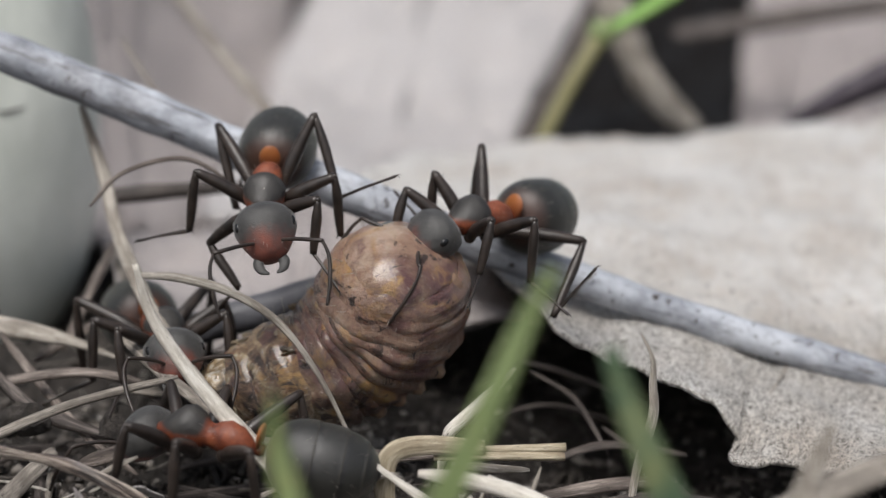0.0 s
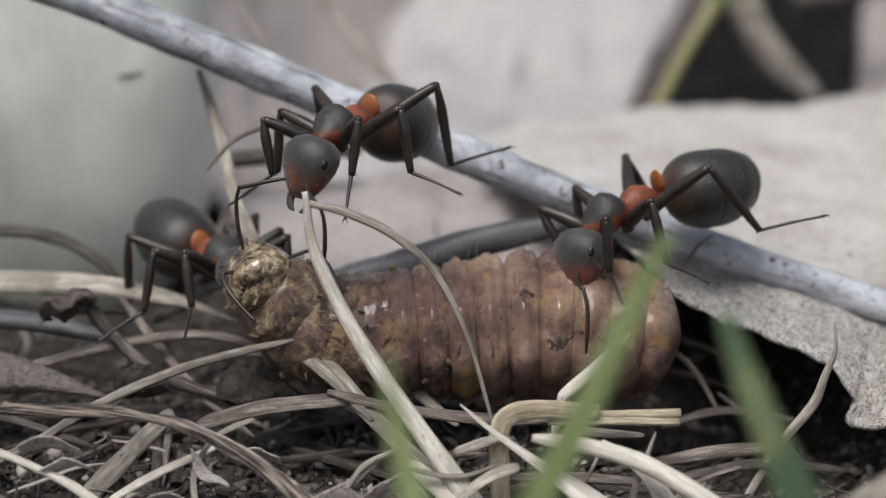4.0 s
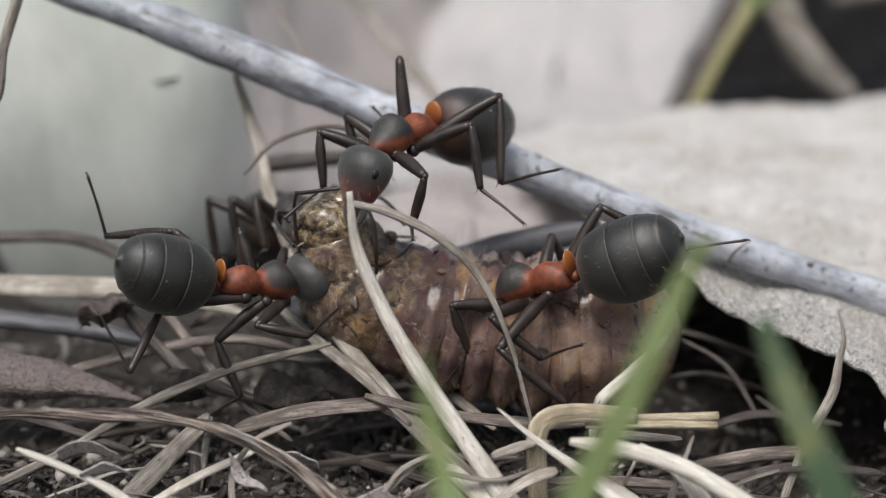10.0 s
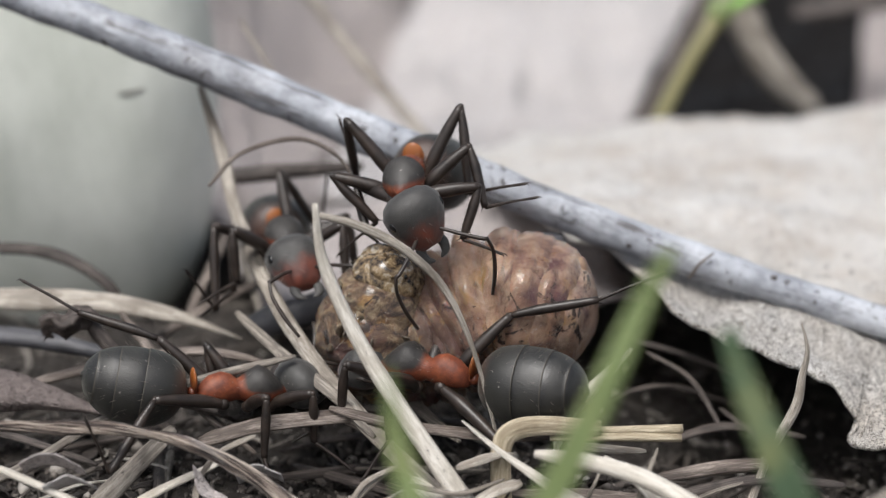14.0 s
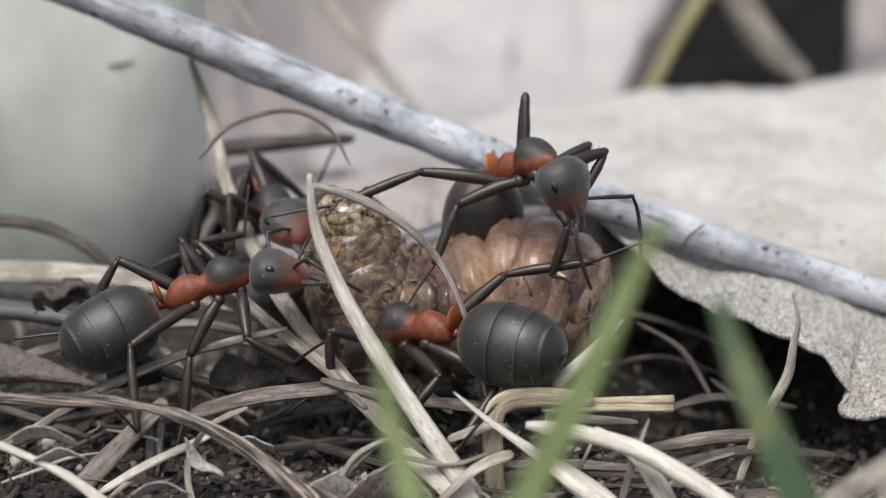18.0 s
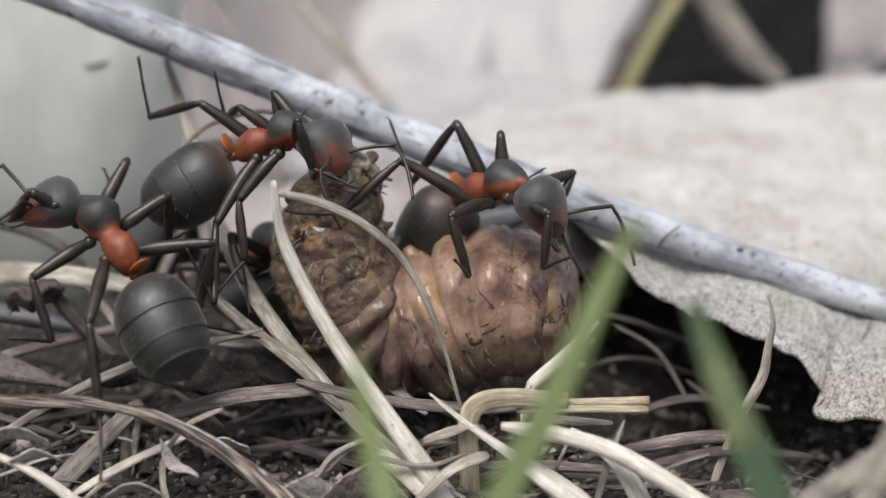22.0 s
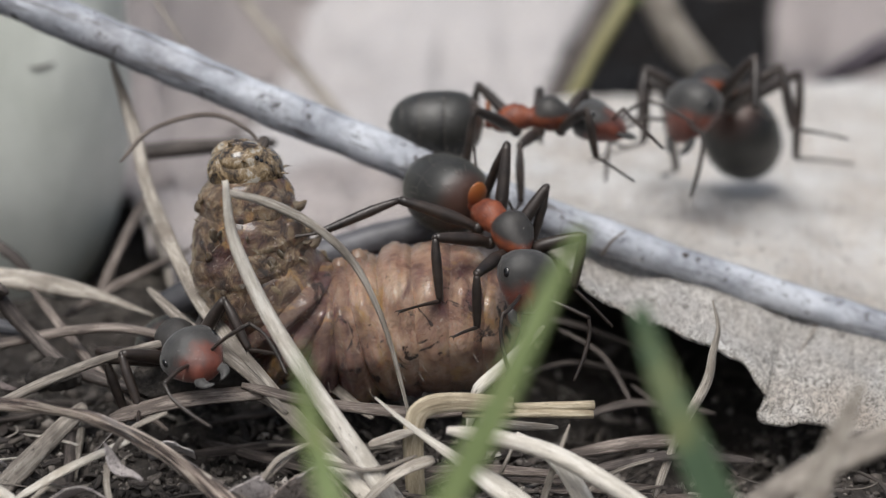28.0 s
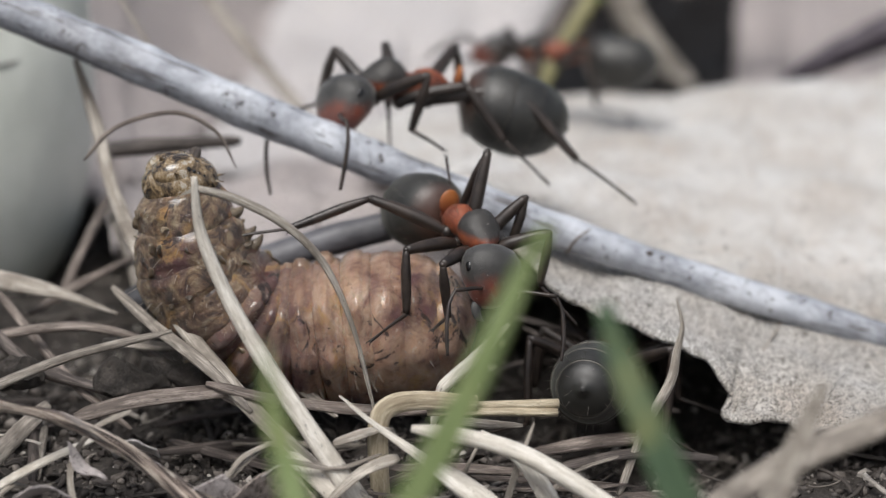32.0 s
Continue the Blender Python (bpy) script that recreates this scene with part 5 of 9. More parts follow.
def build_caterpillar():
    root = tagged(new("caterpillar"), "fat pinkish-brown caterpillar with a yellowish head, held by ants", "caterpillar")
    pieces = []
    bm = bmesh.new()
    egg(bm, (-0.1, 0, 0.0), (0.85, 1.06, 1.1), 28, 18)
    egg(bm, (-0.45, 0.38, 0.12), (0.56, 0.6, 0.74), 20, 14)
    egg(bm, (-0.45, -0.38, 0.12), (0.56, 0.6, 0.74), 20, 14)
    for v in bm.verts:
        v.co *= 1 + 0.03 * noise.noise(v.co * 2.5)
    head = part("head", bm, CAPSULE, root, "shiny yellowish head capsule with black marks")
    for s in (-1, 1):
        bm = bmesh.new()
        tube(bm, [(-0.75, 0.22 * s, -0.5), (-0.92, 0.2 * s, -0.62), (-0.98, 0.05 * s, -0.7)], [0.13, 0.1, 0.04], 8, 8)
        part("jaw", bm, STRAW_DARK, head)
        for q in range(4):
            bm = bmesh.new()
            a = 0.5 + q * 0.35
            egg(bm, (-0.62 + 0.1 * q, (0.9 - 0.02 * q) * s, -0.12 - 0.13 * q), (0.07, 0.05, 0.07), 8, 6)
            part("eye_spot", bm, EYE_BLACK, head)
    rng = np.random.RandomState(61)
    for q in range(22):
        d = unit(rng.normal(size=3))
        p = np.array((-0.15, 0, 0)) + d * (0.95, 1.02, 1.05)
        bm = bmesh.new()
        if q < 13:
            g = rng.uniform(0.04, 0.1)
            egg(bm, p, (g, g, g), 10, 8)
            part("droplet", bm, BEAD, head, "clear wet droplet")
        else:
            tube(bm, [p * 0.92, p + d * 0.12, p + d * rng.uniform(0.2, 0.34)], [0.16, 0.1, 0.015], 7, 7, 0.35, (1, 0, 0.2), 0.3, q)
            part("skin_flap", bm, FORE_SKIN if q % 2 else CAPSULE, head, "papery flap of torn skin")
    pieces.append(head)
    for k in range(SEGMENTS):
        seg = part("body_ring", segment_mesh(k), SKIN, root, "yellowish-brown wet front ring" if k < 3 else "")
        r = GIRTH[k]
        for s in (-1, 1):
            bm = bmesh.new()
            egg(bm, (0.1, r * 0.97 * s, 0.02 * r), (0.1, 0.04, 0.13), 10, 8)
            part("breathing_hole", bm, STRAW_DARK, seg)
            if k < 3:
                bm = bmesh.new()
                tube(bm, [(0, 0.55 * s, -r * 0.8), (-0.06, 0.68 * s, -r * 0.98), (-0.18, 0.62 * s, -r * 1.13)], [0.28, 0.16, 0.04], 10, 8)
                part("leg", bm, FORE_SKIN, seg, "short hooked front leg")
            elif k in (5, 6, 7, 8, 12):
                bm = bmesh.new()
                tube(bm, [(0, 0.5 * s, -r * 0.76), (0.0, 0.58 * s, -r * 0.92), (0.0, 0.58 * s, -r * 1.03)], [0.4, 0.32, 0.13], 10, 12, wobble=0.08, seed=k)
                part("stub_leg", bm, KNOB, seg)
            rng = np.random.RandomState(k * 2 + (s > 0))
            for q in range(5):
                ang = rng.uniform(-0.4, 1.4)
                x = rng.uniform(-0.4, 0.4)
                p = np.array((x, s * math.cos(ang) * r * 0.97, math.sin(ang) * r * 0.97))
                d = unit((rng.uniform(-0.4, 0.4), p[1], p[2]))
                bm = bmesh.new()
                tube(bm, [p, p + d * 0.2 + (0.03, 0, 0.02), p + d * 0.42 + (0.1, 0, 0.05)], [0.014, 0.01, 0.004], 4, 4)
                part("bristle", bm, STRAW_GREY, seg)
        rng = np.random.RandomState(100 + k)
        if k < 3:
            for q in range(9):
                a = rng.uniform(0, 6.28)
                bm = bmesh.new()
                s = rng.uniform(0.04, 0.1)
                egg(bm, (rng.uniform(-0.5, 0.5), r * math.cos(a), r * math.sin(a)), (s, s, s), 10, 8)
                part("droplet", bm, BEAD, seg, "clear wet droplet")
        if k < 4:
            for q in range(3):
                a, x = rng.uniform(0, 6.28), rng.uniform(-0.4, 0.4)
                out = np.array((rng.uniform(-0.5, 0.5), math.cos(a), math.sin(a)))
                p = np.array((x, r * 0.95 * math.cos(a), r * 0.95 * math.sin(a)))
                g = rng.uniform(0.15, 0.4)
                bm = bmesh.new()
                tube(bm, [p, p + out * g * 0.6 + (0.05, 0, 0), p + out * g + (rng.uniform(-0.2, 0.2), 0, 0)], [0.2, 0.13, 0.015], 7, 7, 0.35, (1, 0, 0.2), 0.3, q)
                part("skin_flap", bm, FORE_SKIN, seg, "papery flap of torn skin")
        if k < 6:
            for q in range(7 if k < 3 else 4):
                a, x = rng.uniform(0, 6.28), rng.uniform(-0.5, 0.5)
                out = Vector((0, math.cos(a), math.sin(a)))
                turn = Matrix.Rotation(rng.uniform(0, 6), 4, "X") @ Matrix.Rotation(rng.uniform(0, 6), 4, "Z")
                bm = bmesh.new()
                s = rng.uniform(0.07, 0.17)
                egg(bm, Vector((x, 0, 0)) + out * (r + 0.02), (s * 1.4, s, s * 0.45), 9, 6, turn)
                for v in bm.verts:
                    v.co += Vector(noise.noise_vector(v.co * 6)) * 0.05
                part("skin_crumb", bm, FORE_SKIN, seg, "brown scab of dried skin")
        pieces.append(seg)
    return root, pieces


CATERPILLAR, RINGS = build_caterpillar()


# ---- the ants; each one's x runs forwards, z is its back ----
FEMUR = {1: 1.75, 2: 1.85, 3: 2.4}
TIBIA = {1: 1.55, 2: 1.8, 3: 2.5}
TARSUS = {1: 1.45, 2: 1.6, 3: 1.9}
HIP = {1: (0.8, 0.34, -0.38), 2: (0.1, 0.38, -0.42), 3: (-0.65, 0.36, -0.36)}
STANCE = {1: (3.0, 2.3, -1.6), 2: (0.2, 3.7, -1.7), 3: (-3.9, 3.1, -1.7)}


def ant_part_meshes():
    """The meshes that all ants share, built once: name to mesh."""
    made = {}

    def keep(name, bm, material):
        ob = part(name, bm, material)
        made[name] = ob.data
        bpy.data.objects.remove(ob)

    bm = bmesh.new()
    loft(bm, [(-1.42, 0.1, 0.12, -0.22), (-1.3, 0.27, 0.27, -0.15), (-1.05, 0.40, 0.42, -0.05), (-0.7, 0.45, 0.48, 0.02), (-0.42, 0.42, 0.42, 0.02), (-0.22, 0.34, 0.32, -0.02),
              (-0.1, 0.35, 0.34, 0.02), (0.1, 0.48, 0.50, 0.10), (0.38, 0.60, 0.60, 0.14), (0.65, 0.60, 0.57, 0.10), (0.9, 0.48, 0.44, 0.03), (1.1, 0.32, 0.30, -0.02), (1.25, 0.17, 0.17, -0.05), (1.34, 0.1, 0.1, -0.06)], 28)
    for v in bm.verts:
        v.co *= 1 + 0.02 * noise.noise(v.co * 2.5)
    keep("thorax", bm, THORAX)
    bm = bmesh.new()
    loft(bm, [(0.0, 0.14, 0.14, 0.0), (0.05, 0.46, 0.4, 0.02), (0.2, 0.72, 0.58, 0.05), (0.48, 0.88, 0.68, 0.08), (0.8, 0.88, 0.66, 0.07), (1.1, 0.77, 0.56, 0.03), (1.4, 0.60, 0.44, -0.02), (1.62, 0.44, 0.32, -0.06), (1.74, 0.28, 0.2, -0.08)], 30)
    for v in bm.verts:
        v.co *= 1 + 0.015 * noise.noise(v.co * 2.2)
    keep("head", bm, HEAD)
    bm = bmesh.new()
    egg(bm, (0, 0, 0), (0.17, 0.09, 0.14), 14, 10)
    keep("eye", bm, EYE_BLACK)
    bm = bmesh.new()
    tube(bm, [(0, 0, 0), (0.22, 0.1, -0.02), (0.45, 0.04, -0.06), (0.58, -0.16, -0.08)], [0.14, 0.16, 0.13, 0.03], 12, 8, 0.5)
    keep("mandible", bm, HEAD)
    bm = bmesh.new()
    tube(bm, [(0, 0, 0), (0.35, 0.5, 0.35), (0.65, 1.0, 0.55), (0.72, 1.2, 0.58)], [0.05, 0.055, 0.06, 0.06], 12, 7)
    tube(bm, [(0.70, 1.17, 0.58), (1.1, 1.3, 0.35), (1.7, 1.25, 0.0), (2.25, 1.1, -0.35)], [0.05, 0.06, 0.065, 0.045], 24, 7, wobble=0.08)
    keep("antenna", bm, ANT_LEG)
    bm = bmesh.new()
    loft(bm, [(0.0, 0.16, 0.13, 0), (0.12, 0.2, 0.18, 0), (0.3, 0.13, 0.12, 0)], 14)
    m = Matrix.Translation((0.13, 0, 0.38)) @ Matrix.Rotation(radians(-8), 4, "Y")
    egg(bm, (0, 0, 0), (0.09, 0.32, 0.40), 18, 12, m)
    keep("petiole", bm, SCALE)
    # the gaster: four overlapping plates from the waist to the tip
    length, wide, high = 3.08, 1.18, 1.17

    def plump(s):
        """Half width along the gaster, from waist to tip: a blunt egg."""
        s = min(0.999, max(0.001, s))
        return (1 - abs(2 * s ** 0.92 - 1) ** 2.35) ** 0.5

    def plate(a, b, grow):
        bm = bmesh.new()
        rings = []
        for i in range(11):
            s = a + (b - a) * i / 10
            e = plump(s) * (1 if a == 0 else 0.89 + 0.11 * math.sin(math.pi * min(0.5, i / 12 + 0.08)))
            lip = 0.0
            rings.append((s * length, wide * max(0.05, e) * grow + lip, high * max(0.05, e) * grow + lip, -0.1 * math.sin(math.pi * s)))
        rings.append((b * length + 0.03, rings[-1][1] * 0.99 + 0.012, rings[-1][2] * 0.99 + 0.012, rings[-1][3]))
        rings.append((b * length + 0.01, rings[-1][1] - 0.06, rings[-1][2] - 0.06, rings[-1][3]))
        loft(bm, rings, 30)
        for f in bm.faces:
            f.material_index = int(f.calc_center_median().x > b * length - 0.045 and b < 1)
        return bm

    keep("gaster", plate(0.0, 0.40, 1.0), GASTER)
    keep("second_plate", plate(0.30, 0.66, 0.985), GASTER)
    keep("third_plate", plate(0.56, 0.86, 0.975), GASTER)
    keep("tip_plate", plate(0.76, 1.0, 0.965), GASTER)
    for n in ("gaster", "second_plate", "third_plate"):
        made[n].materials.append(RIM)
    bm = bmesh.new()
    rng = np.random.RandomState(5)
    for k in range(110):
        s, a = rng.uniform(0.08, 0.97), rng.uniform(0, 6.28)
        e = plump(s)
        p = np.array((s * length, wide * e * math.cos(a), high * e * math.sin(a) - 0.1 * math.sin(math.pi * s)))
        d = unit((0.5, p[1], p[2]))
        tube(bm, [p * 0.995, p + d * 0.08 + (0.02, 0, 0), p + d * 0.15 + (0.07, 0, 0)], [0.005, 0.004, 0.002], 3, 3)
    keep("hairs", bm, STRAW_GREY)
    for name, count, centre, size in (("head_hairs", 46, (0.75, 0, 0.04), (0.9, 0.86, 0.62)), ("thorax_hairs", 46, (-0.1, 0, 0.04), (1.25, 0.52, 0.52))):
        bm = bmesh.new()
        for k in range(count):
            d = unit(rng.normal(size=3) * (1, 1, 0.8) + (0, 0, 0.35))
            p = np.array(centre) + d * size * 0.93
            tip = p + d * rng.uniform(0.1, 0.22) + (0.06, 0, 0)
            tube(bm, [p, (p + tip) / 2, tip], [0.006, 0.005, 0.002], 3, 3)
        keep(name, bm, STRAW_GREY)
    for k in (1, 2, 3):
        bm = bmesh.new()
        f = FEMUR[k]
        egg(bm, (0, 0, 0), (0.2, 0.19, 0.19), 10, 8)
        tube(bm, [(0, 0, 0), (f * 0.3, 0, 0.05), (f * 0.7, 0, 0.04), (f, 0, 0)], [0.14, 0.205, 0.18, 0.125], 14, 10)
        for q in range(16):
            x, a = f * rng.uniform(0.15, 0.95), rng.uniform(0, 6.28)
            p = np.array((x, 0.15 * math.cos(a), 0.04 + 0.15 * math.sin(a)))
            tube(bm, [p, p + (0.08, 0.09 * math.cos(a), 0.09 * math.sin(a))], [0.008, 0.003], 2, 3)
        keep("leg%d" % k, bm, ANT_LEG)
        bm = bmesh.new()
        t = TIBIA[k]
        egg(bm, (0, 0, 0), (0.1, 0.1, 0.1), 8, 6)
        tube(bm, [(0, 0, 0), (t * 0.3, 0, 0.02), (t * 0.75, 0, 0.0), (t, 0, 0)], [0.09, 0.15, 0.14, 0.10], 12, 8)
        tube(bm, [(t * 0.97, 0, -0.05), (t * 1.05, 0.03, -0.15)], [0.02, 0.006], 3, 4)
        for q in range(12):
            x, a = t * rng.uniform(0.15, 0.95), rng.uniform(0, 6.28)
            p = np.array((x, 0.1 * math.cos(a), 0.1 * math.sin(a)))
            tube(bm, [p, p + (0.09, 0.08 * math.cos(a), 0.08 * math.sin(a))], [0.007, 0.003], 2, 3)
        for q in range(8):
            x = t * (0.25 + 0.09 * q)
            tube(bm, [(x, 0, -0.08), (x + 0.06, 0.02 * (-1) ** q, -0.17)], [0.01, 0.004], 2, 3)
        keep("tibia%d" % k, bm, ANT_LEG)
        bm = bmesh.new()
        u = TARSUS[k]
        tube(bm, [(0, 0, 0), (u * 0.5, 0, 0.02), (u * 0.9, 0, 0), (u, 0, 0)], [0.06, 0.05, 0.045, 0.05], 16, 7, wobble=0.2, seed=k)
        for s in (-1, 1):
            tube(bm, [(u * 0.97, 0, 0), (u * 1.04, 0.05 * s, 0), (u * 1.07, 0.07 * s, -0.06)], [0.025, 0.018, 0.006], 5, 5)
        keep("tarsus%d" % k, bm, ANT_LEG)
    return made


MESH = ant_part_meshes()


class Ant:
    def __init__(self, label, size=1.0):
        self.root, self.size = tagged(new("ant"), label, "ant", "wood ants"), size
        self.root.scale = (size, size, size)
        self.keys, self.steps = [], {}

        def add(name, mesh, parent, m=None, label=""):
            ob = new(name, MESH[mesh])
            ob.parent = parent
            if m is not None:
                ob.matrix_basis = m
            return tagged(ob, label)

        mm = lambda *p: Matrix.Translation([v * MM for v in p])
        add("thorax", "thorax", self.root, None, "rust-red thorax with a dark blotch on its back")
        add("hairs", "thorax_hairs", self.root)
        add("petiole", "petiole", self.root, mm(-1.66, 0, -0.15), "upright orange waist scale")
        self.head = add("head", "head", self.root, mm(1.25, 0, -0.06), "dark head with a rust-red face")
        add("hairs", "head_hairs", self.head)
        self.feelers = []
        for s in (-1, 1):
            flip = Matrix.Diagonal((1, s, 1, 1))
            add("eye", "eye", self.head, mm(0.74, 0.76 * s, 0.27), "black compound eye")
            ob = add("mandible", "mandible", self.head, mm(1.55, 0.26 * s, -0.12))
            ob.scale = (1, s, 1)
            ob = add("antenna", "antenna", self.head, mm(1.32, 0.30 * s, 0.22), "elbowed dark antenna")
            ob.scale = (1, s, 1)
            self.feelers.append((ob, s))
        self.gaster = add("gaster", "gaster", self.root, mm(-1.7, 0, -0.12), "shiny dark grey abdomen with banded plates")
        for n in ("second_plate", "third_plate", "tip_plate", "hairs"):
            add(n, n, self.gaster)
        self.legs = {}
        for s, side in ((1, "l"), (-1, "r")):
            for k in (1, 2, 3):
                f = add("leg", "leg%d" % k, self.root)
                self.legs[side + str(k)] = (f, add("tibia", "tibia%d" % k, f), add("tarsus", "tarsus%d" % k, f))


ANTS = {
    "A": Ant("rust-red and black wood ant gripping the caterpillar from the twig"),
    "B": Ant("rust-red and black wood ant tugging at the caterpillar's flank"),
    "E": Ant("rust-red and black wood ant crouching behind the caterpillar's head"),
    "F": Ant("rust-red and black wood ant climbing over straws and twig", 0.94),
    "H": Ant("rust-red and black wood ant walking on the dry leaf", 1.15),
    "D": Ant("rust-red and black wood ant crossing the soil in front"),
}


# ---- what moves ----
STEPS = [0.5 * k for k in range(65)]


def frame_of(forward, up, at):
    """A pose in metres with x forwards and z up, at a place in millimetres."""
    x = Vector(forward).normalized()
    z = (Vector(up) - x * x.dot(Vector(up))).normalized()
    y = z.cross(x)
    m = Matrix((x, y, z)).transposed().to_4x4()
    m.translation = Vector(at) * MM
    return m


def blend(keys, t):
    """Each column of the keys at t, straight from key to key. keys: (t, array)."""
    ts = [k[0] for k in keys]
    i = max(0, min(len(ts) - 2, sum(1 for v in ts if v <= t) - 1))
    if len(ts) == 1:
        return keys[0][1]
    w = min(1.0, max(0.0, (t - ts[i]) / (ts[i + 1] - ts[i])))
    return keys[i][1] * (1 - w) + keys[i + 1][1] * w


def body(name, t, place, forward, up, face, tail):
    ANTS[name].keys.append((t, np.array((place, forward, up, face, tail))))


def leg(name, t, which, knee, foot):
    ANTS[name].steps.setdefault(which, []).append((t, np.array((knee, foot))))


def stance(ant, which, t, m, planted):
    """Knee hint and foot place in millimetres: told, or planted until the body has moved on."""
    side, k = (1 if which[0] == "l" else -1), int(which[1])
    told = ant.steps.get(which, [])
    before = [q for q in told if q[0] <= t + 1e-6]
    after = [q for q in told if q[0] >= t - 1e-6]
    hx, hy, hz = HIP[k]
    hip = m @ (Vector((hx, hy * side, hz)) * MM) / MM
    if before and after and after[0][0] - before[-1][0] <= 2.1:
        a, b = before[-1], after[0]
        w = 0 if a[0] == b[0] else (t - a[0]) / (b[0] - a[0])
        v = a[1] * (1 - w) + b[1] * w
        planted[which] = v[1]
        return hip, Vector(v[0]), Vector(v[1])
    sx, sy, sz = STANCE[k]
    want = np.array(m @ (Vector((sx, sy * side, sz)) * MM)) / MM
    old = planted.get(which)
    if old is None or np.linalg.norm(old - want) > 1.1:
        planted[which] = want
    foot = planted[which]
    out = m.to_3x3() @ Vector((0.35 * (2 - k), 0.75 * side, 1.0))
    return hip, hip + out * 1.5 + (Vector(foot) - hip) * 0.25, Vector(foot)


def limb(hip, knee_hint, foot, k, size):
    """Knee and ankle of a leg of fixed lengths, from hip to foot."""
    femur, tibia, tarsus = FEMUR[k] * size, TIBIA[k] * size, TARSUS[k] * size
    knee = hip + (knee_hint - hip).normalized() * femur
    d = foot - knee
    reach = min(d.length, (tibia + tarsus) * 0.995)
    reach = max(reach, abs(tibia - tarsus) + 0.3)
    d = d.normalized()
    a = (tibia ** 2 - tarsus ** 2 + reach ** 2) / (2 * reach)
    h = math.sqrt(max(0.0, tibia ** 2 - a * a))
    sag = (hip - foot) * 0.3 + Vector((0, 0, -1))
    sag = sag - d * d.dot(sag)
    sag = sag.normalized() if sag.length > 1e-5 else Vector((0, 0, -1))
    return knee, knee + d * a + sag * h, knee + d * reach


def move_ant(ant, seed):
    rng = np.random.RandomState(seed)
    rows = {"root": [], "head": [], "gaster": []}
    limbs = {w: ([], [], []) for w in ant.legs}
    feel = [[], []]
    planted = {}
    wave = rng.rand(8) * 6
    for t in STEPS:
        place, forward, up, face, tail = blend(ant.keys, t)
        m = frame_of(forward, up, place)
        rows["root"].append((t, m))
        m = m @ Matrix.Scale(ant.size, 4)
        inv = m.inverted()
        h = inv @ frame_of(face, Vector(up) + Vector(forward) * 0.6, (m @ (Vector((1.25, 0, -0.06)) * MM)) / MM)
        rows["head"].append((t, h))
        g = frame_of(-Vector(tail), up, (m @ (Vector((-1.7, 0, -0.12)) * MM)) / MM)
        rows["gaster"].append((t, inv @ g @ Matrix.Rotation(math.pi, 4, "Z")))
        for w in ant.legs:
            k = int(w[1])
            hip, hint, foot = stance(ant, w, t, m, planted)
            knee, ankle, tip = limb(hip, hint, foot, k, ant.size)
            side = m.to_3x3() @ Vector((0, 0, 1))
            f = inv @ frame_of(knee - hip, side, hip)
            fi = (m @ f @ Matrix.Scale(ant.size, 4)).inverted()
            limbs[w][0].append((t, f))
            limbs[w][1].append((t, fi @ frame_of(ankle - knee, knee - hip, knee)))
            limbs[w][2].append((t, fi @ frame_of(tip - ankle, side, ankle)))
        for i, (ob, s) in enumerate(ant.feelers):
            a = 10 * math.sin(t * 2.3 + wave[i]) + 6 * math.sin(t * 5.1 + wave[i + 2])
            b = 12 * math.sin(t * 1.9 + wave[i + 4]) - 8
            feel[i].append((t, Matrix.Translation((1.32 * MM, 0.30 * s * MM, 0.22 * MM)) @ pose(0, 0, 0, 0, b, a * s)))
    walk(ant.root, rows["root"])
    walk(ant.head, rows["head"])
    walk(ant.gaster, rows["gaster"])
    for w, (f, tb, ts) in ant.legs.items():
        for ob, r in zip((f, tb, ts), limbs[w]):
            walk(ob, r)
    for (ob, s), r in zip(ant.feelers, feel):
        walk(ob, r)


SPINES = []


def spine(t, *places):
    SPINES.append((t, np.array(places)))


def move_caterpillar():
    rows = [[] for _ in RINGS]
    for t in STEPS:
        c = spline(blend(SPINES, t), 60)
        n = len(RINGS)
        for k in range(n):
            s = 0.0 if k == 0 else 4.2 + (k - 1) * (54.5 / (n - 2))
            i = min(59, int(s))
            p = c[i] * (1 - (s - i)) + c[i + 1] * (s - i)
            a, b = c[max(0, i - 4)], c[min(60, i + 5)]
            d = unit(b - a)
            if k == 0:
                p = p - d * 0.25
            w = min(1.0, max(0.0, (t - 8.5) / 5))
            roll = math.pi * w * w * (3 - 2 * w) * 0.9
            up = np.cross(d, (0, 1, 0))
            up = unit(up)
            other = np.cross(d, up)
            rows[k].append((t, frame_of(d, up * math.cos(roll) + other * math.sin(roll), p)))
    walk(CATERPILLAR, [(0, Matrix()), (32, Matrix())])
    for ob, r in zip(RINGS, rows):
        walk(ob, r)


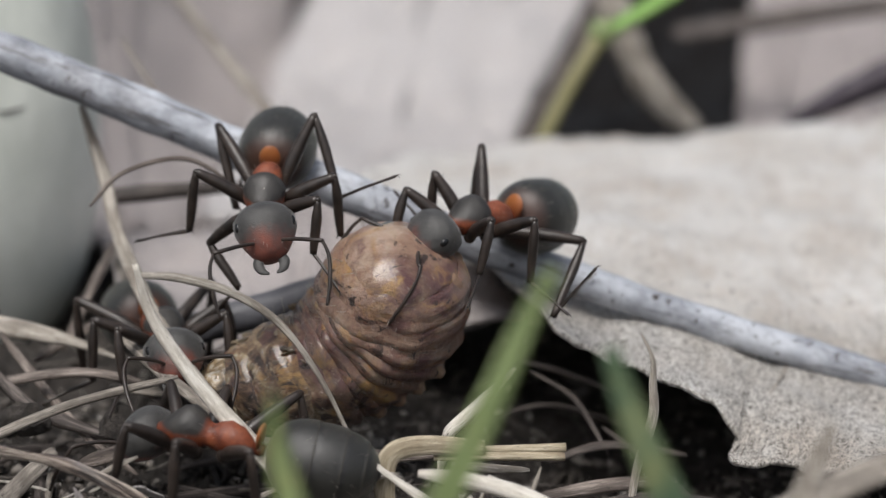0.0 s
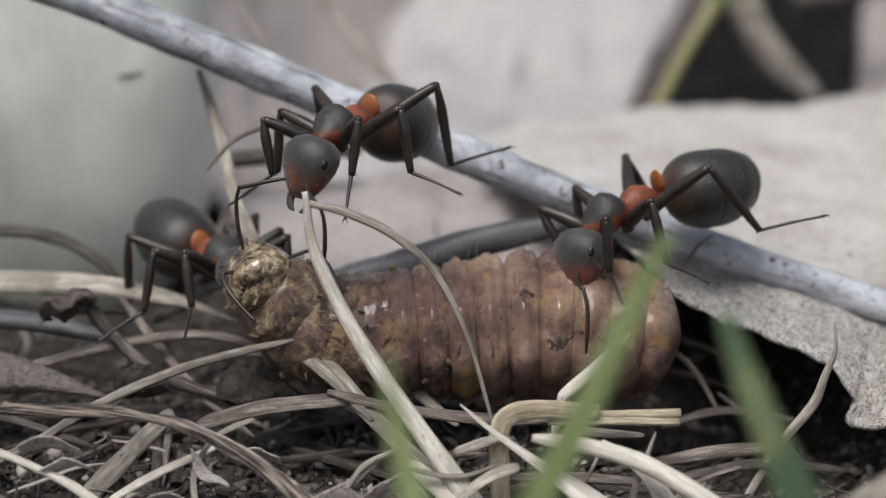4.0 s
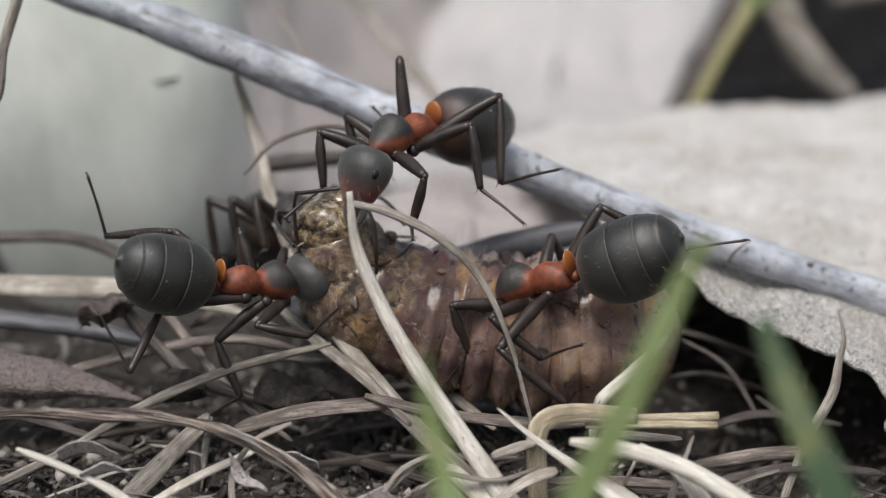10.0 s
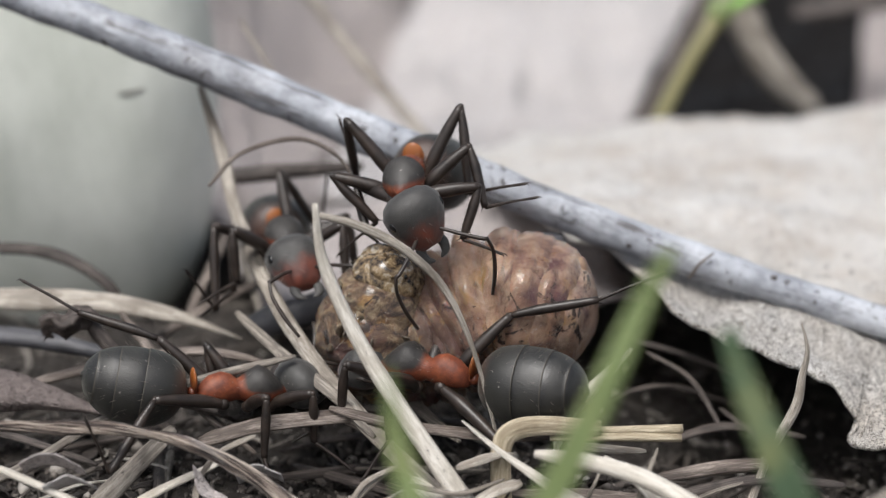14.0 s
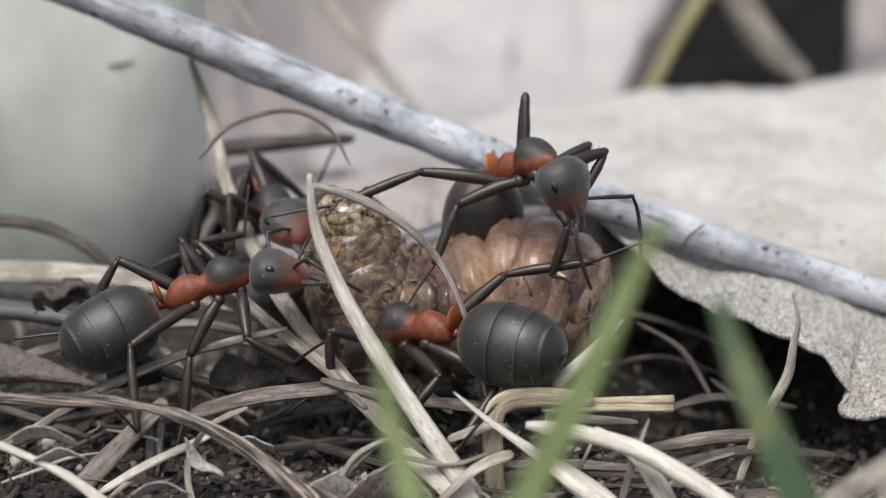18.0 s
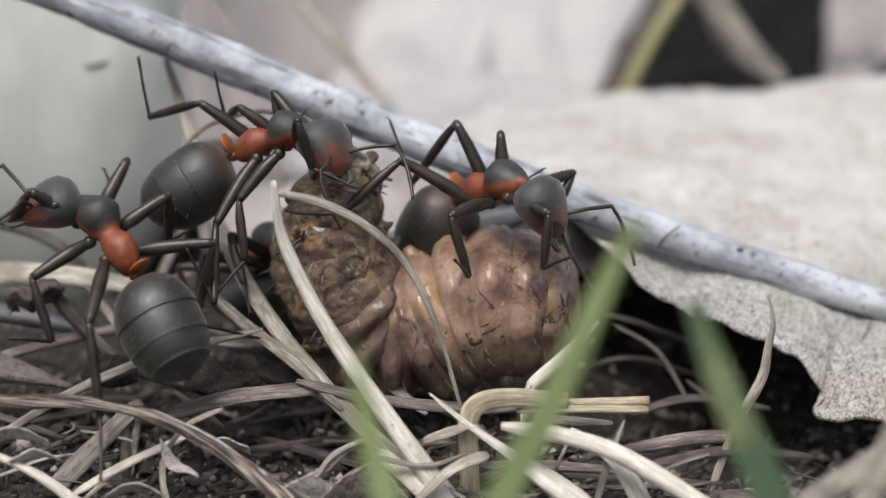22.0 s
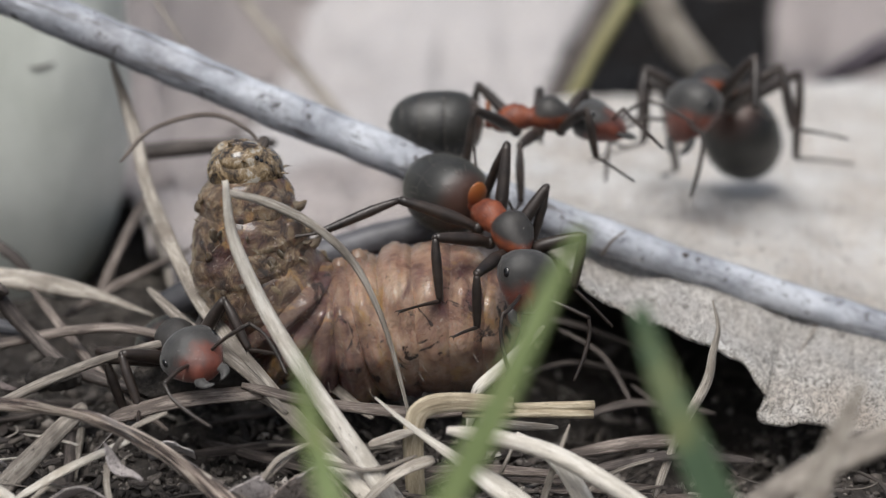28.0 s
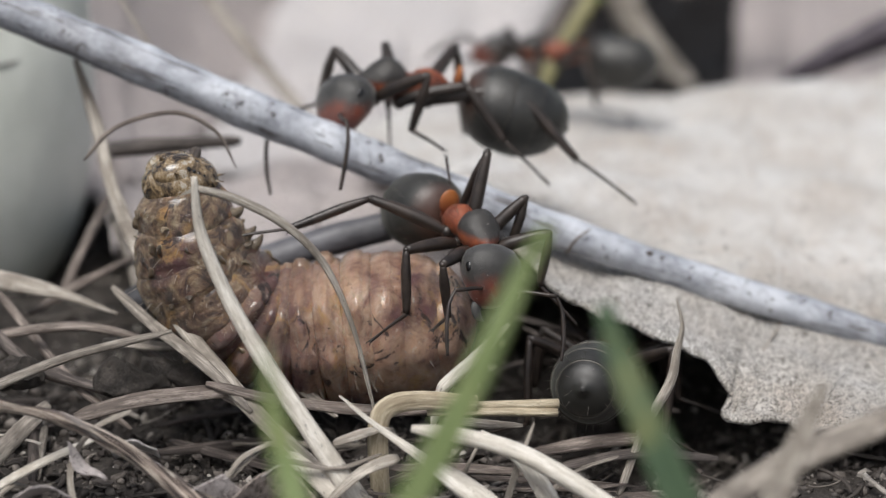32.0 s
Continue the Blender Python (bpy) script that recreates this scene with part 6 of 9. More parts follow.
def move_straw():
    tips = [
        (0, (-4.99, -4.50, 6.51)),
        (1, (-4.23, -4.50, 7.51)),
        (2, (-3.90, -4.50, 7.33)),
        (3, (-3.93, -4.50, 6.98)),
        (5.5, (-3.06, -4.50, 7.81)),
        (6, (-3.86, -4.50, 7.56)),
        (7, (-2.67, -4.50, 8.47)),
        (8, (-3.53, -4.50, 7.59)),
        (9, (-2.76, -4.50, 8.05)),
        (10, (-3.42, -4.50, 7.48)),
        (11, (-3.50, -4.50, 7.49)),
        (12, (-4.79, -4.50, 6.24)),
        (13, (-4.75, -4.50, 7.04)),
        (14, (-3.67, -4.50, 8.04)),
        (16.5, (-3.51, -4.50, 8.15)),
        (17, (-3.49, -4.50, 8.17)),
        (18, (-3.58, -4.50, 8.08)),
        (19, (-3.55, -4.50, 8.15)),
        (20, (-3.66, -4.50, 8.08)),
        (21, (-3.59, -4.50, 8.10)),
        (22, (-3.88, -4.50, 7.91)),
        (23, (-3.84, -4.50, 7.86)),
        (24, (-3.83, -4.50, 7.94)),
        (24.5, (-3.84, -4.50, 7.97)),
        (25, (-3.81, -4.50, 7.98)),
        (26, (-3.83, -4.50, 7.97)),
        (26.5, (-3.90, -4.50, 7.95)),
        (28.5, (-3.74, -4.50, 8.14)),
        (29, (-3.69, -4.50, 8.25)),
        (30, (-3.76, -4.50, 8.01)),
        (31, (-3.65, -4.50, 8.19)),
        (32, (-3.66, -4.50, 8.15)),
    ]
    rows = []
    for t in STEPS:
        tip = Vector(blend([(a, np.array(b)) for a, b in tips], t))
        turn = (STRAW_TIP - STRAW_BASE).rotation_difference(tip - STRAW_BASE)
        m = turn.to_matrix().to_4x4()
        m.translation = STRAW_BASE * MM
        rows.append((t, m))
    walk(LEANING_STRAW, rows)


def move_stalk():
    leans = ((0, -13), (0.5, -3), (1, 6), (2, 8), (3, 10), (3.5, 11), (5.5, 14), (6, 15), (7, 9), (8, 2.5), (9, 0), (32, 0))
    rows = []
    for t, a in leans:
        m = Matrix.Rotation(radians(a), 4, "Y")
        m.translation = STALK_BASE * MM
        rows.append((t, m))
    walk(GREY_STALK, rows)


def move_leaf():
    """The leaf's front edge and the twig on it lift a little while the ants tug below."""
    pivot = Matrix.Translation((0, 0.014, 0.0045))
    lifts = ((0, 0.0), (2, 0.05), (3, 0.15), (3.5, 0.16), (5.5, 0.24), (6, 0.42), (7, 0.46), (8, 0.12), (9, 0.04), (10, 0.0), (32, 0.0))
    walk(DRY_LEAF, [(t, pivot @ Matrix.Rotation(-h / 16, 4, "X") @ pivot.inverted()) for t, h in lifts])
    walk(TWIG, [(t, Matrix.Translation((0, 0, 0.5 * h * MM))) for t, h in lifts])


def places():
    body("A", 0, (-2.11, 0.60, 7.98), (-0.05, -0.96, -0.26), (0.01, -0.26, 0.96), (0.16, -0.79, -0.59), (0.13, 0.96, 0.25))
    body("A", 1, (0.08, 0.60, 6.59), (0.15, -0.89, -0.43), (-0.01, -0.43, 0.90), (0.47, -0.55, -0.69), (-0.12, 0.89, 0.43))
    body("A", 2, (-3.00, -0.20, 9.13), (-0.57, -0.81, -0.12), (-0.18, -0.02, 0.98), (-0.66, -0.21, -0.72), (0.46, 0.89, 0.04))
    body("A", 3, (-3.36, -0.20, 8.38), (-0.51, -0.82, -0.24), (-0.25, -0.13, 0.96), (-0.36, -0.24, -0.90), (0.48, 0.88, 0.04))
    body("A", 5.5, (-2.79, -0.20, 9.69), (-0.33, -0.91, 0.24), (0.11, 0.21, 0.97), (-0.37, -0.49, -0.79), (0.26, 0.79, -0.55))
    body("A", 6, (-3.57, -0.20, 8.94), (-0.41, -0.91, 0.09), (0.07, 0.07, 1.00), (-0.23, -0.23, -0.95), (0.44, 0.72, -0.53))
    body("A", 7, (-2.11, -0.20, 9.66), (-0.31, -0.94, 0.13), (0.06, 0.11, 0.99), (-0.34, -0.21, -0.92), (0.19, 0.88, -0.44))
    body("A", 8, (-2.35, -0.20, 8.52), (-0.37, -0.91, 0.15), (0.09, 0.13, 0.99), (-0.58, -0.24, -0.78), (0.17, 0.91, -0.38))
    body("A", 9, (-1.84, -0.20, 9.51), (-0.48, -0.87, 0.08), (-0.10, 0.14, 0.99), (-0.41, -0.21, -0.89), (0.43, 0.83, -0.35))
    body("A", 10, (-2.51, -0.20, 8.77), (-0.58, -0.81, -0.09), (-0.17, 0.00, 0.99), (-0.36, -0.31, -0.88), (0.58, 0.81, -0.11))
    body("A", 11, (-2.72, -0.20, 8.43), (-0.64, -0.77, -0.01), (-0.11, 0.07, 0.99), (-0.47, -0.23, -0.85), (0.55, 0.80, -0.25))
    body("A", 12, (-3.51, -0.20, 7.87), (-0.56, -0.82, -0.07), (-0.15, 0.03, 0.99), (-0.40, -0.35, -0.85), (0.62, 0.77, -0.15))
    body("A", 13, (-3.22, -0.20, 7.85), (-0.48, -0.87, -0.09), (-0.17, -0.00, 0.98), (-0.16, -0.25, -0.96), (0.55, 0.80, -0.25))
    body("A", 14, (-1.39, -0.20, 7.90), (-0.12, -0.99, -0.07), (-0.15, -0.05, 0.99), (0.51, -0.20, -0.84), (0.37, 0.89, -0.26))
    body("A", 14.5, (-0.95, -0.20, 7.59), (-0.11, -0.99, 0.05), (-0.14, 0.07, 0.99), (0.38, -0.22, -0.90), (0.34, 0.83, -0.43))
    body("A", 16.5, (1.57, -0.60, 7.62), (0.37, -0.91, 0.17), (-0.14, 0.12, 0.98), (0.20, -0.24, -0.95), (-0.21, 0.71, -0.67))
    body("A", 17, (1.67, -0.60, 7.58), (0.33, -0.90, 0.28), (-0.17, 0.24, 0.96), (0.15, -0.24, -0.96), (-0.16, 0.59, -0.79))
    body("A", 18, (2.20, -0.60, 7.53), (0.55, -0.76, 0.33), (-0.19, 0.27, 0.94), (0.39, -0.24, -0.89), (-0.21, 0.49, -0.85))
    body("A", 19, (2.40, -0.60, 7.30), (0.65, -0.69, 0.33), (-0.24, 0.23, 0.94), (0.52, -0.24, -0.82), (-0.31, 0.55, -0.77))
    body("A", 20, (2.42, -0.60, 7.27), (0.69, -0.66, 0.28), (-0.22, 0.18, 0.96), (0.53, -0.24, -0.81), (-0.41, 0.55, -0.73))
    body("A", 21, (2.36, -0.60, 7.05), (0.68, -0.67, 0.30), (-0.23, 0.20, 0.95), (0.53, -0.24, -0.81), (-0.24, 0.60, -0.77))
    body("A", 22, (2.02, -0.60, 6.95), (0.65, -0.70, 0.29), (-0.21, 0.20, 0.96), (0.57, -0.24, -0.79), (-0.39, 0.57, -0.73))
    body("A", 23, (2.67, -0.60, 6.60), (0.91, -0.42, -0.04), (-0.01, -0.11, 0.99), (0.30, -0.77, -0.56), (-0.86, -0.05, -0.42))
    body("A", 24, (3.87, -0.61, 5.89), (0.82, -0.55, -0.14), (0.07, -0.15, 0.99), (-0.11, -0.78, -0.61), (-0.86, -0.08, -0.40))
    body("A", 24.5, (4.15, -0.62, 6.00), (0.74, -0.63, -0.22), (0.07, -0.26, 0.96), (-0.28, -0.70, -0.66), (-0.90, 0.05, -0.30))
    body("A", 25, (4.07, -0.62, 6.43), (0.68, -0.65, -0.33), (0.15, -0.32, 0.94), (-0.41, -0.34, -0.85), (-0.84, 0.45, 0.10))
    body("A", 26, (3.91, -0.62, 6.47), (0.70, -0.62, -0.34), (0.19, -0.30, 0.93), (-0.36, -0.22, -0.91), (-0.78, 0.62, -0.08))
    body("A", 26.5, (3.82, -0.62, 6.40), (0.70, -0.64, -0.31), (0.17, -0.28, 0.94), (-0.36, -0.22, -0.91), (-0.75, 0.60, -0.25))
    body("A", 28.5, (3.77, -0.60, 5.71), (0.38, -0.88, -0.28), (0.22, -0.20, 0.95), (0.13, -0.55, -0.83), (-0.34, 0.93, 0.15))
    body("A", 29, (4.02, -0.60, 5.79), (0.29, -0.93, -0.23), (0.25, -0.16, 0.96), (0.14, -0.50, -0.85), (-0.23, 0.97, 0.05))
    body("A", 30, (4.35, -0.60, 5.74), (0.39, -0.91, -0.16), (0.18, -0.09, 0.98), (-0.01, -0.40, -0.92), (-0.49, 0.86, -0.12))
    body("A", 31, (4.18, -0.60, 5.90), (0.43, -0.90, -0.10), (0.14, -0.04, 0.99), (0.06, -0.51, -0.86), (-0.50, 0.86, -0.13))
    body("A", 32, (3.87, -0.60, 5.80), (0.37, -0.92, -0.13), (0.18, -0.07, 0.98), (0.00, -0.52, -0.85), (-0.39, 0.91, -0.13))
    body("B", 0, (4.05, 0.60, 7.12), (-0.66, -0.74, 0.08), (0.16, -0.03, 0.99), (-0.80, -0.36, -0.48), (0.52, 0.85, -0.09))
    body("B", 0.5, (4.25, 0.40, 5.94), (-0.67, -0.71, -0.21), (-0.14, -0.16, 0.98), (-0.40, -0.57, -0.72), (0.70, 0.69, 0.16))
    body("B", 1, (4.37, 0.40, 4.79), (-0.50, -0.63, -0.59), (-0.43, -0.41, 0.80), (-0.47, -0.23, -0.85), (0.34, 0.72, 0.60))
    body("B", 2, (5.81, 0.60, 6.50), (-0.76, -0.58, -0.29), (-0.32, -0.06, 0.95), (-0.17, -0.24, -0.95), (0.83, 0.56, 0.02))
    body("B", 3, (5.97, 0.60, 6.75), (-0.80, -0.56, -0.23), (-0.26, -0.02, 0.96), (-0.14, -0.24, -0.96), (0.88, 0.46, -0.15))
    body("B", 5.5, (2.85, 0.20, 5.72), (-0.81, -0.46, -0.37), (-0.36, -0.12, 0.93), (-0.20, -0.66, -0.72), (0.90, 0.25, 0.35))
    body("B", 6, (4.00, 0.20, 6.17), (-0.87, -0.37, -0.31), (-0.31, -0.08, 0.95), (-0.26, -0.66, -0.70), (0.91, 0.24, 0.34))
    body("B", 7, (4.37, 0.20, 6.46), (-0.96, -0.01, -0.30), (-0.30, -0.03, 0.95), (-0.41, -0.22, -0.88), (0.99, -0.10, 0.13))
    body("B", 8, (1.07, -1.52, 5.48), (-0.72, -0.12, -0.68), (-0.68, -0.08, 0.73), (0.26, -0.78, -0.58), (0.87, -0.26, 0.42))
    body("B", 8.5, (-0.08, -1.80, 4.55), (-0.33, 0.71, -0.63), (-0.49, 0.44, 0.75), (-0.07, -0.06, -1.00), (0.42, -0.66, 0.62))
    body("B", 9, (-0.98, -1.85, 4.24), (-0.32, 0.70, -0.63), (-0.42, 0.49, 0.76), (0.06, 0.67, -0.74), (0.55, -0.55, 0.63))
    body("B", 10, (1.12, -1.50, 4.80), (-0.75, 0.55, -0.37), (-0.45, -0.02, 0.89), (-0.21, 0.52, -0.83), (0.88, -0.25, 0.40))
    body("B", 11, (-0.08, -1.80, 4.35), (-0.53, 0.85, -0.08), (-0.22, -0.05, 0.97), (-0.25, 0.91, -0.34), (0.65, -0.71, 0.26))
    body("B", 12, (-2.27, -2.20, 4.19), (-0.25, 0.97, -0.02), (-0.20, -0.03, 0.98), (-0.46, 0.65, -0.60), (0.15, -0.99, -0.02))
    body("B", 13, (-1.44, -2.40, 3.70), (-0.78, 0.61, 0.15), (0.12, -0.09, 0.99), (-0.92, -0.17, -0.35), (0.61, -0.78, -0.15))
    body("B", 14, (-0.89, -2.37, 2.94), (-0.91, 0.40, -0.01), (-0.05, -0.10, 0.99), (-0.67, 0.70, -0.26), (0.94, -0.35, -0.01))
    body("B", 14.5, (-0.84, -2.38, 2.93), (-0.91, 0.42, -0.06), (-0.10, -0.07, 0.99), (-0.64, 0.69, -0.33), (0.95, -0.32, 0.05))
    body("B", 16.5, (-0.57, -2.37, 3.42), (-0.86, 0.49, -0.13), (-0.20, -0.09, 0.98), (-0.40, 0.58, -0.71), (0.93, -0.34, -0.14))
    body("B", 17, (-0.55, -2.37, 3.78), (-0.86, 0.49, -0.13), (-0.20, -0.09, 0.98), (-0.40, 0.53, -0.75), (0.91, -0.35, -0.21))
    body("B", 18, (-0.98, -2.37, 3.31), (-0.79, 0.59, -0.16), (-0.22, -0.04, 0.97), (-0.41, 0.57, -0.71), (0.89, -0.44, -0.08))
    body("B", 19, (-0.94, -2.36, 3.06), (-0.68, 0.73, -0.13), (-0.19, -0.00, 0.98), (-0.35, 0.36, -0.87), (0.79, -0.57, -0.22))
    body("B", 20, (-1.67, -2.40, 3.00), (-0.72, 0.64, -0.25), (-0.25, 0.10, 0.96), (-0.47, 0.65, -0.59), (0.82, -0.55, 0.18))
    body("B", 21, (-2.32, -2.38, 3.01), (-0.66, 0.75, -0.01), (-0.06, -0.05, 1.00), (-0.63, 0.74, -0.25), (0.67, -0.74, -0.05))
    body("B", 21.5, (-3.77, -2.97, 4.10), (-0.54, 0.80, 0.26), (0.21, -0.16, 0.96), (-0.52, 0.85, -0.09), (0.65, -0.74, -0.18))
    body("B", 22, (-8.59, -2.96, 6.25), (-0.59, 0.53, 0.61), (0.34, -0.52, 0.78), (-0.96, -0.23, -0.16), (0.46, -0.49, -0.74))
    body("B", 22.5, (-10.40, -2.97, 6.81), (-0.61, 0.70, 0.36), (0.16, -0.33, 0.93), (-0.99, -0.08, -0.12), (0.60, -0.68, -0.43))
    body("B", 23, (-15.40, -3.02, 7.61), (-0.85, 0.46, 0.24), (0.17, -0.18, 0.97), (-0.93, -0.14, -0.35), (0.85, -0.40, -0.34))
    body("B", 24, (-17.73, -3.06, 8.56), (-0.93, 0.37, 0.07), (0.02, -0.14, 0.99), (-0.83, -0.11, -0.55), (0.97, -0.21, -0.12))
    body("B", 32, (-19.60, -3.07, 7.53), (-0.93, 0.36, 0.03), (-0.01, -0.13, 0.99), (-0.93, -0.35, -0.10), (0.98, -0.18, -0.05))
    body("F", 0, (-21.21, -2.50, 6.82), (0.95, -0.30, -0.01), (0.00, -0.00, 1.00), (0.98, 0.03, -0.18), (-0.90, 0.44, 0.00))
    body("F", 5.5, (-21.70, -2.50, 5.74), (0.97, -0.23, -0.02), (0.02, -0.01, 1.00), (0.97, 0.12, -0.21), (-0.91, 0.41, 0.01))
    body("F", 6.5, (-13.59, -2.50, 6.40), (0.96, -0.28, 0.02), (-0.02, 0.00, 1.00), (0.96, -0.09, -0.26), (-0.87, 0.48, -0.07))
    body("F", 7, (-10.57, -2.50, 6.72), (0.93, -0.35, 0.06), (-0.05, 0.03, 1.00), (0.88, 0.01, -0.47), (-0.87, 0.48, -0.13))
    body("F", 7.5, (-8.85, -2.20, 7.23), (0.80, -0.51, 0.32), (-0.22, 0.24, 0.94), (0.98, -0.22, 0.00), (-0.69, 0.60, -0.40))
    body("F", 8, (-7.48, -1.93, 5.91), (0.57, 0.79, -0.21), (0.34, 0.01, 0.94), (0.76, 0.64, 0.08), (-0.65, -0.68, 0.33))
    body("F", 8.5, (-7.16, -1.97, 5.41), (0.66, 0.64, -0.40), (0.48, 0.06, 0.88), (0.58, 0.77, -0.26), (-0.65, -0.60, 0.46))
    body("F", 9, (-6.07, -1.99, 5.09), (0.70, 0.66, -0.29), (0.36, 0.03, 0.93), (0.96, 0.25, 0.12), (-0.54, -0.73, 0.41))
    body("F", 10, (-6.42, -1.99, 4.94), (0.75, 0.61, -0.24), (0.32, -0.03, 0.95), (0.68, 0.67, 0.29), (-0.80, -0.48, 0.35))
    body("F", 11, (-5.14, -2.17, 4.23), (0.87, 0.48, 0.09), (0.00, -0.20, 0.98), (0.48, 0.87, 0.09), (-0.95, -0.27, -0.17))
    body("F", 12, (-6.32, -2.32, 3.46), (0.81, 0.58, 0.03), (0.07, -0.15, 0.99), (0.59, 0.81, -0.00), (-0.89, -0.45, -0.07))
    body("F", 13, (-7.09, -2.59, 2.10), (0.97, -0.20, -0.15), (0.13, -0.13, 0.98), (0.52, -0.63, -0.58), (-0.97, -0.12, 0.19))
    body("F", 14, (-5.93, -2.59, 2.41), (0.93, 0.35, -0.13), (0.16, -0.06, 0.99), (0.71, 0.70, 0.09), (-0.97, -0.10, 0.20))
    body("F", 16.5, (-6.39, -2.40, 3.43), (0.99, 0.05, 0.12), (-0.12, -0.13, 0.99), (0.99, -0.14, 0.08), (-0.95, -0.23, -0.20))
    body("F", 17, (-6.73, -2.37, 3.81), (0.96, 0.28, 0.08), (-0.05, -0.13, 0.99), (0.99, 0.04, -0.11), (-0.91, -0.35, -0.22))
    body("F", 18, (-6.60, -2.17, 4.52), (0.94, 0.22, 0.25), (-0.22, -0.15, 0.96), (0.99, -0.15, 0.00), (-0.85, -0.38, -0.37))
    body("F", 19, (-7.18, -2.01, 4.21), (0.80, 0.46, 0.38), (-0.34, -0.16, 0.93), (0.76, 0.60, 0.26), (-0.91, -0.27, -0.32))
    body("F", 20, (-6.32, -1.47, 6.09), (0.73, 0.46, 0.50), (-0.51, -0.12, 0.85), (0.84, 0.42, 0.34), (-0.74, -0.37, -0.56))
    body("F", 21, (-5.43, -0.99, 7.52), (0.88, 0.19, 0.44), (-0.42, -0.15, 0.90), (1.00, -0.07, -0.05), (-0.79, -0.26, -0.56))
    body("F", 22, (-4.15, -0.44, 8.33), (0.89, -0.30, 0.34), (-0.37, -0.03, 0.93), (0.51, -0.61, -0.60), (-0.82, -0.07, -0.57))
    body("F", 22.5, (-4.23, 0.05, 8.11), (0.91, -0.41, 0.02), (-0.05, -0.05, 1.00), (0.67, -0.67, -0.33), (-0.99, 0.12, -0.03))
    body("F", 23, (-4.05, 0.02, 8.74), (0.94, -0.32, -0.14), (0.11, -0.09, 0.99), (0.69, -0.60, -0.41), (-0.96, 0.15, 0.22))
    body("F", 24, (-3.92, 0.04, 8.79), (0.97, -0.26, -0.02), (-0.00, -0.09, 1.00), (0.46, -0.77, -0.44), (-0.99, 0.11, -0.04))
    body("F", 24.5, (-3.85, 0.03, 8.86), (0.97, -0.26, -0.03), (0.00, -0.10, 1.00), (0.44, -0.63, -0.64), (-0.99, 0.08, -0.08))
    body("F", 25, (-3.61, 0.02, 8.80), (0.97, -0.21, -0.15), (0.13, -0.11, 0.99), (0.46, -0.56, -0.69), (-0.98, 0.15, 0.12))
    body("F", 25.5, (-3.97, 0.02, 9.17), (0.94, -0.20, -0.28), (0.25, -0.13, 0.96), (0.77, -0.42, -0.48), (-0.90, 0.26, 0.34))
    body("F", 26, (-8.39, 0.50, 9.85), (0.49, -0.87, -0.05), (0.12, 0.00, 0.99), (0.45, -0.44, -0.78), (-0.50, 0.85, -0.16))
    body("F", 26.5, (-5.22, 2.03, 11.12), (0.98, -0.13, 0.15), (-0.15, -0.01, 0.99), (0.68, -0.51, -0.53), (-0.94, -0.04, -0.32))
    body("F", 27.5, (1.99, 5.01, 9.10), (0.98, -0.12, 0.15), (-0.15, -0.01, 0.99), (0.77, -0.59, -0.23), (-0.97, 0.09, -0.23))
    body("F", 28.5, (8.18, 4.19, 7.05), (1.00, -0.03, -0.06), (0.06, -0.03, 1.00), (0.98, -0.18, -0.04), (-0.98, 0.04, 0.18))
    body("F", 29, (7.57, 4.20, 7.81), (0.99, 0.10, 0.05), (-0.05, -0.03, 1.00), (1.00, 0.04, 0.06), (-1.00, 0.07, 0.04))
    body("F", 29.5, (6.40, 8.00, 8.40), (0.94, 0.26, 0.22), (-0.21, -0.06, 0.98), (0.76, 0.60, -0.26), (-0.94, -0.02, -0.33))
    body("F", 30, (8.63, 16.98, 8.54), (0.86, 0.50, 0.11), (-0.08, -0.08, 0.99), (0.51, 0.77, -0.38), (-0.94, -0.32, -0.14))
    body("F", 31, (13.76, 21.98, 8.35), (0.89, 0.40, 0.21), (-0.18, -0.11, 0.98), (0.68, 0.52, -0.51), (-0.87, -0.28, -0.41))
    body("F", 31.5, (11.58, 22.00, 8.76), (-0.45, -0.83, 0.33), (0.17, 0.28, 0.94), (-0.37, -0.81, 0.45), (0.70, 0.70, -0.14))
    body("F", 32, (8.09, 21.98, 7.37), (-0.99, 0.13, 0.06), (0.05, -0.04, 1.00), (-0.99, 0.04, -0.13), (0.99, -0.15, -0.06))
    body("H", 0, (-6.90, 30.00, 21.59), (0.94, -0.31, -0.12), (0.09, -0.10, 0.99), (0.84, 0.50, -0.19), (-0.67, 0.73, 0.12))
    body("H", 25, (-4.51, 26.00, 13.87), (0.90, -0.41, -0.12), (0.08, -0.11, 0.99), (0.85, 0.41, -0.32), (-0.55, 0.83, 0.01))
    body("H", 26, (-0.44, 24.00, 9.47), (0.85, -0.47, -0.23), (0.17, -0.17, 0.97), (0.67, 0.58, -0.46), (-0.43, 0.90, 0.05))
    body("H", 26.5, (2.29, 22.00, 7.37), (0.55, -0.84, -0.06), (0.15, 0.03, 0.99), (0.85, -0.36, -0.38), (-0.35, 0.94, 0.02))
    body("H", 27.5, (9.82, 14.00, 7.77), (-0.30, -0.95, -0.07), (-0.01, -0.07, 1.00), (-0.28, -0.79, -0.55), (0.46, 0.89, -0.06))
    body("H", 28.5, (12.97, 5.14, 8.22), (-0.43, -0.58, 0.69), (-0.01, 0.77, 0.63), (-0.55, -0.07, -0.83), (0.14, 0.09, -0.99))
    body("H", 29, (12.87, 5.07, 8.03), (-0.29, -0.74, 0.60), (-0.42, 0.66, 0.62), (-0.80, -0.56, -0.22), (0.08, 0.54, -0.84))
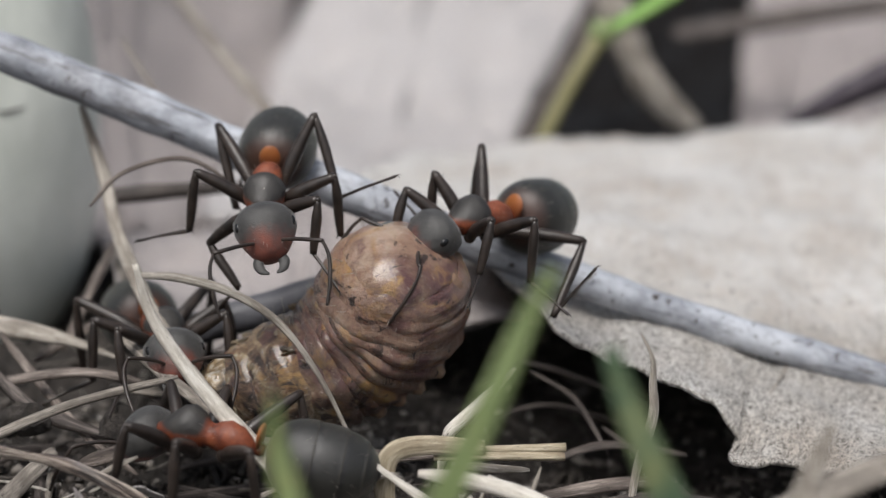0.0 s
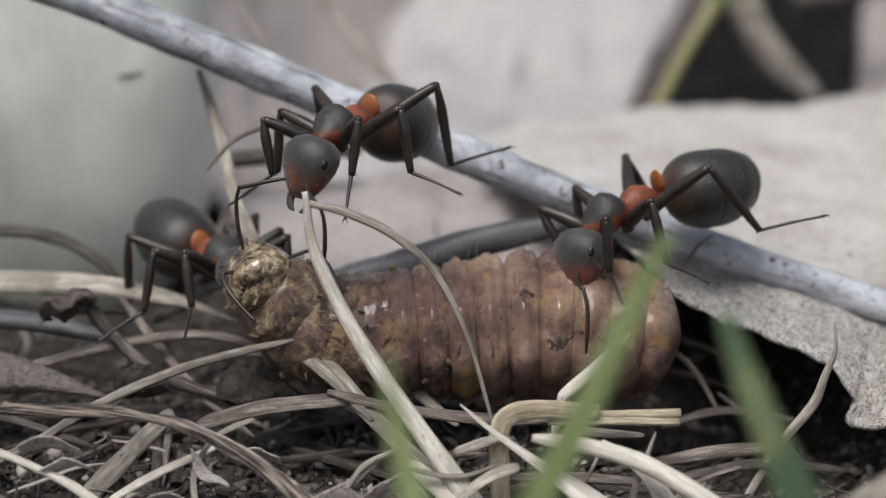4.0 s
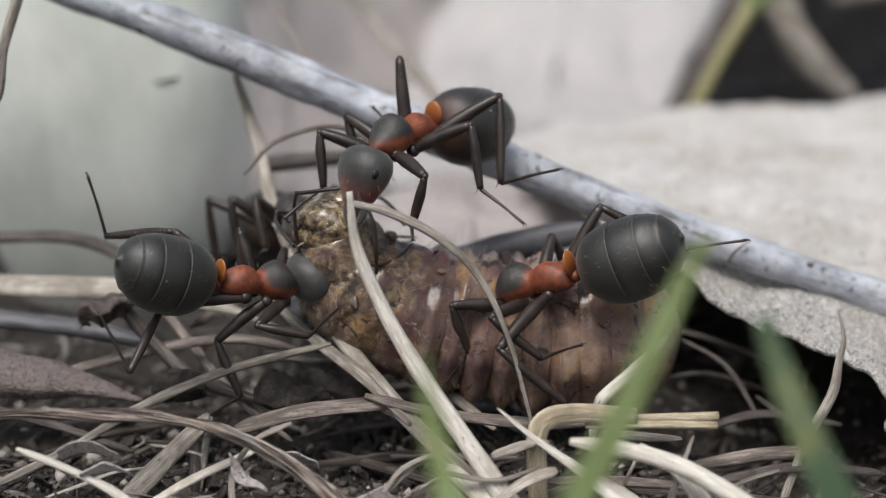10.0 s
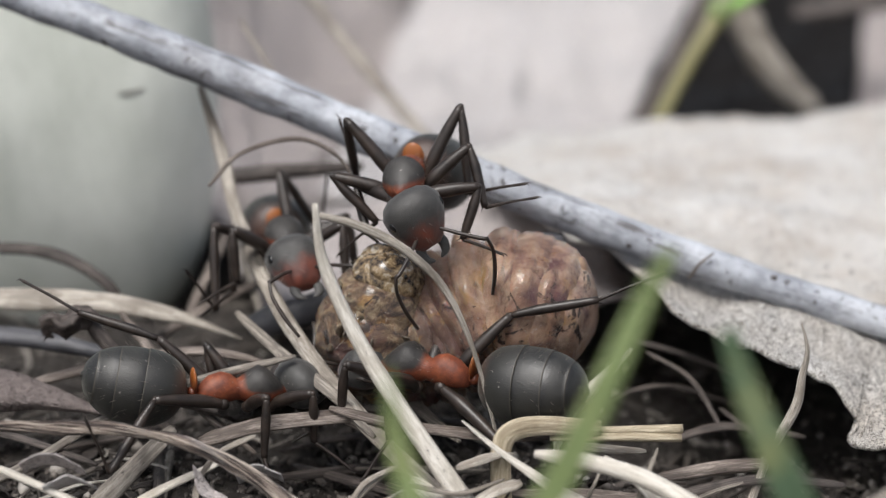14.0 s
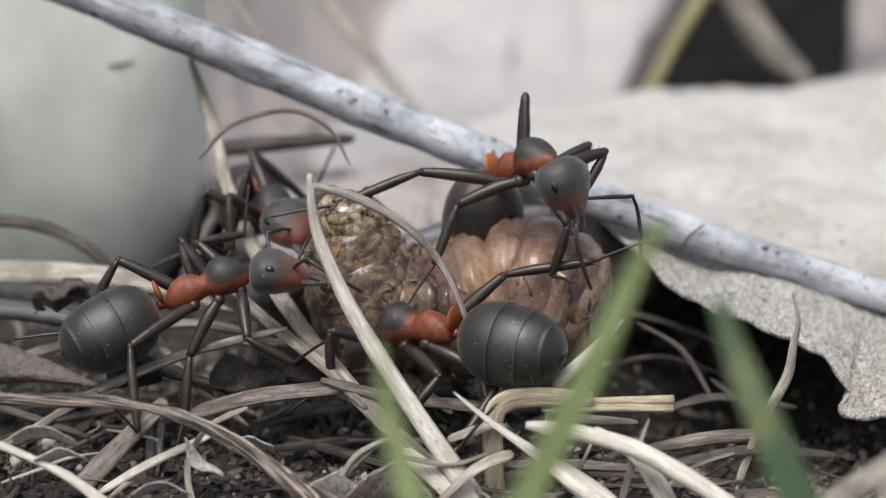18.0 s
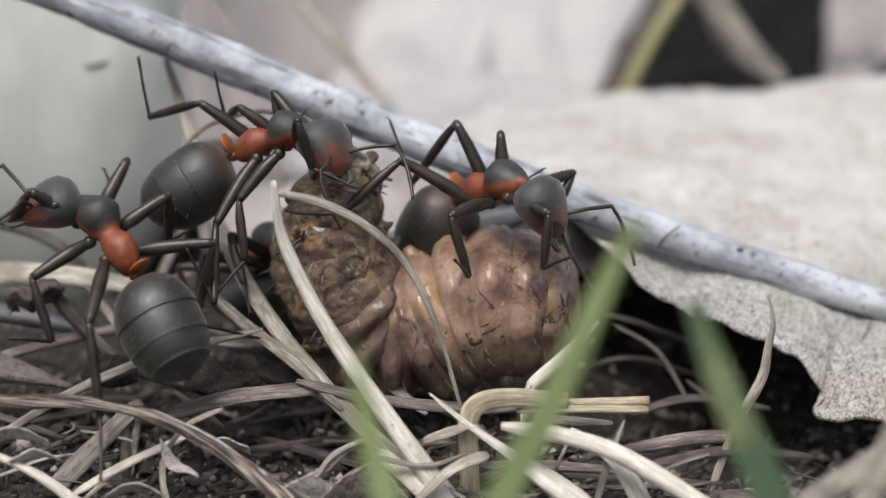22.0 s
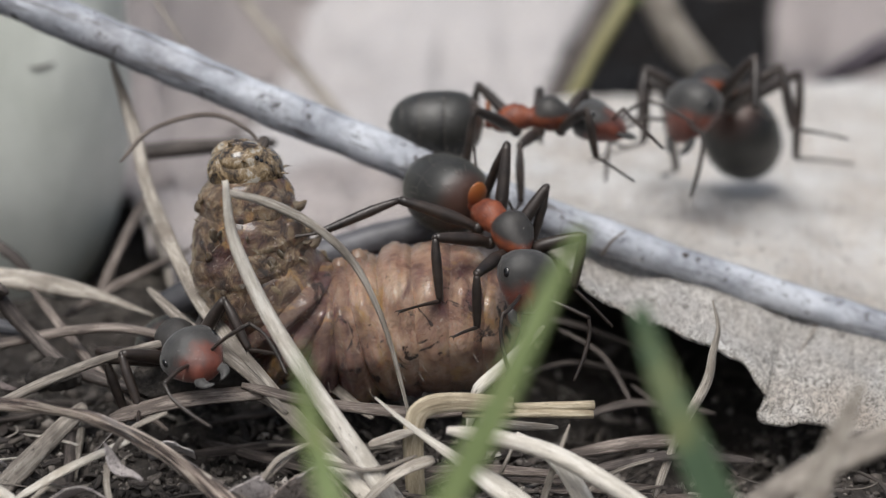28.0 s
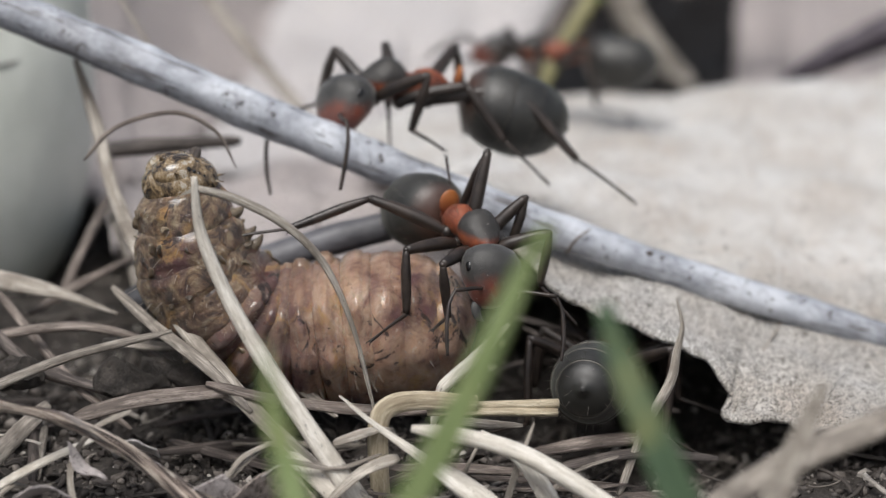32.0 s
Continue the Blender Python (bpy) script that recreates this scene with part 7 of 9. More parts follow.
    body("H", 29.5, (11.75, 5.63, 7.42), (-0.68, -0.52, 0.52), (0.50, 0.19, 0.85), (-0.77, -0.62, -0.16), (0.60, 0.34, -0.72))
    body("H", 30, (11.29, 5.00, 5.31), (-0.50, -0.81, 0.30), (0.17, 0.25, 0.95), (-0.76, -0.56, -0.33), (0.38, 0.85, -0.35))
    body("H", 30.5, (9.26, 5.12, 6.41), (-0.84, -0.37, 0.40), (0.40, 0.06, 0.91), (-0.59, -0.76, -0.27), (0.83, 0.09, -0.55))
    body("H", 31, (8.53, 5.08, 6.99), (-0.87, 0.07, 0.49), (0.48, -0.05, 0.87), (-0.96, -0.15, -0.22), (0.77, -0.08, -0.63))
    body("H", 31.5, (4.42, 5.57, 8.35), (-0.93, -0.07, 0.35), (0.36, -0.02, 0.93), (-0.80, -0.57, -0.17), (0.86, 0.08, -0.50))
    body("H", 32, (2.10, 6.03, 8.79), (-0.98, -0.18, 0.08), (0.09, -0.03, 1.00), (-0.38, -0.68, -0.63), (0.94, 0.02, -0.33))
    body("E", 0, (-5.25, 1.50, 3.64), (0.30, -0.95, 0.04), (-0.07, 0.02, 1.00), (0.21, -0.87, -0.45), (-0.31, 0.94, -0.11))
    body("E", 1, (-6.81, 1.50, 3.90), (0.29, -0.96, 0.02), (-0.04, 0.01, 1.00), (0.63, -0.77, -0.10), (-0.50, 0.84, 0.10))
    body("E", 1.5, (-7.95, 1.20, 3.81), (0.61, -0.77, 0.19), (-0.18, 0.10, 0.98), (0.98, -0.11, -0.14), (-0.60, 0.75, 0.25))
    body("E", 2, (-7.47, 1.20, 4.03), (0.60, -0.79, 0.13), (-0.14, 0.06, 0.99), (0.81, -0.58, -0.02), (-0.65, 0.68, 0.22))
    body("E", 3, (-7.47, 1.50, 4.33), (0.47, -0.88, 0.05), (-0.07, 0.01, 1.00), (0.57, -0.81, -0.16), (-0.58, 0.72, 0.25))
    body("E", 5.5, (-6.19, 1.80, 5.10), (0.41, -0.89, 0.20), (-0.09, 0.17, 0.98), (0.56, -0.81, -0.14), (-0.55, 0.78, 0.10))
    body("E", 6, (-7.30, 2.41, 4.57), (0.46, -0.87, 0.16), (-0.09, 0.14, 0.99), (0.49, -0.84, -0.25), (-0.62, 0.75, 0.10))
    body("E", 7, (-6.48, 3.50, 6.08), (0.30, -0.95, 0.07), (-0.03, 0.06, 1.00), (0.77, -0.64, 0.01), (-0.10, 0.99, 0.05))
    body("E", 8, (-6.02, 2.80, 6.60), (0.35, -0.93, 0.11), (-0.05, 0.10, 0.99), (0.52, -0.82, -0.25), (-0.29, 0.94, -0.19))
    body("E", 9, (-5.61, 4.00, 6.44), (0.35, -0.92, 0.15), (-0.06, 0.14, 0.99), (0.54, -0.84, -0.11), (-0.29, 0.95, -0.15))
    body("E", 11, (-6.68, 4.00, 4.45), (0.34, -0.89, 0.30), (-0.12, 0.27, 0.95), (0.52, -0.85, -0.08), (-0.28, 0.89, -0.36))
    body("E", 13, (-6.54, 4.00, 4.10), (0.35, -0.89, 0.30), (-0.12, 0.28, 0.95), (0.59, -0.80, -0.09), (-0.27, 0.89, -0.37))
    body("E", 14, (-5.22, 3.00, 5.42), (0.21, -0.98, 0.05), (-0.03, 0.04, 1.00), (0.36, -0.82, -0.44), (-0.11, 0.98, -0.15))
    body("E", 16.5, (-5.46, 3.00, 5.46), (0.39, -0.89, 0.23), (-0.05, 0.23, 0.97), (0.51, -0.72, -0.47), (-0.34, 0.83, -0.44))
    body("E", 17, (-5.62, 3.00, 5.32), (0.34, -0.93, 0.14), (-0.00, 0.14, 0.99), (0.60, -0.73, -0.31), (-0.24, 0.95, -0.20))
    body("E", 18, (-5.38, 3.00, 5.51), (0.30, -0.95, 0.08), (0.03, 0.10, 1.00), (0.55, -0.79, -0.26), (-0.23, 0.97, -0.10))
    body("E", 19, (-5.72, 3.50, 5.17), (0.31, -0.95, 0.11), (0.02, 0.12, 0.99), (0.51, -0.82, -0.27), (-0.23, 0.95, -0.18))
    body("E", 20, (-5.16, 2.50, 3.61), (0.37, -0.84, 0.40), (-0.12, 0.38, 0.92), (0.62, -0.78, -0.05), (-0.30, 0.83, -0.48))
    body("E", 21, (-4.63, 2.50, 3.34), (0.41, -0.80, 0.43), (-0.25, 0.35, 0.90), (0.62, -0.78, 0.10), (-0.39, 0.78, -0.48))
    body("E", 23, (-4.66, 2.50, 5.34), (0.37, -0.74, 0.56), (-0.54, 0.32, 0.78), (0.72, -0.17, 0.67), (-0.29, 0.89, -0.36))
    body("E", 24, (-5.15, 1.80, 5.76), (0.17, -0.85, 0.49), (-0.35, 0.42, 0.84), (0.54, -0.84, 0.10), (-0.19, 0.90, -0.39))
    body("E", 24.5, (-5.11, 1.50, 5.78), (0.16, -0.87, 0.47), (-0.34, 0.39, 0.85), (0.40, -0.91, -0.07), (-0.24, 0.90, -0.37))
    body("E", 25, (-5.53, 1.50, 4.98), (0.22, -0.86, 0.46), (-0.34, 0.37, 0.86), (0.47, -0.88, 0.11), (-0.25, 0.92, -0.31))
    body("E", 26, (-5.92, 1.20, 4.41), (0.20, -0.83, 0.53), (-0.45, 0.40, 0.80), (0.62, -0.58, 0.53), (-0.23, 0.87, -0.44))
    body("E", 26.5, (-5.79, 1.15, 6.02), (-0.03, -0.65, 0.76), (-0.94, 0.28, 0.20), (0.63, -0.75, 0.22), (0.19, 0.27, -0.94))
    body("E", 28.5, (-5.26, -2.50, 1.65), (0.23, -0.97, 0.09), (-0.22, 0.04, 0.97), (0.42, -0.87, -0.25), (-0.23, 0.96, -0.14))
    body("E", 29, (-1.28, -2.86, 2.21), (0.74, -0.44, 0.50), (-0.49, 0.15, 0.86), (0.62, -0.65, -0.44), (-0.62, 0.08, -0.78))
    body("E", 29.5, (0.42, -2.94, 2.34), (0.94, 0.21, 0.25), (-0.22, -0.17, 0.96), (0.65, -0.76, 0.05), (-0.82, -0.49, -0.28))
    body("E", 30, (3.26, -2.97, 1.76), (0.93, 0.36, 0.08), (-0.04, -0.13, 0.99), (0.80, 0.52, -0.29), (-0.92, -0.38, -0.10))
    body("E", 30.5, (6.20, -2.49, 2.76), (0.84, 0.53, 0.04), (0.02, -0.11, 0.99), (0.69, 0.59, -0.42), (-0.90, -0.40, -0.14))
    body("E", 31, (7.01, -1.49, 2.49), (0.81, 0.58, -0.02), (0.07, -0.07, 1.00), (0.36, 0.54, -0.76), (-0.90, -0.32, -0.29))
    body("E", 31.5, (8.04, -0.50, 2.01), (0.39, 0.91, -0.12), (0.09, 0.09, 0.99), (0.58, 0.76, -0.30), (-0.35, -0.91, 0.20))
    body("E", 32, (8.14, 1.00, 1.61), (0.24, 0.97, -0.05), (0.02, 0.05, 1.00), (0.19, 0.92, -0.35), (-0.28, -0.95, 0.13))
    body("D", 0, (-3.56, -5.00, 2.50), (-0.95, 0.28, 0.11), (0.08, -0.11, 0.99), (-0.53, 0.62, -0.57), (0.98, -0.07, -0.21))
    body("D", 0.5, (-5.42, -4.97, 2.83), (-0.82, 0.57, 0.07), (0.03, -0.08, 1.00), (-0.43, 0.74, -0.52), (0.91, -0.37, -0.19))
    body("D", 1, (-5.13, -6.06, 1.20), (-0.95, -0.29, -0.07), (-0.02, -0.16, 0.99), (-0.66, 0.70, -0.27), (0.82, 0.55, 0.18))
    body("D", 1.5, (-8.11, -7.08, -1.25), (-0.97, -0.24, -0.03), (0.01, -0.14, 0.99), (-0.32, 0.79, -0.51), (0.77, 0.63, -0.10))
    body("D", 3, (-21.29, -7.19, -1.60), (-0.90, -0.42, 0.12), (0.17, -0.08, 0.98), (-0.44, 0.75, -0.49), (0.58, 0.78, -0.21))
    body("D", 32, (-22.07, -7.20, -0.79), (-0.89, -0.44, 0.13), (0.18, -0.07, 0.98), (-0.38, 0.78, -0.49), (0.52, 0.82, -0.22))
    leg("A", 1, "l1", (1.81, -0.60, 6.92), (2.44, -1.79, 5.11))
    leg("A", 2, "l1", (-2.79, -2.51, 9.60), (-2.94, -3.52, 7.02))
    leg("A", 7, "l1", (-1.17, -2.18, 8.32), (-1.97, -3.18, 8.04))
    leg("A", 8, "l1", (-1.46, -2.56, 7.87), (-2.76, -3.59, 7.30))
    leg("A", 9, "l1", (-1.31, -2.58, 8.50), (-1.60, -3.72, 7.19))
    leg("A", 10, "l1", (-1.81, -2.57, 8.09), (-2.11, -3.73, 6.60))
    leg("A", 11, "l1", (-1.95, -2.48, 7.78), (-2.20, -3.63, 6.66))
    leg("A", 12, "l1", (-2.32, -2.03, 8.12), (-3.44, -3.16, 6.22))
    leg("A", 13, "l1", (-2.26, -2.37, 8.06), (-2.77, -3.52, 5.86))
    leg("A", 14, "l1", (0.62, -0.97, 7.81), (1.29, -2.12, 6.15))
    leg("A", 17, "l1", (4.03, -1.48, 7.21), (4.20, -1.36, 5.03))
    leg("A", 18, "l1", (4.48, -0.29, 7.86), (4.75, 0.22, 6.39))
    leg("A", 19, "l1", (4.66, -0.03, 7.56), (4.90, 0.46, 6.06))
    leg("A", 20, "l1", (4.69, 0.04, 7.49), (4.92, 0.53, 5.98))
    leg("A", 21, "l1", (4.66, -0.02, 7.27), (4.89, 0.47, 5.77))
    leg("A", 22, "l1", (4.28, -0.04, 7.22), (4.51, 0.45, 5.71))
    leg("A", 23, "l1", (4.82, 0.45, 6.82), (5.08, 0.90, 5.25))
    leg("A", 24, "l1", (5.40, 0.44, 6.53), (5.28, 1.20, 5.67))
    leg("A", 24.5, "l1", (5.45, 0.42, 6.68), (5.29, 1.09, 5.57))
    leg("A", 25, "l1", (5.46, 0.63, 6.63), (5.31, 1.37, 5.73))
    leg("A", 26, "l1", (5.23, 0.74, 6.55), (5.16, 1.42, 5.49))
    leg("A", 1, "l2", (1.30, 1.04, 7.82), (4.12, 0.16, 6.94))
    leg("A", 2, "l2", (-0.95, -0.61, 8.12), (0.05, -1.78, 5.40))
    leg("A", 3, "l2", (-1.17, -0.47, 7.73), (0.85, -1.21, 5.09))
    leg("A", 6, "l2", (-1.92, -0.71, 7.29), (-1.71, -1.98, 6.17))
    leg("A", 7, "l2", (0.05, -0.48, 9.23), (1.56, -1.66, 7.54))
    leg("A", 8, "l2", (-0.33, -1.04, 8.41), (-0.59, -2.09, 5.26))
    leg("A", 9, "l2", (0.30, -0.60, 8.85), (2.64, -1.27, 6.48))
    leg("A", 10, "l2", (-0.57, -0.91, 9.20), (0.87, -2.00, 6.65))
    leg("A", 11, "l2", (-0.71, -0.86, 8.61), (0.94, -1.82, 5.90))
    leg("A", 12, "l2", (-1.38, -0.43, 7.86), (1.98, -0.65, 7.44))
    leg("A", 13, "l2", (-1.09, -0.36, 7.97), (2.27, -0.60, 7.52))
    leg("A", 14, "l2", (0.36, -0.11, 8.79), (2.25, -1.23, 7.56))
    leg("A", 16.5, "l2", (3.83, -0.64, 7.61), (3.70, -0.12, 5.78))
    leg("A", 17, "l2", (3.93, -0.46, 7.60), (3.56, 0.16, 5.97))
    leg("A", 18, "l2", (4.06, 0.38, 7.91), (3.92, 1.26, 6.99))
    leg("A", 19, "l2", (2.57, 0.15, 8.65), (3.36, 0.87, 7.47))
    leg("A", 20, "l2", (2.59, 0.38, 8.53), (3.30, 1.15, 7.44))
    leg("A", 21, "l2", (2.70, 0.21, 8.40), (3.56, 0.86, 7.06))
    leg("A", 22, "l2", (2.20, -0.13, 8.38), (3.44, 0.51, 7.20))
    leg("A", 23, "l2", (2.64, 0.52, 7.87), (3.52, 1.34, 7.04))
    leg("A", 24, "l2", (3.97, 0.10, 7.29), (3.44, 1.13, 6.95))
    leg("A", 24.5, "l2", (4.67, 0.06, 7.44), (3.69, 0.99, 6.69))
    leg("A", 25, "l2", (5.05, -0.00, 7.74), (3.93, 0.88, 6.85))
    leg("A", 26, "l2", (4.64, 0.04, 7.84), (3.53, 0.90, 6.87))
    leg("A", 26.5, "l2", (4.64, 0.02, 7.74), (3.66, 0.91, 6.89))
    leg("A", 28.5, "l2", (5.17, -0.22, 6.70), (4.17, 0.75, 6.12))
    leg("A", 29, "l2", (5.69, -0.37, 6.51), (4.54, 0.63, 6.03))
    leg("A", 30, "l2", (5.94, -0.33, 6.59), (4.68, 0.58, 5.82))
    leg("A", 31, "l2", (5.75, -0.33, 6.79), (4.42, 0.59, 6.03))
    leg("A", 32, "l2", (5.45, -0.34, 6.65), (4.40, 0.62, 6.01))
    leg("A", 0, "l3", (-0.72, 1.66, 9.95), (1.59, 0.25, 8.43))
    leg("A", 1, "l3", (1.08, 1.75, 8.82), (2.09, 0.30, 8.55))
    leg("A", 2, "l3", (-0.27, 0.33, 10.20), (2.78, -0.92, 7.95))
    leg("A", 3, "l3", (-0.74, 0.43, 9.68), (3.14, -0.33, 7.81))
    leg("A", 6, "l3", (-0.73, 0.37, 9.30), (3.28, -0.23, 7.60))
    leg("A", 7, "l3", (0.64, 0.37, 10.12), (1.97, -1.22, 8.16))
    leg("A", 8, "l3", (0.32, 0.38, 9.17), (2.01, -1.14, 8.01))
    leg("A", 9, "l3", (0.89, 0.30, 10.36), (1.87, -1.32, 8.07))
    leg("A", 10, "l3", (0.24, 0.31, 9.81), (1.89, -1.25, 8.01))
    leg("A", 11, "l3", (0.03, 0.25, 9.41), (1.88, -1.25, 8.11))
    leg("A", 12, "l3", (-0.70, 0.33, 8.75), (3.44, -0.32, 7.48))
    leg("A", 13, "l3", (-0.59, 0.44, 8.98), (3.33, -0.46, 7.53))
    leg("A", 14, "l3", (0.13, 0.76, 9.78), (1.95, -0.78, 7.86))
    leg("A", 16.5, "l3", (2.14, 0.47, 9.51), (2.36, 1.37, 7.61))
    leg("A", 17, "l3", (1.98, 0.43, 9.44), (2.30, 1.39, 7.71))
    leg("A", 18, "l3", (2.23, 0.42, 9.34), (2.28, 1.40, 7.64))
    leg("A", 19, "l3", (1.99, 0.44, 9.08), (2.15, 1.49, 7.59))
    leg("A", 20, "l3", (1.19, 0.42, 8.85), (-1.28, 1.47, 8.46))
    leg("A", 21, "l3", (1.28, 0.42, 8.68), (-1.09, 1.51, 8.36))
    leg("A", 22, "l3", (0.95, 0.42, 8.58), (-0.95, 1.63, 8.39))
    leg("A", 23, "l3", (1.15, 0.46, 8.40), (-1.00, 1.64, 8.33))
    leg("A", 24, "l3", (2.85, 0.56, 7.92), (0.81, 1.78, 7.64))
    leg("A", 24.5, "l3", (3.28, 0.62, 8.13), (0.41, 1.66, 7.88))
    leg("A", 25, "l3", (3.48, 0.62, 8.68), (2.39, 1.96, 8.30))
    leg("A", 26, "l3", (3.36, 0.60, 8.74), (1.91, 1.91, 8.42))
    leg("A", 26.5, "l3", (3.33, 0.60, 8.65), (1.87, 1.90, 8.27))
    leg("A", 28.5, "l3", (4.14, 0.60, 7.84), (3.48, 1.97, 7.51))
    leg("A", 29, "l3", (4.56, 0.57, 7.85), (3.69, 1.94, 7.51))
    leg("A", 30, "l3", (4.74, 0.61, 7.77), (3.33, 1.93, 7.37))
    leg("A", 31, "l3", (4.50, 0.60, 7.91), (4.07, 1.76, 6.78))
    leg("A", 32, "l3", (4.41, 0.58, 7.79), (3.30, 1.91, 7.32))
    leg("A", 0, "r1", (-3.74, 0.64, 6.39), (-3.75, 0.75, 4.18))
    leg("A", 6, "r1", (-5.89, -0.88, 9.20), (-6.21, -0.55, 7.30))
    leg("A", 7, "r1", (-4.12, -0.84, 10.41), (-4.68, -0.50, 8.52))
    leg("A", 8, "r1", (-4.32, -0.10, 9.14), (-4.72, 0.37, 7.54))
    leg("A", 11, "r1", (-3.73, 0.40, 9.38), (-4.16, 0.99, 8.06))
    leg("A", 14, "r1", (-2.86, 0.44, 7.57), (-2.08, 0.72, 5.62))
    leg("A", 16.5, "r1", (1.92, -2.99, 6.46), (1.49, -4.17, 5.05))
    leg("A", 17, "r1", (1.87, -2.52, 5.99), (2.59, -3.70, 4.86))
    leg("A", 18, "r1", (3.31, -2.46, 6.25), (3.41, -3.66, 4.94))
    leg("A", 19, "r1", (3.40, -3.10, 7.15), (3.41, -4.30, 5.25))
    leg("A", 20, "r1", (3.62, -2.95, 7.55), (3.35, -4.11, 5.53))
    leg("A", 21, "r1", (3.25, -3.06, 7.41), (3.21, -4.24, 5.31))
    leg("A", 22, "r1", (3.42, -2.87, 6.71), (3.96, -4.03, 5.79))
    leg("A", 23, "r1", (3.72, -2.47, 7.27), (4.17, -3.67, 5.40))
    leg("A", 24, "r1", (3.55, -2.86, 5.38), (3.65, -4.08, 4.11))
    leg("A", 26, "r1", (3.14, -2.64, 5.57), (2.08, -3.75, 4.21))
    leg("A", 26.5, "r1", (3.31, -2.82, 5.51), (2.20, -3.90, 4.35))
    leg("A", 28.5, "r1", (2.84, -2.90, 5.00), (2.30, -4.11, 3.46))
    leg("A", 29, "r1", (2.90, -2.79, 4.84), (2.34, -4.00, 3.42))
    leg("A", 30, "r1", (3.28, -2.74, 4.70), (2.63, -3.92, 3.35))
    leg("A", 31, "r1", (3.49, -3.05, 5.72), (2.90, -4.23, 4.20))
    leg("A", 32, "r1", (2.98, -2.99, 5.37), (2.66, -4.21, 3.86))
    leg("A", 1, "r2", (-1.95, 1.14, 6.74), (-1.82, 1.10, 4.01))
    leg("A", 2, "r2", (-4.70, 0.67, 9.61), (-4.81, 1.44, 8.29))
    leg("A", 3, "r2", (-4.96, 0.75, 8.91), (-6.90, 0.64, 6.74))
    leg("A", 6, "r2", (-5.20, 1.04, 9.24), (-5.76, 1.59, 7.50))
    leg("A", 7, "r2", (-3.55, 0.87, 10.35), (-4.17, 1.32, 8.32))
    leg("A", 8, "r2", (-4.05, -0.06, 9.46), (-4.41, 0.70, 8.22))
    leg("A", 9, "r2", (-3.20, 0.76, 10.28), (-3.38, 1.68, 9.46))
    leg("A", 10, "r2", (-4.16, 0.88, 9.13), (-4.28, 1.79, 8.31))
    leg("A", 11, "r2", (-3.24, 0.23, 9.77), (-3.99, 1.20, 9.51))
    leg("A", 12, "r2", (-5.04, 0.88, 8.40), (-5.37, 1.60, 7.08))
    leg("A", 13, "r2", (-4.75, 0.88, 8.35), (-5.30, 1.27, 6.33))
    leg("A", 14, "r2", (-3.49, -0.23, 7.95), (-3.36, 0.04, 5.62))
    leg("A", 16.5, "r2", (0.29, -2.41, 6.96), (-0.93, -3.67, 5.63))
    leg("A", 17, "r2", (0.30, -2.37, 6.88), (-1.08, -3.64, 5.17))
    leg("A", 18, "r2", (0.31, -1.18, 6.53), (-1.24, -2.06, 3.63))
    leg("A", 19, "r2", (1.26, -2.54, 6.66), (1.19, -3.91, 4.20))
    leg("A", 20, "r2", (0.86, -2.08, 7.29), (0.18, -3.39, 5.67))
    leg("A", 21, "r2", (0.81, -2.17, 6.62), (-1.80, -3.11, 5.34))
    leg("A", 22, "r2", (0.77, -2.48, 6.55), (0.86, -3.76, 5.64))
    leg("A", 23, "r2", (0.79, -1.29, 6.16), (-2.46, -1.73, 5.23))
    leg("A", 24, "r2", (2.19, -1.98, 5.39), (1.93, -3.39, 3.35))
    leg("A", 24.5, "r2", (2.62, -2.14, 5.65), (1.86, -3.50, 3.50))
    leg("A", 25, "r2", (3.03, -2.18, 6.96), (2.30, -3.35, 6.30))
    leg("A", 26, "r2", (1.90, -1.39, 6.26), (0.33, -2.50, 5.55))
    leg("A", 26.5, "r2", (1.92, -1.64, 6.26), (0.53, -2.85, 5.01))
    leg("A", 28.5, "r2", (1.82, -1.69, 5.72), (0.94, -3.03, 3.78))
    leg("A", 29, "r2", (2.02, -1.69, 5.68), (0.90, -3.00, 3.76))
    leg("A", 30, "r2", (2.56, -1.99, 5.61), (1.06, -3.21, 3.37))
    leg("A", 31, "r2", (2.54, -2.13, 5.88), (1.18, -3.35, 3.46))
    leg("A", 32, "r2", (2.01, -1.93, 5.51), (1.00, -3.26, 3.26))
    leg("A", 0, "r3", (-3.56, 2.66, 9.47), (-2.90, 3.73, 7.95))
    leg("A", 1, "r3", (-2.22, 1.51, 8.03), (-3.59, 2.89, 9.05))
    leg("A", 2, "r3", (-3.22, 1.27, 11.06), (-3.45, 2.16, 8.99))
    leg("A", 3, "r3", (-4.15, 1.30, 10.24), (-4.04, 2.16, 8.11))
    leg("A", 6, "r3", (-3.55, 0.87, 10.90), (-3.86, 1.89, 9.29))
    leg("A", 7, "r3", (-2.64, 0.78, 11.58), (-3.27, 1.87, 10.21))
    leg("A", 8, "r3", (-2.71, 0.83, 10.44), (-3.65, 1.95, 9.40))
    leg("A", 9, "r3", (-2.17, 0.81, 11.40), (-3.29, 1.65, 9.46))
    leg("A", 10, "r3", (-2.61, 0.88, 10.79), (-3.44, 1.87, 9.21))
    leg("A", 11, "r3", (-2.87, 0.84, 10.38), (-3.14, 2.13, 9.76))
    leg("A", 12, "r3", (-3.46, 0.90, 9.88), (-4.04, 2.09, 9.00))
    leg("A", 13, "r3", (-3.66, 0.89, 9.82), (-4.40, 1.97, 8.63))
    leg("A", 14, "r3", (-3.14, 0.74, 9.38), (-3.42, 2.10, 9.20))
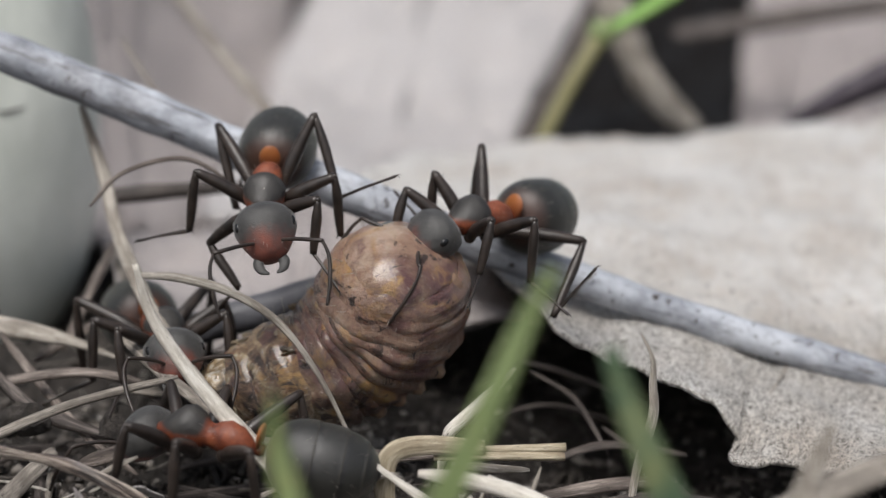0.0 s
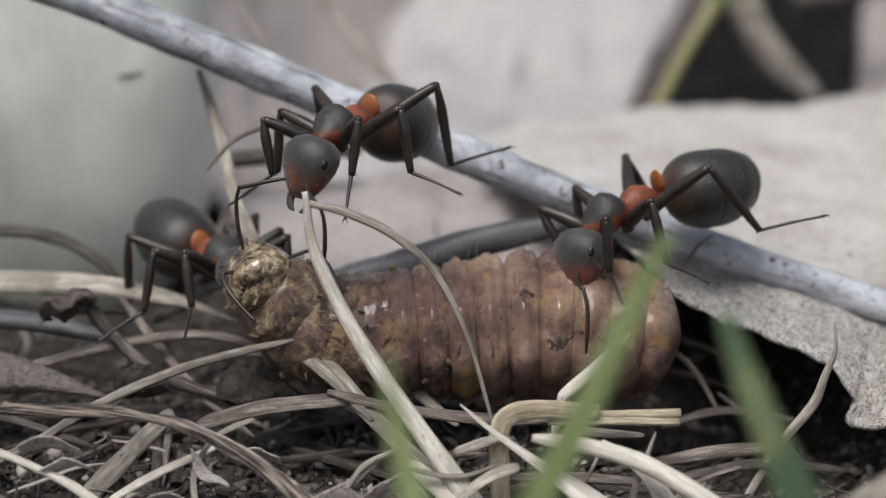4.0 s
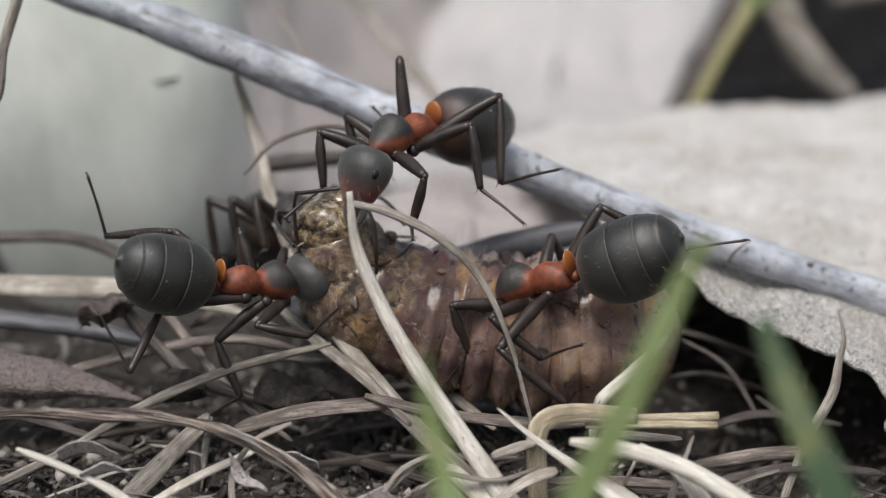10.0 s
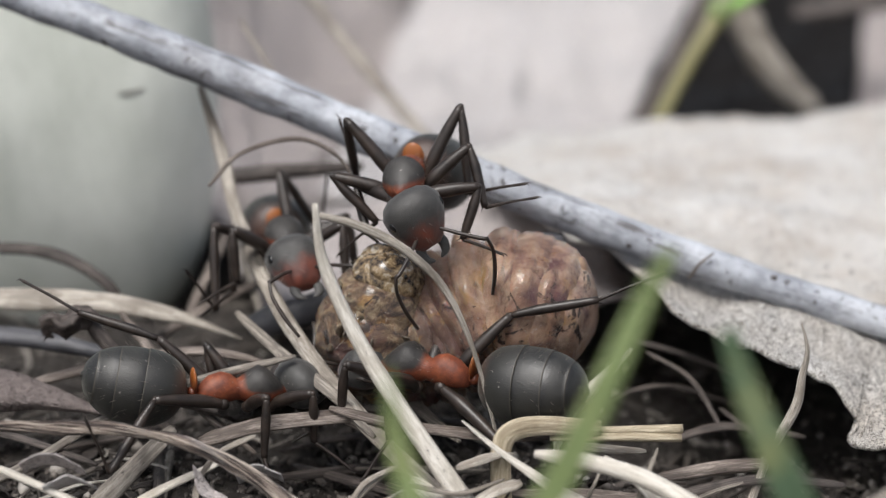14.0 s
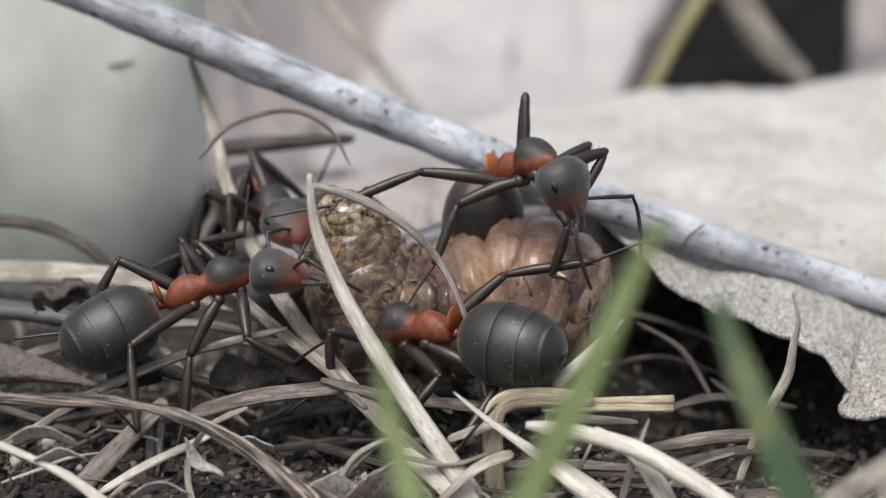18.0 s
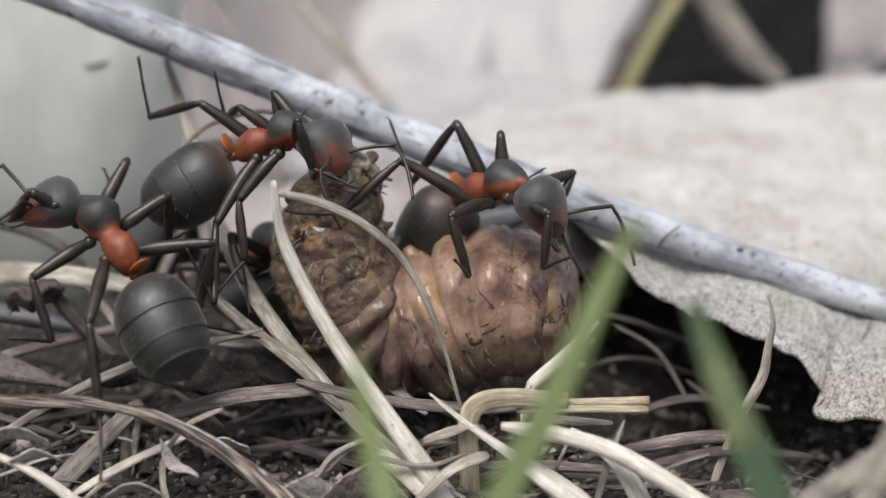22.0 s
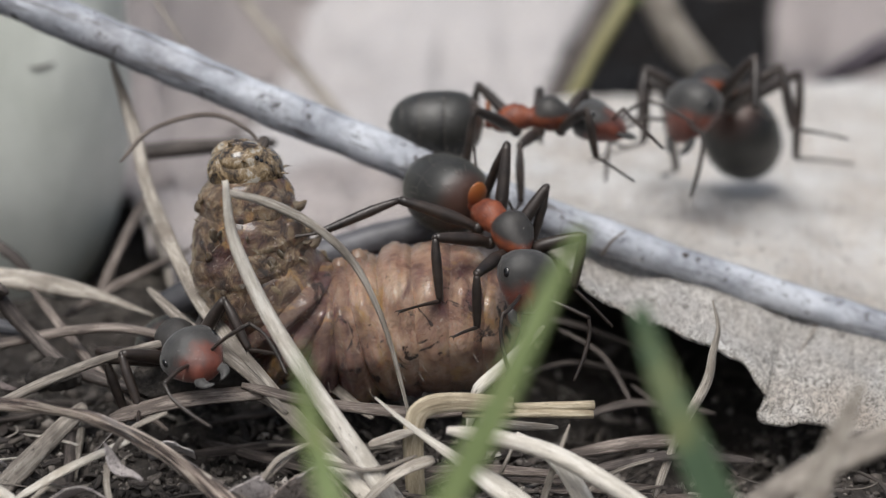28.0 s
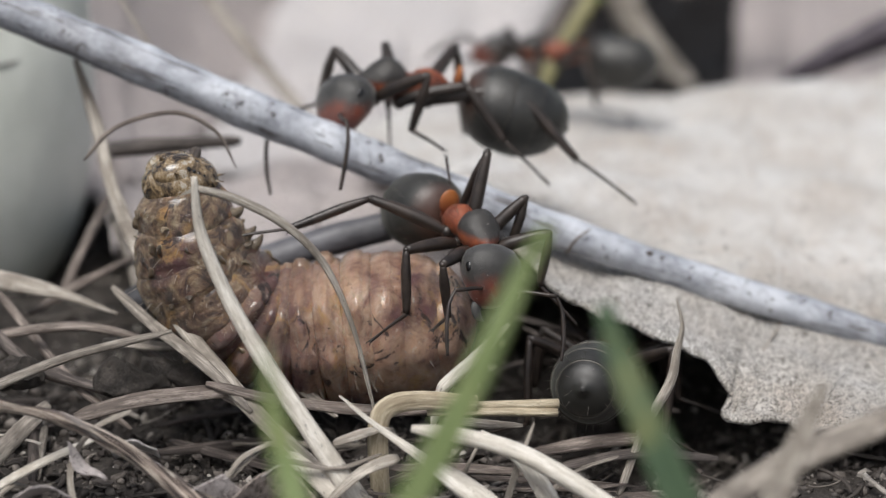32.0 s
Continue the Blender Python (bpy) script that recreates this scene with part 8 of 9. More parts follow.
    leg("A", 16.5, "r3", (-1.30, -0.21, 7.61), (-1.98, -1.77, 6.83))
    leg("A", 17, "r3", (-1.17, -0.18, 7.51), (-1.96, -1.72, 6.84))
    leg("A", 18, "r3", (-0.76, -0.42, 7.30), (-4.95, -1.17, 6.19))
    leg("A", 19, "r3", (-0.59, -0.48, 6.91), (-4.43, -1.33, 4.95))
    leg("A", 20, "r3", (-0.58, -0.48, 7.04), (-4.40, -1.35, 5.03))
    leg("A", 21, "r3", (-0.51, -0.35, 7.28), (-4.29, -1.20, 5.18))
    leg("A", 22, "r3", (-0.63, -0.48, 7.68), (-4.13, -1.41, 5.18))
    leg("A", 23, "r3", (-0.18, -1.14, 7.25), (-3.74, -2.06, 4.84))
    leg("A", 24, "r3", (0.76, -0.39, 6.11), (-3.01, -1.45, 5.07))
    leg("A", 24.5, "r3", (1.17, -0.46, 6.61), (-2.82, -1.14, 4.87))
    leg("A", 25, "r3", (1.50, -1.86, 6.66), (-2.62, -2.44, 5.24))
    leg("A", 26, "r3", (0.75, -0.29, 6.59), (-3.40, -0.95, 5.28))
    leg("A", 26.5, "r3", (0.72, -0.22, 6.76), (-3.39, -0.89, 5.32))
    leg("A", 28.5, "r3", (0.94, -0.41, 6.56), (-3.28, -0.97, 5.46))
    leg("A", 29, "r3", (1.13, -0.19, 6.39), (-3.16, -0.68, 5.53))
    leg("A", 30, "r3", (1.40, 0.07, 6.16), (-2.91, -0.41, 5.38))
    leg("A", 31, "r3", (1.28, 0.08, 6.48), (-2.99, -0.42, 5.57))
    leg("A", 32, "r3", (1.03, 0.13, 6.50), (-3.20, -0.43, 5.42))
    leg("B", 3, "l1", (6.96, -1.15, 5.79), (6.53, -2.25, 4.86))
    leg("B", 6, "l1", (3.14, -1.92, 4.85), (3.50, -3.10, 3.90))
    leg("B", 1, "l2", (6.57, 0.11, 4.87), (9.91, -0.45, 5.15))
    leg("B", 2, "l2", (7.71, -0.50, 6.58), (9.31, -1.88, 5.59))
    leg("B", 3, "l2", (7.73, -0.80, 6.24), (8.31, -2.05, 5.87))
    leg("B", 6, "l2", (5.99, -0.29, 6.13), (9.25, -1.02, 5.47))
    leg("B", 7, "l2", (3.87, -1.50, 4.85), (3.89, -2.90, 3.26))
    leg("B", 8, "l2", (1.51, -3.27, 3.90), (3.14, -4.63, 2.30))
    leg("B", 9, "l2", (0.29, -3.10, 3.12), (1.21, -4.28, 2.78))
    leg("B", 10, "l2", (-0.01, -3.28, 4.29), (2.43, -4.25, 3.83))
    leg("B", 16.5, "l2", (-0.57, -4.42, 2.60), (-0.92, -5.48, 2.78))
    leg("B", 17, "l2", (-0.59, -4.32, 2.61), (-0.91, -5.37, 2.84))
    leg("B", 18, "l2", (-0.22, -4.15, 2.46), (-0.79, -5.22, 2.58))
    leg("B", 22, "l2", (-10.51, -3.82, 5.17), (-10.93, -5.27, 3.90))
    leg("B", 0, "l3", (7.06, 0.51, 6.47), (7.24, -1.03, 6.04))
    leg("B", 1, "l3", (7.12, 0.74, 6.24), (7.37, -0.77, 6.00))
    leg("B", 2, "l3", (8.97, 0.23, 6.18), (11.85, -1.30, 3.22))
    leg("B", 3, "l3", (8.35, -1.12, 6.35), (9.83, -2.84, 5.67))
    leg("B", 6, "l3", (7.09, -0.04, 6.81), (10.26, -1.73, 5.30))
    leg("B", 7, "l3", (6.20, -1.13, 8.19), (9.19, -2.78, 6.10))
    leg("B", 10, "l3", (0.21, -3.80, 3.57), (1.95, -5.32, 3.06))
    leg("B", 11, "l3", (-1.05, -4.66, 3.88), (-0.66, -6.32, 3.01))
    leg("B", 12, "l3", (-0.08, -3.49, 4.17), (2.64, -5.01, 2.96))
    leg("B", 13, "l3", (1.15, -3.01, 3.75), (3.31, -4.61, 2.84))
    leg("B", 14, "l3", (1.16, -4.37, 1.47), (1.68, -5.95, 1.11))
    leg("B", 16.5, "l3", (1.44, -4.78, 2.81), (1.09, -6.33, 2.44))
    leg("B", 17, "l3", (1.35, -4.71, 2.66), (1.09, -6.21, 2.49))
    leg("B", 18, "l3", (1.38, -4.21, 2.29), (1.23, -5.71, 2.11))
    leg("B", 19, "l3", (0.43, -5.16, 2.36), (-0.65, -6.45, 2.79))
    leg("B", 22, "l3", (-8.76, -5.49, 4.42), (-8.32, -7.33, 0.71))
    leg("B", 2, "r1", (3.51, 1.05, 5.60), (3.28, 1.64, 4.34))
    leg("B", 6, "r1", (1.55, 0.32, 5.67), (-0.07, 0.99, 5.11))
    leg("B", 7, "r1", (1.99, 0.64, 6.13), (-0.78, 0.82, 7.26))
    leg("B", 0, "r2", (2.74, 1.12, 8.34), (1.64, 2.02, 7.61))
    leg("B", 2, "r2", (4.31, 1.23, 7.25), (3.44, 2.19, 6.62))
    leg("B", 3, "r2", (4.29, 1.20, 7.31), (3.61, 2.16, 6.69))
    leg("B", 6, "r2", (2.78, 1.55, 6.81), (2.87, 2.41, 5.88))
    leg("B", 11, "r2", (-0.61, -1.14, 5.60), (-0.65, 0.05, 6.10))
    leg("B", 20, "r2", (-0.89, -1.63, 4.32), (0.19, -0.39, 5.88))
    leg("B", 0, "r3", (4.18, 2.41, 8.90), (2.87, 3.48, 7.48))
    leg("B", 2, "r3", (5.45, 1.77, 8.52), (6.25, 2.66, 6.86))
    leg("B", 3, "r3", (5.41, 1.76, 8.65), (5.07, 3.01, 7.80))
    leg("B", 6, "r3", (4.05, 2.22, 7.89), (3.84, 3.34, 6.62))
    leg("B", 7, "r3", (4.26, 2.14, 7.94), (5.01, 3.19, 6.73))
    leg("B", 8, "r3", (3.19, -0.79, 7.53), (7.31, -1.70, 6.27))
    leg("B", 9, "r3", (1.67, -2.10, 5.76), (6.02, -2.65, 6.07))
    leg("B", 10, "r3", (3.04, -1.20, 6.92), (7.09, -1.43, 6.02))
    leg("B", 11, "r3", (2.16, -1.82, 5.96), (6.52, -2.39, 6.18))
    leg("B", 12, "r3", (0.49, -2.50, 4.91), (4.61, -2.32, 4.88))
    leg("B", 13, "r3", (-0.29, -1.92, 5.53), (2.45, -1.01, 5.12))
    leg("B", 14, "r3", (1.52, -1.89, 4.33), (5.73, -2.12, 5.58))
    leg("B", 16.5, "r3", (1.91, -1.97, 4.89), (6.19, -2.27, 5.88))
    leg("B", 17, "r3", (1.89, -1.77, 5.23), (6.21, -2.14, 5.98))
    leg("B", 18, "r3", (1.57, -2.10, 4.73), (5.81, -2.35, 5.87))
    leg("B", 19, "r3", (1.68, -2.23, 4.33), (5.86, -2.41, 5.69))
    leg("B", 20, "r3", (0.80, -2.19, 4.52), (5.17, -2.53, 4.97))
    leg("E", 1, "l3", (-6.37, 3.76, 5.36), (-6.20, 4.73, 3.75))
    leg("E", 2, "l3", (-8.13, 2.36, 5.89), (-10.01, 3.28, 5.50))
    leg("E", 3, "l3", (-7.87, 2.70, 6.27), (-9.74, 3.45, 5.23))
    leg("E", 14, "l3", (-5.45, 4.81, 7.11), (-4.03, 6.16, 6.77))
    leg("E", 16.5, "l3", (-6.02, 4.58, 7.05), (-3.91, 5.86, 6.69))
    leg("E", 17, "l3", (-5.86, 4.94, 6.86), (-3.73, 6.24, 6.63))
    leg("E", 18, "l3", (-6.09, 5.17, 6.76), (-3.59, 6.42, 6.53))
    leg("E", 31, "r1", (7.92, -2.62, 3.18), (7.99, -3.80, 2.48))
    leg("E", 2, "r2", (-7.59, -0.79, 2.78), (-7.51, -2.25, 1.10))
    leg("E", 3, "r2", (-7.18, 0.41, 2.32), (-6.71, -1.03, 0.28))
    leg("E", 14, "r2", (-6.58, 1.58, 5.93), (-7.40, 0.16, 3.74))
    leg("E", 17, "r2", (-5.54, 1.42, 6.19), (-6.76, 0.03, 4.52))
    leg("E", 30, "r2", (1.77, -3.30, 1.95), (2.02, -4.86, -0.13))
    leg("E", 31, "r2", (6.53, -3.24, 1.30), (8.42, -4.20, 2.04))
    leg("E", 1, "r3", (-8.26, 0.81, 5.37), (-9.46, -1.00, 4.08))
    leg("E", 2, "r3", (-9.72, -0.26, 3.88), (-9.36, -2.10, 1.55))
    leg("E", 3, "r3", (-10.25, 1.77, 4.91), (-11.38, -0.01, 4.04))
    leg("E", 14, "r3", (-7.14, 1.91, 6.01), (-7.78, 0.23, 5.07))
    leg("E", 16.5, "r3", (-6.19, 1.81, 6.79), (-7.32, 0.05, 5.24))
    leg("E", 17, "r3", (-5.99, 1.91, 6.73), (-7.69, 0.11, 3.83))
    leg("E", 18, "r3", (-5.88, 1.80, 6.83), (-7.25, 0.05, 5.29))
    leg("E", 30, "r3", (1.08, -4.09, 2.87), (1.07, -6.01, 0.94))
    leg("E", 31, "r3", (4.35, -1.83, 2.69), (2.91, -3.49, 1.23))
    leg("F", 13, "l1", (-4.99, -1.50, 2.43), (-4.66, -0.82, 1.47))
    leg("F", 16.5, "l1", (-6.67, -1.15, 4.27), (-3.89, -0.56, 4.73))
    leg("F", 17, "l1", (-6.76, -0.75, 4.76), (-4.06, -0.14, 4.81))
    leg("F", 18, "l1", (-7.10, -1.04, 5.46), (-5.67, 0.07, 6.78))
    leg("F", 20, "l1", (-6.69, -0.09, 7.39), (-6.58, 0.65, 6.48))
    leg("F", 21, "l1", (-5.66, 0.11, 8.86), (-4.16, 1.01, 8.71))
    leg("F", 22, "l1", (-4.27, 0.28, 9.54), (-3.38, 1.09, 8.83))
    leg("F", 23, "l1", (-3.65, 0.38, 9.95), (-3.10, 1.14, 9.01))
    leg("F", 24, "l1", (-3.24, 0.87, 10.03), (-1.48, 1.31, 8.65))
    leg("F", 24.5, "l1", (-3.25, 1.01, 10.02), (-1.47, 1.35, 8.43))
    leg("F", 25, "l1", (-3.11, 0.50, 10.03), (-1.63, 1.16, 9.09))
    leg("F", 8, "l2", (-7.30, -1.19, 7.30), (-7.42, -0.27, 6.62))
    leg("F", 9, "l2", (-5.99, -1.22, 6.51), (-4.85, -0.07, 6.66))
    leg("F", 10, "l2", (-7.08, -1.27, 6.38), (-7.25, -0.41, 5.54))
    leg("F", 11, "l2", (-5.63, -1.35, 5.67), (-5.00, -0.07, 6.76))
    leg("F", 12, "l2", (-7.31, -1.61, 4.74), (-6.93, -0.34, 5.43))
    leg("F", 13, "l2", (-7.36, -1.73, 3.46), (-5.77, -0.46, 4.24))
    leg("F", 14, "l2", (-7.06, -1.89, 3.53), (-7.21, -1.04, 2.73))
    leg("F", 16.5, "l2", (-7.39, -1.76, 4.52), (-8.88, -0.77, 5.94))
    leg("F", 17, "l2", (-7.03, -1.54, 5.23), (-7.25, -0.47, 5.16))
    leg("F", 18, "l2", (-7.52, -1.49, 5.70), (-7.59, -0.75, 4.50))
    leg("F", 19, "l2", (-8.35, -1.39, 5.23), (-8.21, -0.67, 3.93))
    leg("F", 20, "l2", (-7.93, -1.15, 6.38), (-8.74, -0.51, 5.26))
    leg("F", 22, "l2", (-5.25, -0.02, 9.17), (-5.95, 1.07, 9.90))
    leg("F", 23, "l2", (-4.45, 0.61, 10.07), (-4.18, 1.72, 10.15))
    leg("F", 24, "l2", (-4.37, 0.63, 10.13), (-4.42, 1.69, 9.98))
    leg("F", 24.5, "l2", (-4.27, 0.63, 10.21), (-4.24, 1.69, 10.01))
    leg("F", 25, "l2", (-3.97, 0.65, 10.17), (-4.24, 1.55, 9.34))
    leg("F", 28.5, "l2", (7.12, 4.95, 8.05), (6.89, 5.84, 7.08))
    leg("F", 8, "l3", (-9.22, -1.19, 7.73), (-8.66, -0.09, 6.25))
    leg("F", 9, "l3", (-7.80, -1.81, 7.21), (-7.07, -0.65, 5.97))
    leg("F", 10, "l3", (-8.91, -1.99, 6.54), (-11.31, -1.04, 7.79))
    leg("F", 11, "l3", (-8.05, -1.71, 4.84), (-6.73, -0.37, 4.20))
    leg("F", 12, "l3", (-9.30, -2.52, 4.05), (-12.10, -1.80, 4.70))
    leg("F", 13, "l3", (-8.88, -1.72, 3.93), (-10.30, -0.46, 4.49))
    leg("F", 14, "l3", (-8.40, -2.24, 3.87), (-12.12, -2.02, 5.40))
    leg("F", 16.5, "l3", (-9.12, -1.31, 3.94), (-12.37, -1.03, 3.77))
    leg("F", 17, "l3", (-9.34, -1.01, 4.33), (-12.49, -0.88, 3.53))
    leg("F", 18, "l3", (-9.32, -1.83, 5.20), (-12.12, -2.23, 2.95))
    leg("F", 19, "l3", (-9.50, -0.67, 4.66), (-12.58, -0.83, 3.13))
    leg("F", 20, "l3", (-9.13, -1.79, 5.57), (-11.07, -1.22, 4.30))
    leg("F", 21, "l3", (-8.31, -1.10, 6.91), (-9.62, -0.13, 6.08))
    leg("F", 22, "l3", (-6.40, 0.14, 9.29), (-8.15, 1.32, 10.27))
    leg("F", 23, "l3", (-6.19, 0.68, 10.27), (-8.16, 1.77, 10.80))
    leg("F", 24, "l3", (-6.14, 0.65, 10.19), (-8.28, 1.68, 10.78))
    leg("F", 24.5, "l3", (-6.08, 0.64, 10.26), (-8.11, 1.71, 10.80))
    leg("F", 25, "l3", (-5.81, 0.63, 10.36), (-8.00, 1.66, 10.97))
    leg("F", 29, "l3", (5.40, 4.93, 9.24), (6.04, 5.85, 7.51))
    leg("F", 9, "r1", (-4.52, -2.93, 3.56), (-2.17, -3.18, 4.36))
    leg("F", 10, "r1", (-6.43, -3.34, 4.06), (-4.13, -3.62, 4.68))
    leg("F", 11, "r1", (-4.81, -3.58, 3.35), (-3.73, -4.08, 4.42))
    leg("F", 12, "r1", (-5.93, -3.51, 2.17), (-4.97, -3.99, 3.27))
    leg("F", 16.5, "r1", (-6.18, -4.11, 2.38), (-4.27, -4.65, 2.67))
    leg("F", 17, "r1", (-5.90, -4.00, 2.70), (-3.22, -4.42, 2.22))
    leg("F", 19, "r1", (-5.02, -3.12, 3.98), (-3.43, -3.67, 4.61))
    leg("F", 23, "r1", (-4.02, -2.11, 7.79), (-3.15, -3.06, 7.46))
    leg("F", 24, "r1", (-4.33, -1.76, 7.96), (-3.23, -2.71, 7.30))
    leg("F", 24.5, "r1", (-4.06, -1.90, 7.97), (-3.05, -2.87, 7.29))
    leg("F", 25, "r1", (-4.20, -1.65, 8.48), (-3.21, -2.66, 7.37))
    leg("F", 28.5, "r1", (9.02, 2.59, 5.40), (9.81, 1.33, 3.38))
    leg("F", 29, "r1", (9.46, 2.73, 6.77), (9.33, 1.57, 4.96))
    leg("F", 8, "r2", (-7.25, -3.82, 4.74), (-6.33, -5.02, 3.72))
    leg("F", 9, "r2", (-7.19, -2.77, 3.36), (-7.41, -4.24, 1.86))
    leg("F", 10, "r2", (-7.70, -2.74, 3.40), (-7.68, -4.20, 1.81))
    leg("F", 11, "r2", (-6.35, -3.16, 2.99), (-6.86, -4.61, 1.80))
    leg("F", 12, "r2", (-7.11, -3.96, 2.58), (-6.95, -5.50, 0.25))
    leg("F", 13, "r2", (-8.59, -3.81, 2.33), (-8.51, -5.20, 1.30))
    leg("F", 16.5, "r2", (-7.48, -3.30, 1.76), (-8.26, -4.88, 0.19))
    leg("F", 17, "r2", (-7.26, -3.74, 2.06), (-7.30, -5.21, 0.74))
    leg("F", 18, "r2", (-7.18, -3.05, 2.58), (-7.62, -4.31, -0.55))
    leg("F", 19, "r2", (-7.66, -3.26, 2.62), (-7.44, -4.72, -0.21))
    leg("F", 20, "r2", (-6.52, -2.27, 4.21), (-7.00, -3.45, 1.05))
    leg("F", 21, "r2", (-5.52, -1.79, 5.44), (-5.52, -2.88, 2.22))
    leg("F", 23, "r2", (-5.39, -1.24, 7.29), (-5.98, -2.54, 6.40))
    leg("F", 24, "r2", (-5.35, -0.72, 7.24), (-5.77, -2.08, 5.63))
    leg("F", 24.5, "r2", (-5.34, -0.72, 7.38), (-5.37, -2.06, 5.34))
    leg("F", 26.5, "r2", (-4.07, 0.69, 9.51), (-4.38, -0.58, 8.07))
    leg("F", 28.5, "r2", (6.96, 2.52, 6.89), (6.97, 1.19, 5.14))
    leg("F", 29, "r2", (6.41, 2.97, 8.35), (6.82, 1.81, 5.41))
    leg("F", 8, "r3", (-10.04, -2.98, 6.11), (-11.12, -4.97, 3.24))
    leg("F", 9, "r3", (-8.79, -3.12, 4.77), (-9.36, -4.61, 4.91))
    leg("F", 10, "r3", (-9.18, -3.10, 4.58), (-10.47, -4.66, 4.82))
    leg("F", 13, "r3", (-9.97, -3.45, 2.67), (-11.04, -5.20, 2.25))
    leg("F", 14, "r3", (-8.25, -4.62, 2.73), (-9.69, -6.24, 2.76))
    leg("F", 16.5, "r3", (-7.77, -5.00, 3.17), (-8.36, -6.62, 2.85))
    leg("F", 17, "r3", (-8.45, -4.84, 2.80), (-8.84, -6.39, 2.73))
    leg("F", 18, "r3", (-8.73, -4.13, 3.21), (-9.18, -5.84, 2.56))
    leg("F", 19, "r3", (-8.97, -4.26, 3.00), (-9.27, -5.90, 2.53))
    leg("F", 20, "r3", (-7.99, -2.78, 3.82), (-9.32, -4.72, 2.26))
    leg("F", 21, "r3", (-7.10, -2.11, 5.02), (-9.19, -4.02, 2.11))
    leg("F", 22, "r3", (-5.84, -1.76, 5.99), (-6.40, -3.27, 5.84))
    leg("F", 23, "r3", (-6.28, -1.98, 8.57), (-7.77, -3.45, 8.87))
    leg("F", 24, "r3", (-6.66, -0.64, 7.23), (-10.11, -1.91, 4.82))
    leg("F", 24.5, "r3", (-6.56, -0.62, 7.25), (-9.58, -2.32, 5.39))
    leg("F", 25, "r3", (-6.14, -1.54, 7.69), (-9.37, -3.12, 5.50))
    leg("F", 26.5, "r3", (-7.65, 1.23, 9.16), (-6.56, -0.26, 7.27))
    leg("H", 28.5, "l1", (12.04, 3.60, 6.14), (10.91, 3.10, 6.25))
    leg("H", 29, "l1", (11.79, 3.60, 6.93), (10.92, 3.10, 7.03))
    leg("H", 29.5, "l1", (11.10, 4.20, 5.73), (9.86, 3.70, 4.33))
    leg("H", 31, "l1", (6.85, 3.07, 7.92), (4.86, 2.14, 6.18))
    leg("H", 32, "l1", (2.86, 4.70, 9.29), (3.29, 3.43, 7.26))
    leg("H", 28.5, "l2", (14.92, 4.20, 6.55), (16.17, 3.70, 6.93))
    leg("H", 29, "l2", (14.41, 4.40, 6.50), (15.86, 3.90, 6.61))
    leg("H", 29.5, "l2", (11.31, 4.40, 5.86), (10.58, 3.90, 4.54))
    leg("H", 31, "l2", (9.78, 3.31, 6.38), (9.27, 2.00, 2.93))
    leg("H", 32, "l2", (4.08, 5.52, 8.83), (6.59, 4.59, 5.98))
    leg("H", 28.5, "l3", (13.55, 3.05, 5.79), (12.80, 1.24, 4.11))
    leg("H", 29, "l3", (12.40, 3.31, 6.16), (11.29, 1.58, 4.44))
    leg("H", 29.5, "l3", (14.16, 4.60, 5.82), (16.30, 4.10, 6.30))
    leg("H", 30, "l3", (14.63, 4.74, 5.02), (15.22, 2.59, 3.06))
    leg("H", 31, "l3", (11.47, 3.91, 5.43), (14.92, 1.98, 2.27))
    leg("H", 32, "l3", (5.59, 5.55, 8.72), (9.24, 4.22, 5.48))
    leg("H", 28.5, "r1", (11.44, 7.00, 9.05), (10.72, 7.80, 7.62))
    leg("H", 29, "r1", (11.98, 6.00, 8.23), (11.24, 6.80, 7.90))
    leg("H", 29.5, "r1", (11.99, 7.00, 8.40), (11.45, 7.80, 7.33))
    leg("H", 30, "r1", (9.09, 4.84, 6.60), (7.91, 5.39, 4.67))
    leg("H", 28.5, "r2", (11.51, 5.92, 9.36), (10.76, 6.96, 7.97))
    leg("H", 29, "r2", (14.88, 5.80, 6.84), (16.22, 6.60, 5.57))
    leg("H", 29.5, "r2", (12.86, 7.50, 7.40), (14.07, 8.30, 4.80))
    leg("H", 30, "r2", (10.69, 5.44, 6.98), (10.70, 6.54, 6.25))
    leg("H", 32, "r2", (1.62, 8.05, 9.73), (1.80, 7.99, 6.31))
    leg("H", 28.5, "r3", (15.53, 4.85, 8.06), (16.36, 5.83, 6.21))
    leg("H", 29, "r3", (15.56, 4.73, 7.51), (16.50, 5.70, 5.78))
    leg("H", 29.5, "r3", (14.57, 7.50, 6.29), (15.95, 8.30, 4.80))
    leg("H", 30, "r3", (13.27, 7.02, 6.05), (16.13, 7.13, 4.08))
    leg("H", 31, "r3", (11.03, 5.73, 8.13), (10.21, 6.78, 5.71))
    spine(0, (-2.77, -0.50, 2.33), (-1.32, -0.30, 2.61), (0.14, 0.00, 3.28), (1.38, -0.30, 4.60), (1.72, -1.00, 6.25))
    spine(0.5, (-5.13, -0.80, 2.41), (-3.54, -0.50, 2.90), (-0.96, 0.00, 3.51), (1.15, 0.00, 4.19), (2.92, -0.50, 4.32))
    spine(1, (-5.85, -1.00, 2.50), (-3.48, -0.50, 2.76), (-0.41, 0.00, 2.95), (2.25, 0.00, 2.98), (5.05, 0.20, 2.50))
    spine(2, (-5.36, -1.00, 3.29), (-2.91, -0.30, 2.58), (0.18, 0.20, 2.85), (3.47, 0.30, 3.25), (6.12, 0.30, 2.56))
